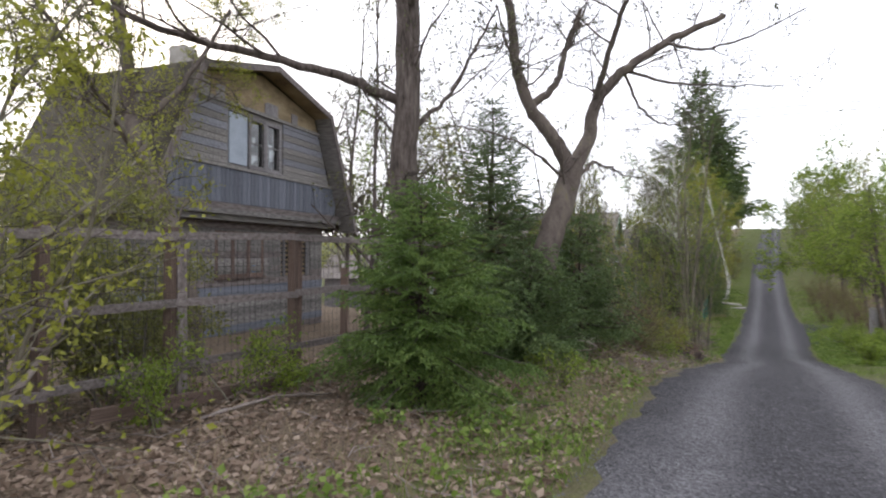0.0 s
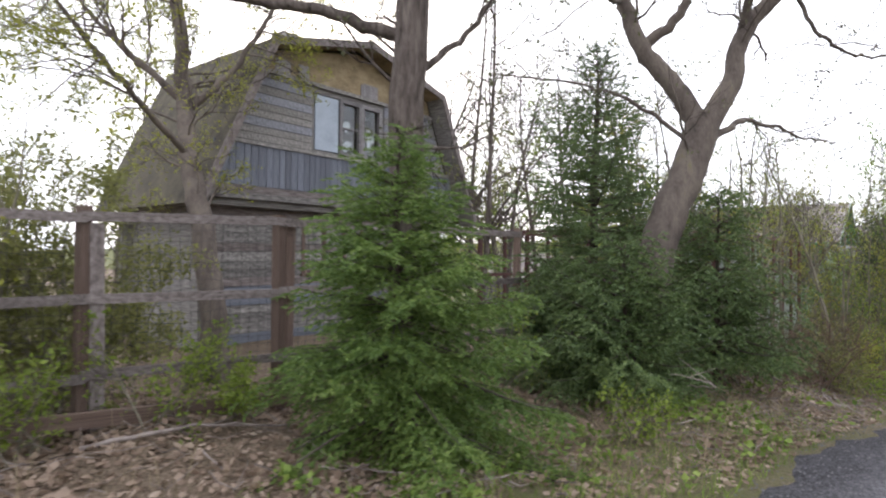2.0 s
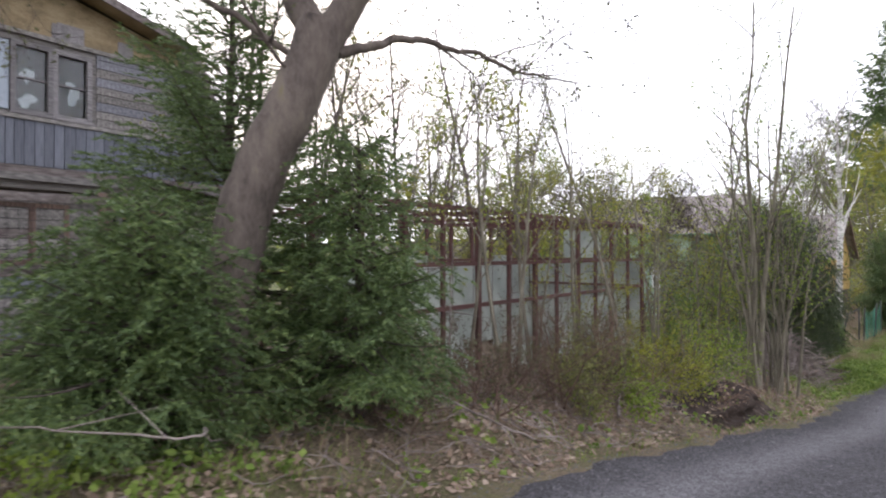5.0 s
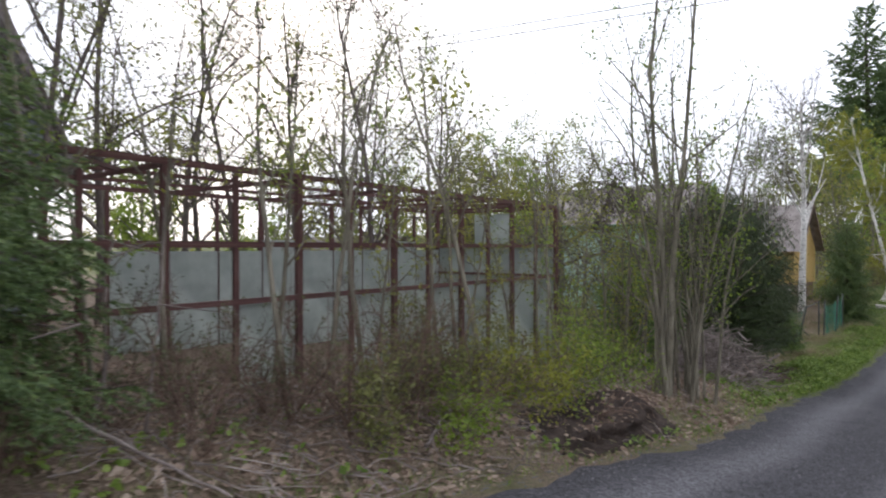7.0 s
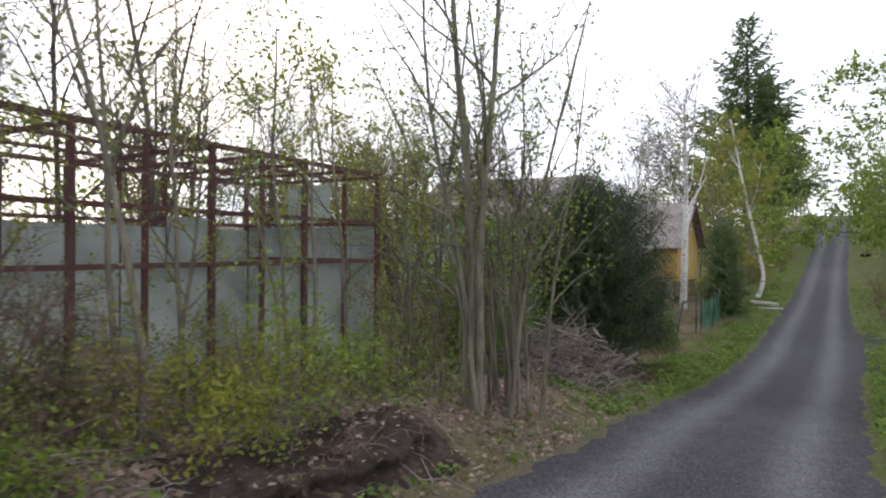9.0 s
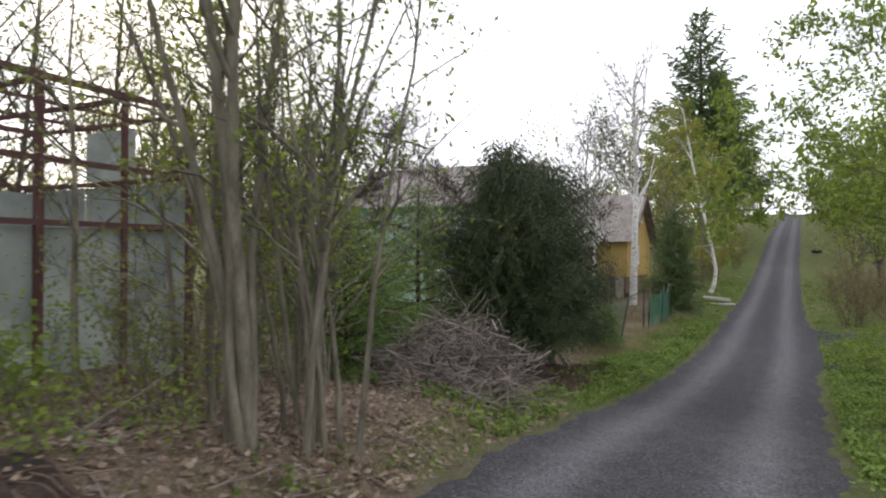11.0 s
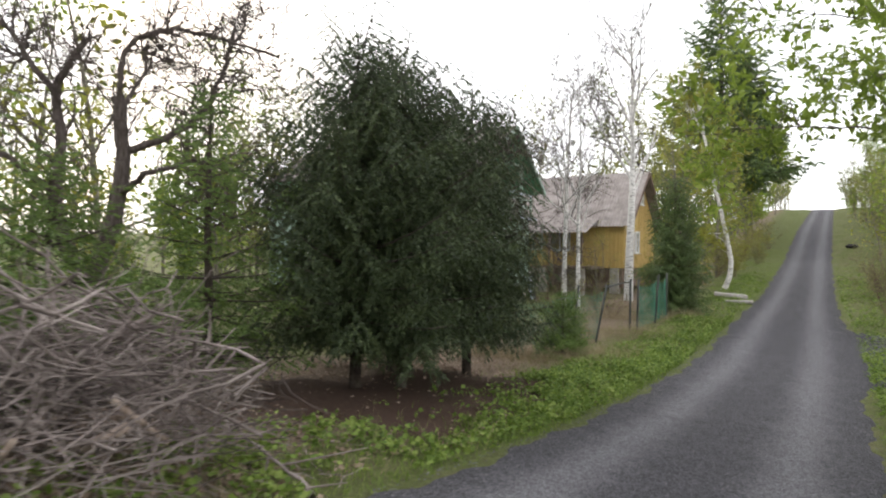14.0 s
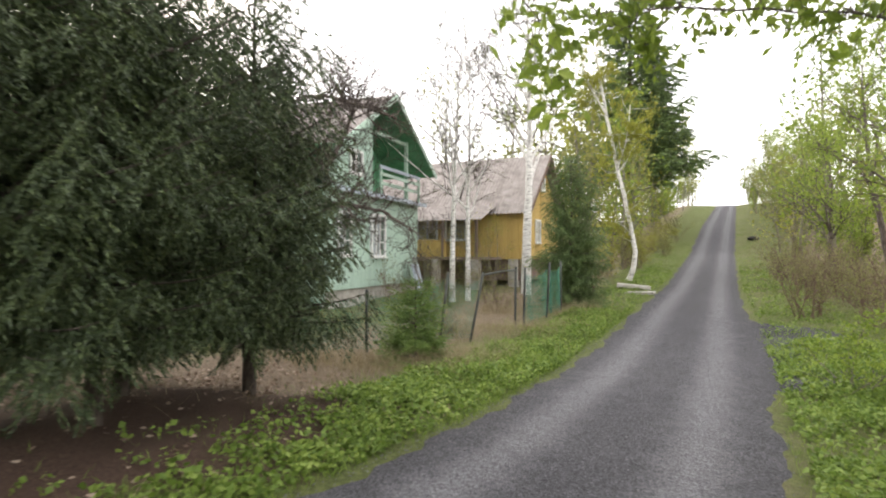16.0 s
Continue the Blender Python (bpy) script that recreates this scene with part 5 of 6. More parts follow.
# foliage in front of and inside the fence
for k, (x, y, h, st, pr) in enumerate([(-4.2, 1.6, 3.2, 6, 5), (-4.5, 0.7, 3.2, 6, 5), (-5.6, 2.4, 2.6, 7, 8), (-6.0, 3.7, 2.0, 7, 8), (-5.8, 1.2, 3.0, 7, 8), (-6.8, 2.9, 2.9, 7, 8), (-5.4, 3.2, 1.5, 6, 8), (-6.0, 0.2, 2.8, 7, 8)]):
    leafy_tree("shrub", x, y, gz(x, y), SHRUB, h, 0.022, "thin-stemmed shrub with small yellow-green spring leaves", "shrub", 60 + k, bark=STEM, leaf=LEAF_YELLOW if k < 2 else LEAF_OLIVE, per=pr, size=0.05, spread=0.05, stems=st, fan=0.35, group="shrubs at the fence")
for k, (x, y, h) in enumerate([(-4.35, 3.0, 0.9), (-4.3, 3.9, 1.0), (-4.4, 4.5, 0.7), (-2.2, 6.9, 0.55), (-2.3, 7.5, 0.5), (-3.9, 6.8, 1.1)]):
    leafy_tree("low_shrub", x, y, gz(x, y), SHRUB, h, 0.01, "low shrub with fresh green leaves", "shrub", 80 + k, bark=STEM, leaf=LEAF_BRIGHT, per=2 if k < 3 else 0.7, size=0.045, spread=0.04, stems=4, fan=0.4, group="low shrubs")
# saplings around the greenhouse
for k in range(22):
    rr = random.Random(200 + k)
    y = 10.2 + 9.2 * (k + rr.random()) / 22
    x = -2.6 - 1.5 * rr.random() - (0.3 if y < 13 else 0)
    h = rr.uniform(2.6, 4.8)
    leafy_tree("sapling", x, y, gz(x, y), THIN, h, 0.016 + 0.004 * h, "thin grey sapling with sparse young leaves", "sapling", 300 + k, bark=STEM, lean=(rr.uniform(-0.12, 0.12), rr.uniform(-0.12, 0.12), 1), leaf=(LEAF_OLIVE, LEAF_BRIGHT, LEAF_YELLOW)[k % 3], per=2, size=0.045, spread=0.04, group="saplings by the greenhouse")
for k in range(12):
    rr = random.Random(240 + k)
    y = 10.5 + 11 * (k + rr.random()) / 12
    x = -8.2 - 4 * rr.random()
    h = rr.uniform(5.5, 8.5)
    leafy_tree("young_tree", x, y, gz(x, y), WOODY, h, 0.07, "young tree with bare twigs and opening leaves behind the greenhouse", "tree", 340 + k, bark=BARK, leaf=(LEAF_OLIVE, LEAF_BUD)[k % 2], per=1, size=0.07, spread=0.1, group="young trees behind the greenhouse")
for k in range(10):
    rr = random.Random(270 + k)
    x, y = -3.2 - 2.8 * rr.random(), 18.9 + 2.6 * (k + rr.random()) / 10
    leafy_tree("sapling", x, y, gz(x, y), THIN, rr.uniform(2.0, 3.4), 0.022, "thin sapling in small fresh leaf", "sapling", 370 + k, bark=STEM, leaf=(LEAF_BRIGHT, LEAF_OLIVE)[k % 2], per=0.6, size=0.055, spread=0.07, group="saplings beyond the greenhouse")
# green shrubs on the bank
for k, (x, y, h, mt) in enumerate([(-2.2, 14.3, 1.0, LEAF_YELLOW), (-2.6, 13.2, 0.9, LEAF_OLIVE), (-2.5, 15.3, 1.0, LEAF_YELLOW), (-2.2, 12.3, 0.75, LEAF_OLIVE), (-3.1, 14.9, 1.1, LEAF_OLIVE), (-2.4, 16.4, 1.0, LEAF_BRIGHT), (-2.9, 17.6, 1.3, LEAF_OLIVE), (-2.0, 13.0, 0.6, LEAF_BRIGHT), (-1.97, 14.95, 1.4, LEAF_BRIGHT), (-2.6, 14.0, 1.0, LEAF_OLIVE)]):
    leafy_tree("bank_shrub", x, y, gz(x, y), SHRUB, h, 0.012, "spreading shrub with fresh green leaves on the bank", "shrub", 400 + k, bark=STEM, leaf=mt, per=2, size=0.045, spread=0.08, stems=6, fan=0.65, group="shrubs on the bank")
# bare bushes between the spruces and the greenhouse
for k in range(15):
    rr = random.Random(430 + k)
    x, y = -2.1 - 1.7 * rr.random(), 9.9 + 4.2 * (k + rr.random()) / 15
    leafy_tree("bare_bush", x, y, gz(x, y), SHRUB, rr.uniform(0.8, 1.7), 0.011, "leafless brown bush with tangled twigs", "shrub", 430 + k, bark=TWIG_RED, twig=TWIG_RED, leaf=LEAF_BUD, per=0.5, size=0.03, spread=0.03, stems=7, fan=0.5, group="bare bushes")
# many-stemmed tree by the road
_clump = leafy_tree("many_stemmed_tree", -2.0, 17.6, gz(-2.0, 17.6), THIN, 6.6, 0.052, "many-stemmed tree with smooth olive-brown stems and young leaves", "tree", 455, bark=STEM, leaf=LEAF_BRIGHT, per=2, size=0.05, spread=0.06, stems=6, fan=0.045)
_cut = Soup()
_cut.tube([(-0.07, -0.1, -0.1), (-0.08, -0.1, 0.4), (-0.08, -0.12, 0.9), (-0.08, -0.12, 1.33), (-0.08, -0.12, 1.335)], [0.085, 0.07, 0.066, 0.064, 0.001], 9)
child("cut_stem", _cut.mesh("cut_stem", STEM, True), _clump, "sawn-off stem with a pale end")
leafy_tree("root_shoots", -1.86, 18.08, gz(-1.86, 18.08), THIN, 4.6, 0.03, "cluster of pale upright shoots at the foot of the many-stemmed tree", "shrub", 456, bark=STEM, leaf=LEAF_BRIGHT, per=1, size=0.05, spread=0.05, stems=14, fan=0.075)
# hazy shrubs and young trees at the far end of the greenhouse
for k, (x, y, h) in enumerate([(-3.3, 18.4, 2.6), (-3.9, 19.6, 3.2)]):
    leafy_tree("hazy_shrub", x, y, gz(x, y), SHRUB, h, 0.018, "thin upright shrub with a haze of yellow-green leaves", "shrub", 560 + k, bark=STEM, leaf=(LEAF_YELLOW, LEAF_OLIVE)[k % 3 == 2], per=1.0, size=0.05, spread=0.07, stems=6, fan=0.2, group="hazy shrubs")
for k, (x, y, h) in enumerate([(-5.5, 20.2, 4.4), (-6.6, 20.6, 4.8), (-4.7, 20.0, 3.6), (-7.8, 21.0, 5.2), (-9.2, 21.5, 5.0), (-10.6, 22.0, 5.4)]):
    leafy_tree("hazy_young_tree", x, y, gz(x, y), WOODY, h, 0.045, "young tree with a haze of small spring leaves", "tree", 580 + k, bark=STEM, leaf=LEAF_OLIVE if k in (0, 2) else LEAF_YELLOW, per=1.0 if k in (0, 2) else 2, size=0.06, spread=0.09, group="hazy young trees")


# old apple trees
def apple_tree(x, y, seed, size):
    """Limbs given as steps across, in depth and up from the foot."""
    o = np.array([x, y, gz(x, y)])
    ax, ay = np.array([0.83, 0.56, 0]), np.array([-0.56, 0.83, 0])
    def run(*pts):
        return [tuple(o + size * (a * ax + b * ay) + [0, 0, size * h]) for a, b, h in pts]
    big_tree("apple_tree", x, y, [
        (run((0.0, 0, -0.2), (0.02, 0, 0.6), (0.15, 0, 1.3), (0.4, 0.1, 2.1), (0.48, 0.1, 3.0), (0.42, 0, 4.0)), 0.17, 0.1, 4),
        (run((0.05, 0, 0.7), (-0.25, -0.1, 1.4), (-0.5, -0.1, 2.3), (-0.45, 0, 3.3), (-0.68, 0.1, 4.2), (-0.2, 0.2, 5.0)), 0.13, 0.05, 13),
        (run((0.48, 0.1, 3.1), (1.1, 0.3, 3.4), (1.65, 0.4, 3.8), (2.0, 0.4, 4.6), (2.2, 0.3, 5.3)), 0.07, 0.03, 15),
        (run((0.45, 0, 3.7), (0.55, -0.2, 4.4), (0.8, -0.2, 4.9), (1.4, -0.1, 5.1), (2.3, 0, 4.9), (3.0, 0.1, 4.7)), 0.05, 0.022, 18),
        (run((-0.65, 0.1, 4.1), (-1.1, 0.1, 4.6), (-1.5, 0.2, 5.2), (-2.1, 0.2, 5.4)), 0.06, 0.025, 14),
        (run((-0.5, -0.1, 2.4), (-1.1, -0.4, 3.0), (-1.8, -0.5, 3.3), (-2.5, -0.6, 3.4)), 0.06, 0.02, 14),
        (run((0.42, 0.1, 2.4), (1.0, -0.3, 2.7), (1.9, -0.5, 2.9), (2.7, -0.6, 2.7), (3.3, -0.6, 2.3)), 0.06, 0.018, 16),
        (run((0.4, 0.1, 3.4), (0.1, 0.8, 4.1), (0.3, 1.2, 4.8), (0.0, 1.5, 5.5)), 0.06, 0.02, 12)],
        "old bare apple tree with crooked dark limbs", seed, BARK, 0.028, twiggy=2.3, per=0.25, fine=CROOKED)


apple_tree(-8.95, 24.9, 461, 1.0)
apple_tree(-7.3, 31.9, 462, 0.95)
# birches
BIRCH_SPEC = spec([9, 6, 4, 3], [26, 8, 4, 0], [0.42, 0.42, 0.5], [0.025, 0.08, 0.16, 0.2], [0.01, 0.05, 0.0, -0.1], [0.35, 0.15, 0.15], (28, 52), 0.15, 2, 0.008)
leafy_tree("birch_tree", -6.15, 44.9, gz(-6.15, 44.9), BIRCH_SPEC, 11.5, 0.2, "tall white birch with bare rising branches", "birch tree", 471, bark=BIRCH, leaf=LEAF_BUD, per=0.7, size=0.06, spread=0.05, group="white birches")
leafy_tree("birch_tree", -7.6, 41.5, gz(-7.6, 41.5), BIRCH_SPEC, 9.0, 0.11, "slim white birch with bare branches", "birch tree", 472, bark=BIRCH, leaf=LEAF_BUD, per=0.7, size=0.06, spread=0.05, group="white birches")
leafy_tree("birch_tree", -7.2, 41.9, gz(-7.2, 41.9), BIRCH_SPEC, 8.0, 0.1, "slim white birch with bare branches", "birch tree", 473, bark=BIRCH, leaf=LEAF_BUD, per=0.7, size=0.06, spread=0.05, group="white birches")
big_tree("bent_birch", -3.45, 51.0, [
    ([(-3.45, 51, -2.3), (-3.15, 51, -1.5), (-3.1, 51, -0.6), (-3.4, 51, 0.8), (-3.9, 51, 3.0), (-4.4, 51, 5.5), (-4.9, 51, 8.5)], 0.13, 0.05, 16),
    ([(-3.9, 51, 3.0), (-3.4, 50.6, 4.2), (-3.2, 50.2, 5.6)], 0.05, 0.02, 10),
    ([(-4.4, 51, 5.5), (-5.0, 50.5, 6.6), (-5.3, 50, 7.8)], 0.05, 0.02, 10)], "white birch with a bent trunk by the road", 474, BIRCH, 0.09, leaf=LEAF_YELLOW, per=3)

# trees overhanging from the other side of the road
big_tree("overhanging_tree", 4.3, 30.0, [
    ([(4.3, 30, -3.1), (4.2, 30, -1.5), (4.0, 29.9, 0.2), (3.7, 29.8, 2.0), (3.5, 29.6, 4.2)], 0.13, 0.06, 10),
    ([(4.05, 29.9, 0.0), (3.0, 29.6, 0.7), (1.9, 29.2, 1.0), (0.7, 28.7, 1.1), (-0.6, 28.2, 1.0)], 0.022, 0.006, 20),
    ([(3.9, 29.9, 0.6), (3.2, 28.6, 1.2), (2.5, 27.4, 1.5), (1.8, 26.3, 1.6)], 0.022, 0.006, 17),
    ([(3.8, 29.8, 1.3), (2.6, 29.8, 2.1), (1.3, 29.6, 2.6), (0.0, 29.5, 3.0)], 0.022, 0.006, 17),
    ([(3.7, 29.8, 2.0), (3.6, 28.4, 2.9), (3.3, 26.8, 3.4)], 0.022, 0.006, 14),
    ([(3.9, 29.9, 0.4), (4.3, 28.4, 0.8), (4.5, 26.8, 0.9)], 0.022, 0.006, 14),
    ([(3.6, 29.7, 3.0), (2.6, 29.0, 4.0), (1.8, 28.4, 4.6)], 0.022, 0.006, 14),
], "roadside tree in fresh leaf with branches hanging over the track", 510, BARK, 0.12, leaf=LEAF_BRIGHT, per=1)
for k, (x, y, h, mt) in enumerate([(5.6, 24.6, 7.0, LEAF_BRIGHT), (5.0, 37.5, 6.5, LEAF_BRIGHT), (5.0, 44.0, 6.5, LEAF_BRIGHT), (4.4, 51.0, 6.0, LEAF_BRIGHT), (5.6, 18.0, 6.5, LEAF_BRIGHT)]):
    leafy_tree("roadside_tree", x, y, gz(x, y), CROWN, h, 0.11, "broad roadside tree in fresh bright green leaf", "tree", 500 + k, bark=BARK, leaf=mt, per=2, size=0.1, spread=0.14, lean=(-0.1, 0, 1), group="roadside trees")

BUSHY = spec([6, 4, 3], [22, 5, 0], [0.36, 0.5], [0.05, 0.14, 0.2], [0.02, 0.06, 0.02], [0.06, 0.15], (25, 55), 0.2, 1)

# far trees, a few shapes repeated
def far_trees():
    rr = random.Random(9)
    models = []
    for k, (h, mt) in enumerate([(8.0, LEAF_YELLOW), (9.5, LEAF_BRIGHT), (7.0, LEAF_OLIVE), (11.0, LEAF_YELLOW), (4.0, LEAF_BRIGHT)]):
        x, y = (-6.5, 57.0, 62.0)[0] - k * 2.2, 56.0 + 5.5 * k
        models.append(leafy_tree("roadside_birch" if k in (0, 3) else "young_roadside_tree", x, y, gz(x, y), BUSHY, h, 0.09,
                                 "slender tree with a thin haze of yellow-green leaves" if mt is not LEAF_BRIGHT else "young tree in fresh green leaf", "tree", 520 + k,
                                 bark=STEM, leaf=mt, per=2, size=0.24, spread=0.22, lean=(0, 0, 1), group="trees along the far road"))
    spots = []
    for k in range(26):
        y = 53 + 2.7 * k + rr.uniform(-1, 1)
        spots.append((-4.6 - rr.uniform(0, 2.4) - (0.8 if y > 65 else 0), y))
        if k % 2 == 0:
            spots.append((-9 - rr.uniform(0, 7), y))
    for k in range(20):
        y = 44 + 3.9 * k + rr.uniform(-1, 1)
        spots.append((5.2 + rr.uniform(0, 3), y))
        if k % 3 == 0:
            spots.append((10 + rr.uniform(0, 8), y))
    for k in range(24):
        spots.append((-15 - rr.uniform(0, 16), -8 + 3.0 * k))
    for k in range(10):
        spots.append((6.5 + rr.uniform(0, 24), 100 + rr.uniform(0, 34)))
    for k in range(8):
        spots.append((-6 - rr.uniform(0, 14), 118 + rr.uniform(0, 30)))
    for k in range(16):
        spots.append((-17 - rr.uniform(0, 18), 20 + 2.3 * k))
    for k in range(12):
        spots.append((4.4 + rr.uniform(0, 2), 55 + 5 * k))
    for k in range(14):
        spots.append((9 + rr.uniform(0, 8), -4 + 3.6 * k))
    low = []
    for k in range(12):
        low.append((-8.5 - rr.uniform(0, 6), -6 + 1.0 * k))
    for k in range(14):
        low.append((-9.5 - rr.uniform(0, 6), 19.5 + 1.0 * k))
    for k in range(10):
        low.append((-8.4 - rr.uniform(0, 3), 10.5 + 0.9 * k))
    for k, (x, y) in enumerate(spots + low):
        mdl = models[rr.randrange(5)]
        s = rr.uniform(0.75, 1.15) if k < len(spots) else rr.uniform(0.28, 0.42)
        if -13 < x < -8.4 and 4.5 < y < 13.5 and k >= len(spots):
            x -= 5
        if y > 60 and abs(x) < 8:
            s *= 0.9
        ob = copy_thing(mdl, pose(x, y, gz(x, y), 0, 0, rr.uniform(0, 360)))
        ob.scale = (s, s, s * rr.uniform(0.9, 1.1))
    for k in range(11):
        y = 60 + 5.2 * k + rr.uniform(-1.5, 1.5)
        x = 3.3 + rr.uniform(0, 1.6)
        ob = copy_thing(models[(1, 0, 2)[k % 3]], pose(x, y, gz(x, y), 0, 0, rr.uniform(0, 360)))
        s = rr.uniform(0.6, 0.95)
        ob.scale = (s, s, s)
    for k in range(7):
        y = 97 + 4.5 * k
        x = 1.9 + rr.uniform(0, 1.3)
        ob = copy_thing(models[(2, 4, 0)[k % 3]], pose(x, y, gz(x, y), 0, 0, rr.uniform(0, 360)))
        s = rr.uniform(0.45, 0.75)
        ob.scale = (s, s, s)
    rs = random.Random(77)
    for k in range(16):
        x, y = 4.0 + rs.uniform(0, 3.5), 50 + 3.2 * k
        ob = copy_thing(models[(2, 4, 1)[k % 3]], pose(x, y, gz(x, y), 0, 0, rs.uniform(0, 360)))
        s = rs.uniform(0.3, 0.5)
        ob.scale = (s, s, s)


far_trees()


# ---- brush pile ----
def brush_pile():
    px, py = -3.0, 21.8
    rng = np.random.default_rng(70)
    ob = thing("brush_pile", px, py, gz(px, py), 0, "heap of cut grey-brown branches and brushwood by the road", "brush pile")
    R, H = 1.02, 0.92
    def stick(n, rmin, rmax, lmin, lmax, wob):
        res = []
        for _ in range(n):
            a, f = rng.uniform(0, 2 * math.pi), math.sqrt(rng.uniform(0, 1))
            x, y = R * f * math.cos(a), R * 1.1 * f * math.sin(a)
            z = H * (1 - f ** 2) * rng.uniform(0.35, 1.05) + 0.03
            d = rng.normal(size=3) * [1, 1, 0.3]
            d[2] -= 0.25 * f
            d /= np.linalg.norm(d)
            L = rng.uniform(lmin, lmax)
            m = 6
            pts = [np.array([x, y, z]) - d * L / 2]
            for k in range(m):
                d = d + rng.normal(size=3) * wob
                d /= np.linalg.norm(d)
                pts.append(pts[-1] + d * L / m)
            pts = np.array(pts)
            gx = ground_z(px + pts[:, 0], py + pts[:, 1]) - gz(px, py)
            pts[:, 2] = np.maximum(pts[:, 2], gx + 0.02)
            r = rng.uniform(rmin, rmax)
            res.append((pts, np.linspace(r, r * 0.5, m + 1)))
        return res
    for b in stick(210, 0.006, 0.0145, 0.6, 1.45, 0.26):
        s = Soup()
        s.tube(b[0], b[1], 6)
        child("stick", s.mesh("stick", DEADWOOD, True), ob)
    for _ in range(12):
        a = rng.uniform(-2.2, 0.4)
        c = np.array([math.cos(a) * R * 0.8, math.sin(a) * R * 0.85, rng.uniform(0.1, 0.35)])
        d = rng.normal(size=3) * [0.5, 0.5, 0.5] + [0, 0, 0.5]
        d *= rng.uniform(0.12, 0.26) / np.linalg.norm(d)
        lg = np.array([c - d, c - d * 0.99, c + d * 0.99, c + d])
        lg[:, 2] = np.maximum(lg[:, 2], 0.03)
        r = rng.uniform(0.018, 0.032)
        s = Soup()
        s.tube(lg, [0.001, r, r * 0.95, 0.001], 8)
        child("cut_log", s.mesh("cut_log", CUTWOOD, True), ob, "short pale cut log")
    s = Soup()
    for b in stick(620, 0.003, 0.008, 0.5, 1.3, 0.22):
        s.tube(b[0], b[1], 3)
    tagged(child("brushwood", s.mesh("brushwood", DEADWOOD), ob, "thin grey twigs"), kind="stuff")
    s = Soup()
    for b in stick(300, 0.002, 0.005, 0.3, 0.9, 0.25):
        s.tube(b[0] * [0.95, 0.95, 0.8] + [0.25, 0.5, 0], b[1], 3)
    tagged(child("brushwood", s.mesh("brushwood", TWIG), ob, "reddish brown dry twigs"), kind="stuff")
    return ob


brush_pile()


def fallen_branch(pts, r, label, seed):
    rng = np.random.default_rng(seed)
    p = np.array(pts, float)
    p[:, 2] += [gz(x, y) for x, y, _ in p]
    q, rad = limb(p, r, r * 0.4)
    q = q + rng.normal(size=q.shape) * 0.008
    o = q[0].copy()
    ob = thing("fallen_branch", *o, 0, label, "branch", "fallen branches")
    s = Soup()
    s.tube(q - o, rad, 7)
    child("branch", s.mesh("branch", DEADWOOD, True), ob)
    for k in range(3):
        f = rng.integers(3, len(q) - 2)
        d = rng.normal(size=3) * [1, 1, 0.4]
        t = np.array([q[f] - o + d * j * 0.1 for j in range(4)])
        t[:, 2] = np.maximum(t[:, 2], 0.0)
        s = Soup()
        s.tube(t, [r * 0.45, r * 0.35, r * 0.25, r * 0.15], 5)
        child("side_twig", s.mesh("side_twig", DEADWOOD, True), ob)


for k, (pts, r) in enumerate([
        ([(-2.9, 9.9, 0.75), (-2.75, 10.1, 0.35), (-2.3, 10.5, 0.12), (-1.75, 10.9, 0.05)], 0.02),
        ([(-3.0, 10.5, 0.02), (-2.95, 10.6, 0.5), (-3.05, 10.6, 1.0), (-3.1, 10.7, 1.4)], 0.018),
        ([(-2.8, 10.8, 0.02), (-2.7, 10.8, 0.5), (-2.8, 10.9, 1.1), (-2.75, 10.9, 1.6)], 0.014),
        ([(-1.9, 12.6, 0.05), (-2.2, 13.2, 0.12), (-2.4, 14.0, 0.06)], 0.015),
        ([(-1.6, 15.3, 0.04), (-2.0, 15.6, 0.16), (-2.6, 15.7, 0.25)], 0.014),
        ([(-1.7, 22.9, 0.03), (-2.0, 23.1, 0.07), (-2.6, 22.9, 0.25)], 0.022),
        ([(-1.9, 20.6, 0.03), (-2.2, 21.0, 0.12), (-2.6, 21.5, 0.3)], 0.016),
        ([(-4.2, 3.3, 0.03), (-4.0, 4.0, 0.1), (-3.9, 4.7, 0.06)], 0.02),
        ([(-4.6, 1.6, 0.05), (-4.35, 1.9, 0.4), (-4.3, 2.2, 0.85), (-4.35, 2.3, 1.2)], 0.035),
        ([(-2.4, 8.3, 0.25), (-2.0, 8.1, 0.3), (-1.9, 7.6, 0.45), (-2.0, 7.2, 0.55)], 0.009)]):
    fallen_branch(pts, r, "pale dead branch lying in the undergrowth", 90 + k)


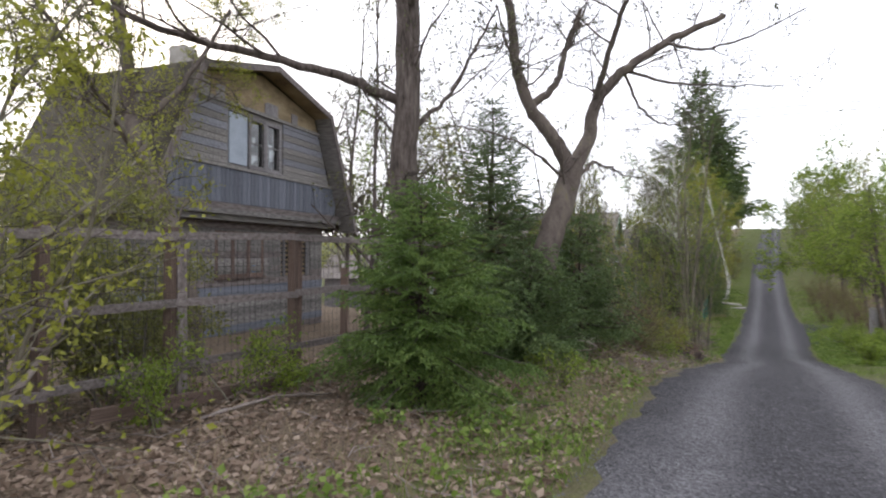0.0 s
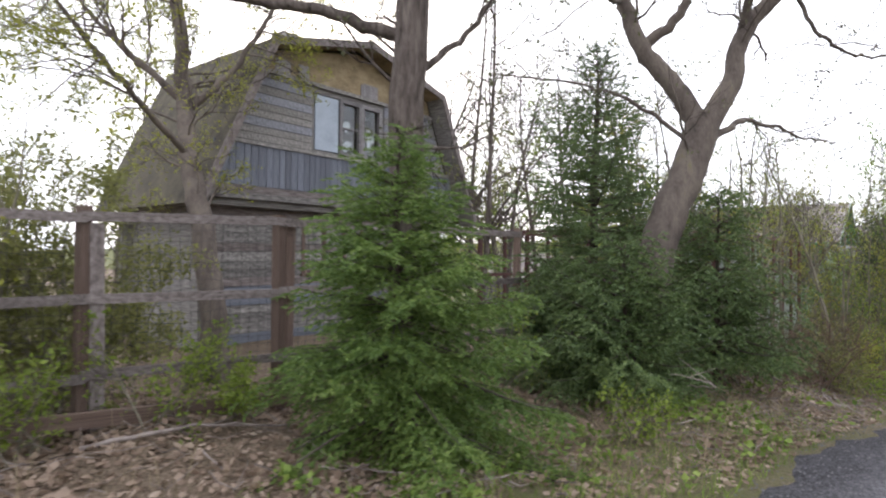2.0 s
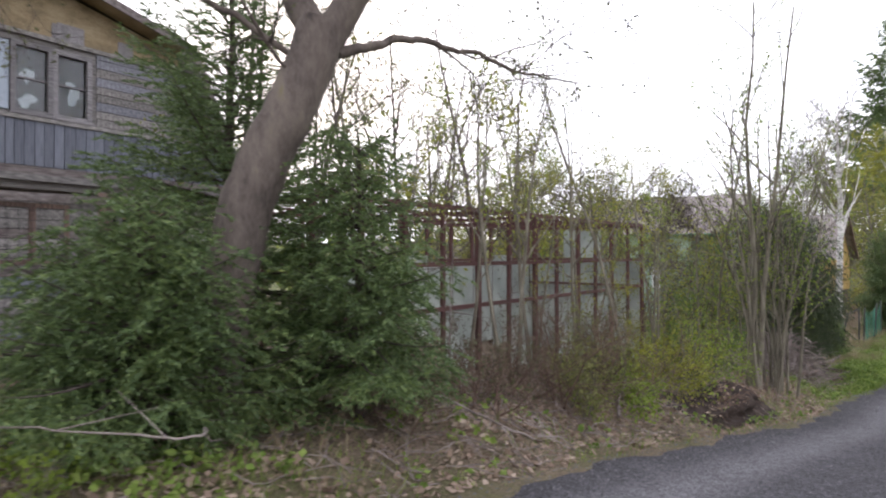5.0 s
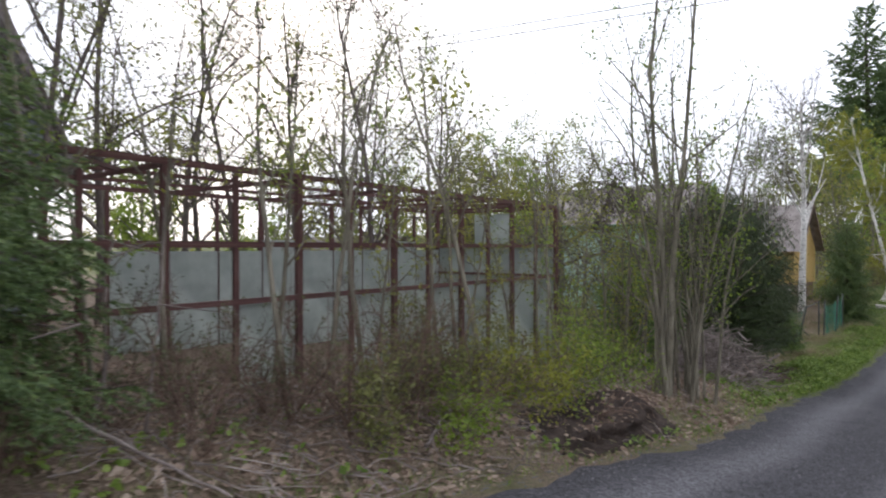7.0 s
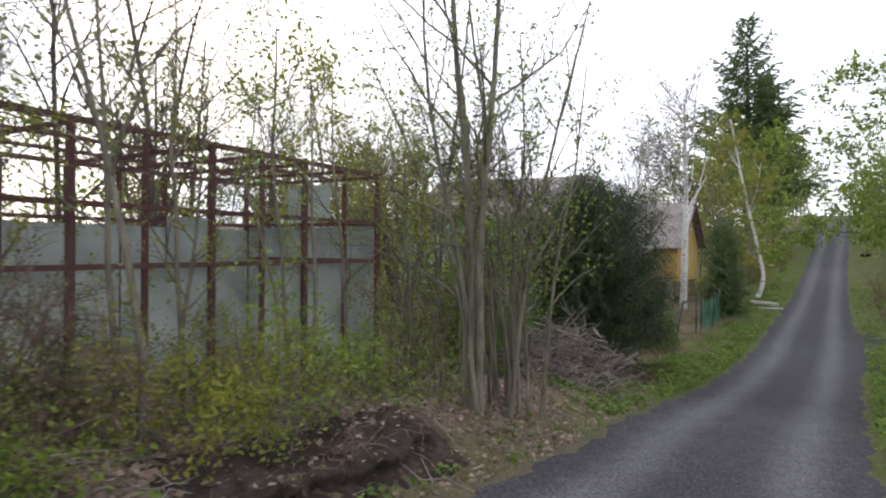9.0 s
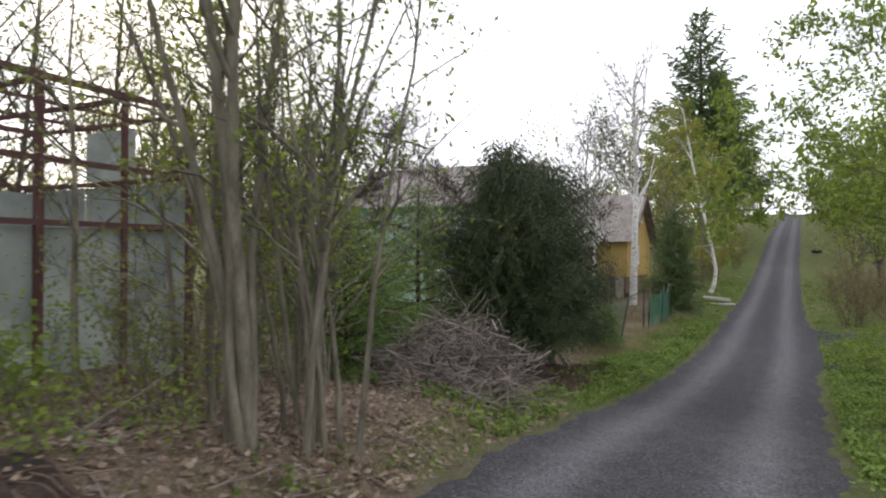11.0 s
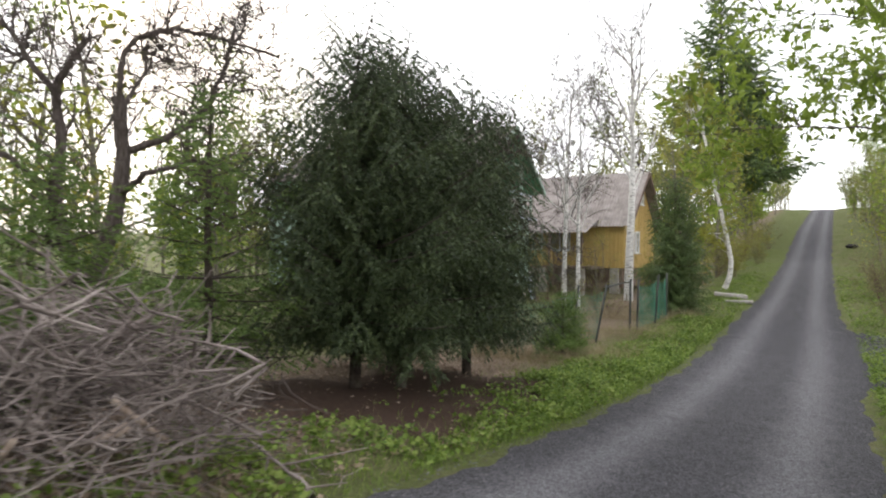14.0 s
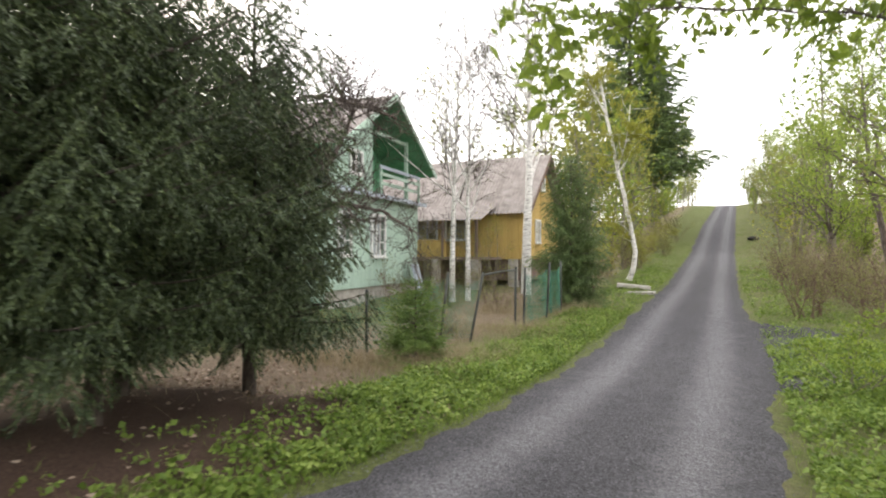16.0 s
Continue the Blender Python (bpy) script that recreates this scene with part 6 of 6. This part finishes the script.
# ---- torn earth of the bank, with roots ----
def earth_bank():
    rng = np.random.default_rng(77)
    bx, by = -1.72, 15.1
    ob = thing("earth_bank", bx, by, gz(bx, by), 0, "dark bare earth with roots where the bank has slipped", "earth bank")
    n, m = 60, 18
    u, v = np.meshgrid(np.linspace(-1.3, 1.3, n), np.linspace(-0.55, 0.45, m))
    lip = 0.08 + 0.05 * np.sin(5 * u) + 0.03 * np.sin(13 * u + 1)
    ends = smooth((1.3 - np.abs(u)) / 0.5)
    h = 0.11 * ends * smooth((v + 0.55) / 0.5) * (1 - smooth((v - lip) / 0.1)) + 0.022 * rng.normal(size=u.shape) * ends
    X, Y = v + 0.16 * (h / 0.11) * smooth((v + 0.2) / 0.25), u
    Z = ground_z(X + bx, Y + by) - gz(bx, by) + h + 0.012 - 0.06 * (np.abs(u) > 1.25) - 0.06 * (v < -0.52) - 0.06 * (v > 0.42)
    i = (np.arange(m - 1)[:, None] * n + np.arange(n - 1)[None, :]).ravel()
    child("earth", raw_mesh("earth", np.stack([X, Y, Z], -1).reshape(-1, 3), [np.stack([i, i + 1, i + n + 1, i + n], 1)], EARTH, True), ob)
    s = Soup()
    for _ in range(110):
        y0, x0 = rng.uniform(-1.2, 1.2), rng.uniform(-0.3, 0.1)
        p = [np.array([x0, y0, 0.13])]
        d = np.array([0.6, rng.normal() * 0.6, -0.15])
        for _k in range(6):
            d = d + rng.normal(size=3) * 0.35 - [0, 0, 0.08]
            p.append(p[-1] + d / np.linalg.norm(d) * 0.07)
        p = np.array(p)
        p[:, 2] = np.maximum(p[:, 2], 0.03 + ground_z(p[:, 0] + bx, p[:, 1] + by) - gz(bx, by))
        s.tube(p, np.linspace(0.007, 0.002, 7), 3)
    top = (v < lip - 0.03) & (ends > 0.2)
    c = np.stack([X, Y, Z + 0.012], -1)[top]
    c = c[rng.random(len(c)) < 0.6]
    c = c + rng.normal(size=c.shape) * [0.04, 0.04, 0.003]
    lv = Soup()
    lv.leaves(c, rng, 0.06, flat=0.75, slim=0.7)
    tagged(child("leaf_cover", lv.mesh("leaf_cover", LITTER), ob, "brown fallen leaves on the lip"), kind="stuff")
    tagged(child("root_tangle", s.mesh("root_tangle", TWIG_RED), ob), kind="stuff")


earth_bank()


# ---- wire fence by the green house ----
def wire_fence():
    ob = thing("wire_fence", -4.0, 36.0, gz(-4.0, 36.0), 0, "sagging green chain-link fence on dark steel posts", "fence")
    o = np.array([-4.0, 36.0, gz(-4.0, 36.0)])
    posts = [(-6.4, 32.2, 0, 0), (-5.5, 33.3, 0, 0), (-4.7, 34.9, 0.08, 0.05), (-4.3, 35.6, 0.12, 0.1), (-4.02, 37.8, 0.0, 0.02), (-3.9, 38.1, 0.02, 0), (-3.75, 39.6, 0.05, 0), (-3.7, 40.9, 0, 0)]
    tops = []
    for x, y, lx, ly in posts:
        z = gz(x, y)
        h = 1.55 if y > 34 else 1.25
        s = Soup()
        a, b = np.array([x, y, z - 0.1]) - o, np.array([x + lx * 2, y + ly * 2, z + h]) - o
        s.tube(np.array([a, (a + b) / 2, b, b + [0, 0, 0.004]]), [0.032, 0.032, 0.032, 0.004], 8)
        child("post", s.mesh("post", STEEL_DARK, True), ob)
        tops.append((a, b))
    s = Soup()
    a, b = tops[3][1], tops[4][1]
    s.tube(np.array([a - [0, 0, 0.06], (a + b) / 2 - [0, 0, 0.05], b - [0, 0, 0.08]]), [0.022] * 3, 6)
    child("cross_pipe", s.mesh("cross_pipe", STEEL_DARK, True), ob)
    for k in (0, 1, 2, 5, 6):
        (a0, a1), (b0, b1) = tops[k], tops[k + 1]
        s = Soup()
        L = np.linalg.norm(b0 - a0)
        n = int(L / 0.07)
        h0, h1 = 0.12, 0.9
        for i in range(-12, n + 12):
            for sg in (1, -1):
                f0, f1 = i * 0.07 / L, (i + sg * 12) * 0.07 / L
                t = np.linspace(0, 1, 13)
                f = f0 + (f1 - f0) * t
                keep = (f >= 0) & (f <= 1)
                if keep.sum() < 2:
                    continue
                f, t = f[keep], t[keep]
                hh = h0 + (h1 - h0) * t
                lo, hi = a0 + (b0 - a0) * f[:, None], a1 + (b1 - a1) * f[:, None]
                p = lo + (hi - lo) * hh[:, None]
                p[:, 2] -= 0.12 * np.sin(f * math.pi) * hh
                p[:, 0] += 0.03 * np.sin(f * 9 + hh * 3)
                s.tube(p, np.full(len(p), 0.004), 3)
        tagged(child("wire_netting", s.mesh("wire_netting", WIRE_GREEN), ob, "green wire netting"), kind="stuff")
    return ob


wire_fence()


def leaning_board():
    ob = thing("leaning_board", -9.1, 42.4, gz(-9.1, 42.4), 8, "weathered white board leaning against the green house", "board")
    part("panel", box_bm((0.03, 0.7, 1.15), (-0.18, 0, 0.56), 0.006), GREY_PAINT, ob, "", Matrix.Rotation(radians(-14), 4, "Y"))
    board("batten", ob, WOOD_GREY, (-0.13, -0.42, 0.62), (0.03, 0.09, 1.5), (6, -14, 0), 1)


leaning_board()


def concrete_slab(x, y, w, d, h, rz, tilt, label):
    ob = thing("concrete_slab", x, y, gz(x, y), rz, label, "slab", "old slabs")
    bm = box_bm((w, d, h), (0, 0, h / 2), 0.02)
    for v in bm.verts:
        v.co += Vector([random.uniform(-0.015, 0.015) for _ in range(3)])
    part("slab", bm, CONCRETE, ob, "", Matrix.Rotation(radians(tilt), 4, "Y"))


concrete_slab(-2.75, 48.2, 1.3, 0.7, 0.14, 10, 4, "broken pale concrete slab in the grass by the road")
concrete_slab(-2.3, 46.9, 1.1, 0.45, 0.1, -8, -3, "pale slab lying in the grass by the road")


def cable(a, b, sag, label):
    a, b = np.array(a), np.array(b)
    t = np.linspace(0, 1, 40)
    p = a + (b - a) * t[:, None]
    p[:, 2] -= sag * 4 * t * (1 - t)
    s = Soup()
    s.tube(p - a, np.full(40, 0.011), 4)
    ob = thing("overhead_cable", *a, 0, label, "cable", "overhead cables")
    child("wire", s.mesh("wire", WIRE), ob)


cable((-30.0, 9.0, 5.6), (16.0, 33.0, 8.2), 0.5, "thin dark overhead cable crossing above the plots")
cable((-30.0, 8.3, 5.2), (16.0, 32.4, 7.9), 0.6, "thin dark overhead cable crossing above the plots")


def shed(name, x, y, rz, w, d, h, wallm, roofm, label):
    z = gz(x, y)
    ob = thing(name, x, y, z, rz, label, "shed")
    for k in range(int(w / 0.18)):
        board("board", ob, wallm, (0.02, -w / 2 + (k + 0.5) * 0.18, h / 2), (0.025, 0.17, h), (0, 0, 0), k)
    part("wall", prism([(-w / 2, -0.1), (w / 2, -0.1), (w / 2, h), (0, h + w * 0.3), (-w / 2, h)], -d, 0), wallm, ob)
    for sg in (-1, 1):
        me = corrugated((sg * (w / 2 + 0.3), h - 0.12), (0, h + w * 0.3 + 0.04), -d - 0.3, 0.35)
        me.materials[0] = roofm
        child("roof_slope", me, ob)
    part("door", box_bm((0.04, 0.8, min(1.9, h - 0.1)), (0.06, w * 0.2, min(1.9, h - 0.1) / 2), 0.008), WOOD_BROWN, ob)


shed("garden_shed", -15.5, 24.5, 20, 3.2, 4.0, 1.9, WOOD_GREY, SLATE, "low grey garden shed with a corrugated roof")
shed("brown_shed", 9.0, 57.0, 150, 3.6, 5.0, 4.3, WOOD_BROWN, ROOF_OLD, "tall brown wooden building behind bushes")


def plank_panel(x, y, rz):
    ob = thing("plank_panel", x, y, gz(x, y), rz, "grey upright plank fence panel among dry bushes", "fence")
    for k in range(6):
        board("plank", ob, WOOD_GREY, (0, k * 0.15, 0.75), (0.025, 0.14, 1.6), (0, random.uniform(-2, 2), 0), k)
    board("rail", ob, WOOD_GREY, (-0.03, 0.38, 1.1), (0.04, 0.07, 0.95), (90, 0, 0), 1)


plank_panel(4.4, 37.4, -60)


def dark_bundle(x, y):
    ob = thing("plastic_bag", x, y, gz(x, y), 0, "black plastic bag lying on the grass verge", "bag")
    bm = bmesh.new()
    bmesh.ops.create_icosphere(bm, subdivisions=2, radius=0.4)
    for v in bm.verts:
        v.co.z = v.co.z * 0.45 + 0.15
        v.co += Vector([random.uniform(-0.05, 0.05) for _ in range(3)])
    part("bag", bm, SHADE_AND_BAG_BLACK, ob)


dark_bundle(2.0, 76.5)

# dry bushes on the far side of the road
for k in range(18):
    rr = random.Random(600 + k)
    x, y = 2.5 + 2.6 * rr.random(), 37.5 + 16 * (k + rr.random()) / 18
    if y < 41 and x < 3.6:
        x += 1.1
    leafy_tree("dry_bush", x, y, gz(x, y), SHRUB, rr.uniform(1.4, 2.4), 0.014, "dense reddish-brown bush still without leaves", "shrub", 600 + k, bark=TWIG_RED, twig=TWIG_RED, leaf=LEAF_OLIVE, per=0.8, size=0.05, spread=0.05, stems=9, fan=0.35, group="dry bushes beyond the road")
for k in range(12):
    rr = random.Random(640 + k)
    x, y = 2.5 + 1.6 * rr.random(), 20 + 14.5 * (k + rr.random()) / 12
    leafy_tree("verge_bush", x, y, gz(x, y), SHRUB, rr.uniform(0.8, 1.5), 0.012, "green bush on the grassy verge", "shrub", 640 + k, bark=STEM, leaf=LEAF_BRIGHT, per=2, size=0.07, spread=0.06, stems=5, fan=0.5, group="bushes on the verge")
for k, (x, y, h) in enumerate([(-7.0, 40.2, 1.7), (-8.2, 41.0, 1.9), (-6.2, 41.2, 1.6), (-5.4, 40.0, 1.2), (-9.0, 39.4, 1.5), (-4.9, 35.2, 0.9)]):
    leafy_tree("bare_bush", x, y, gz(x, y), SHRUB, h, 0.012, "leafless brown bush with tangled twigs", "shrub", 690 + k, bark=TWIG_RED, twig=TWIG_RED, leaf=LEAF_OLIVE, per=0.5, size=0.05, spread=0.05, stems=7, fan=0.35, group="bare bushes by the yellow house")
for k, (x, y, h) in enumerate([(-5.0, 44.6, 3.2), (-6.9, 43.4, 2.8)]):
    leafy_tree("hazy_shrub", x, y, gz(x, y), SHRUB, h, 0.018, "thin upright shrub with a haze of yellow-green leaves", "shrub", 570 + k, bark=STEM, leaf=LEAF_YELLOW, per=1.0, size=0.06, spread=0.08, stems=6, fan=0.2, group="hazy shrubs")
# undergrowth along the left side
for k in range(18):
    rr = random.Random(660 + k)
    x, y = -3.6 - 2.2 * rr.random(), 43.5 + 34 * (k + rr.random()) / 18
    leafy_tree("undergrowth_bush", x, y, gz(x, y), SHRUB, rr.uniform(1.2, 2.8), 0.014, "hazy undergrowth bush with brown twigs and first leaves", "shrub", 660 + k, bark=TWIG_RED, twig=TWIG_RED, leaf=LEAF_YELLOW if k % 2 else LEAF_OLIVE, per=1.5 if k % 2 else 1, size=0.08, spread=0.1, stems=8, fan=0.35, group="undergrowth bushes")


# ---- ground cover ----
def scatter(n, rng, x0, x1, y0, y1, keep):
    x, y = rng.uniform(x0, x1, n), rng.uniform(y0, y1, n)
    k = rng.random(n) < keep(x, y) * (1 - 0.93 * needle_floor(x, y)) * (1 - (np.abs(x + 1.65) < 0.35) * (np.abs(y - 15.1) < 1.1))
    return x[k], y[k]


def off_road(x, y, margin=0.0):
    return (x < left_edge(y) - margin) | (x > right_edge(y) + margin)


def patch(x, y, scale, seed):
    """Soft random patches between 0 and 1."""
    r = np.random.default_rng(seed)
    v = np.zeros_like(x)
    for _ in range(6):
        a, b = r.normal(size=2) * scale
        v += np.sin(a * x + b * y + r.uniform(0, 6))
    return smooth(0.5 + v / 5)


def litter():
    rng = np.random.default_rng(800)
    s = Soup()
    for n, x0, x1, y0, y1 in ((52000, -6.2, -0.9, -1, 12), (42000, -5.0, -0.9, 12, 23), (9000, -6, -2.0, 23, 31)):
        x, y = scatter(n, rng, x0, x1, y0, y1, lambda x, y: np.where(off_road(x, y, 0.02), 0.35 + 0.65 * (1 - grassiness(x, y)), 0.0) * (0.3 + 0.7 * patch(x, y, 2.2, 5)))
        s.leaves(np.column_stack([x, y, ground_z(x, y) + 0.004 + 0.02 * rng.random(len(x))]), rng, 0.066, flat=0.7, slim=0.72)
    ob = new("leaf_litter", s.mesh("leaf_litter", LITTER))
    return tagged(ob, "brown fallen leaves covering the ground under the trees", "leaf litter", kind="stuff")


litter()


def blades(name, label, material, x, y, rng, h0, h1, width, lean):
    n = len(x)
    z = ground_z(x, y) - 0.01
    base = np.column_stack([x, y, z])
    a = rng.uniform(0, 2 * math.pi, n)
    side = np.column_stack([np.cos(a), np.sin(a), np.zeros(n)])
    h = rng.uniform(h0, h1, n)
    bend = rng.normal(size=(n, 2)) * lean
    mid = base + np.column_stack([bend[:, 0] * h * 0.4, bend[:, 1] * h * 0.4, h * 0.6])
    tip = base + np.column_stack([bend[:, 0] * h * 1.2, bend[:, 1] * h * 1.2, h])
    w = width * rng.uniform(0.6, 1.3, n)
    v = np.empty((n, 5, 3))
    v[:, 0], v[:, 1] = base - side * w[:, None], base + side * w[:, None]
    v[:, 2], v[:, 3] = mid + side * w[:, None] * 0.7, mid - side * w[:, None] * 0.7
    v[:, 4] = tip
    i = np.arange(n)[:, None] * 5
    ob = new(name, raw_mesh(name, v.reshape(-1, 3), [i + np.array([0, 1, 2, 3]), i + np.array([3, 2, 4])], material))
    return tagged(ob, label, "grass", kind="stuff")


def grass():
    rng = np.random.default_rng(810)
    X, Y = [], []
    for n, x0, x1, y0, y1 in ((44000, -4.2, -0.8, -1, 14), (24000, -3.4, -0.8, 14, 26), (56000, -5.0, -1.2, 26, 44), (30000, 1.5, 5.5, 18, 44), (16000, -4.5, -1.5, 44, 75), (14000, 0.6, 4.0, 44, 80), (9000, 1.6, 4.0, -1, 18)):
        x, y = scatter(n, rng, x0, x1, y0, y1, lambda x, y: np.where(off_road(x, y, -0.05), grassiness(x, y) ** 1.5 * (0.15 + 0.85 * patch(x, y, 1.8, 7)), 0.0))
        X.append(x)
        Y.append(y)
    x, y = np.concatenate(X), np.concatenate(Y)
    blades("grass", "short fresh spring grass along the road edges", GRASS, x, y, rng, 0.04, 0.13, 0.004, 0.5)
    x, y = scatter(26000, rng, -5.5, -1.0, 0, 45, lambda x, y: np.where(off_road(x, y, 0.1), 0.5 * patch(x, y, 1.5, 9) ** 2, 0.0))
    x2, y2 = scatter(26000, rng, -6.0, -2.6, 31, 44, lambda x, y: np.where(off_road(x, y, 0.8), 0.9 * patch(x, y, 1.5, 19), 0.0))
    blades("dry_grass", "pale dry grass stalks left from last year", GRASS_DRY, np.concatenate([x, x2]), np.concatenate([y, y2]), rng, 0.08, 0.42, 0.0025, 0.6)


grass()


def weeds():
    rng = np.random.default_rng(820)
    s = Soup()
    for n, x0, x1, y0, y1 in ((2000, -3.0, -0.9, 0.5, 9), (1200, -3.0, -0.9, 9, 20), (2500, -3.4, -1.2, 20, 25), (17000, -3.4, -1.3, 25, 41), (13000, 1.6, 4.0, 20, 38), (2000, -3.5, -1.6, 41, 60), (2500, 1.0, 3.5, 38, 60)):
        x, y = scatter(n, rng, x0, x1, y0, y1, lambda x, y: np.where(off_road(x, y, 0.06), (0.2 + 0.8 * grassiness(x, y)) * np.where(y > 24, 0.25 + 0.75 * patch(x, y, 2.6, 13), 0.05 + 0.95 * patch(x, y, 2.6, 13) ** 2), 0.0))
        c = np.repeat(np.column_stack([x, y, ground_z(x, y)]), 6, axis=0)
        c += rng.normal(size=c.shape) * [0.035, 0.035, 0.0]
        c[:, 2] += rng.uniform(0.02, 0.13, len(c))
        s.leaves(c, rng, 0.06, flat=0.55, slim=0.8)
    return tagged(new("weeds", s.mesh("weeds", WEED)), "low broad-leaved green weeds on the verges", "weeds", kind="stuff")


weeds()


def litter_twigs():
    rng = np.random.default_rng(830)
    s = Soup()
    x, y = scatter(4200, rng, -5.5, -1.0, 0, 24, lambda x, y: np.where(off_road(x, y, 0.1), 0.25 + 0.75 * smooth((y - 8) / 3) * smooth((18 - y) / 3), 0.0))
    for a, b in zip(x, y):
        L = rng.uniform(0.15, 0.6)
        t = rng.uniform(0, 2 * math.pi)
        q = np.column_stack([a + np.cos(t) * L * np.linspace(-0.5, 0.5, 4), b + np.sin(t) * L * np.linspace(-0.5, 0.5, 4)]) + rng.normal(size=(4, 2)) * 0.02
        z = ground_z(q[:, 0], q[:, 1]) + 0.01 + np.abs(rng.normal(size=4)) * 0.05
        s.tube(np.column_stack([q, z]), np.full(4, rng.uniform(0.002, 0.006)), 3)
    return tagged(new("fallen_twigs", s.mesh("fallen_twigs", DEADWOOD)), "thin dead twigs scattered over the leaf litter", "twigs", kind="stuff")


litter_twigs()


def pebbles():
    rng = np.random.default_rng(840)
    n = 9000
    y = -2 + 42 * rng.random(n) ** 1.0
    u = np.where(rng.random(n) < 0.35, rng.beta(0.6, 4, n), rng.random(n))
    x = left_edge(y) + 0.03 + (right_edge(y) - left_edge(y) - 0.06) * u
    z = ground_z(x, y) + 0.03 + 0.015 * np.sin((x - left_edge(y)) / (right_edge(y) - left_edge(y)) * math.pi)
    r = rng.uniform(0.004, 0.013, n)
    octa = np.array([[1, 0, 0], [-1, 0, 0], [0, 1, 0], [0, -1, 0], [0, 0, 0.6], [0, 0, -0.6]])
    v = octa[None] * r[:, None, None] * rng.uniform(0.6, 1.3, (n, 6, 1)) + np.column_stack([x, y, z])[:, None, :]
    f = np.array([[0, 2, 4], [2, 1, 4], [1, 3, 4], [3, 0, 4], [2, 0, 5], [1, 2, 5], [3, 1, 5], [0, 3, 5]])
    i = (np.arange(n)[:, None, None] * 6 + f[None]).reshape(-1, 3)
    ob = new("road_pebbles", raw_mesh("road_pebbles", v.reshape(-1, 3), [i], PEBBLE))
    return tagged(ob, "loose grey pebbles on the gravel track", "pebbles", kind="stuff")


pebbles()
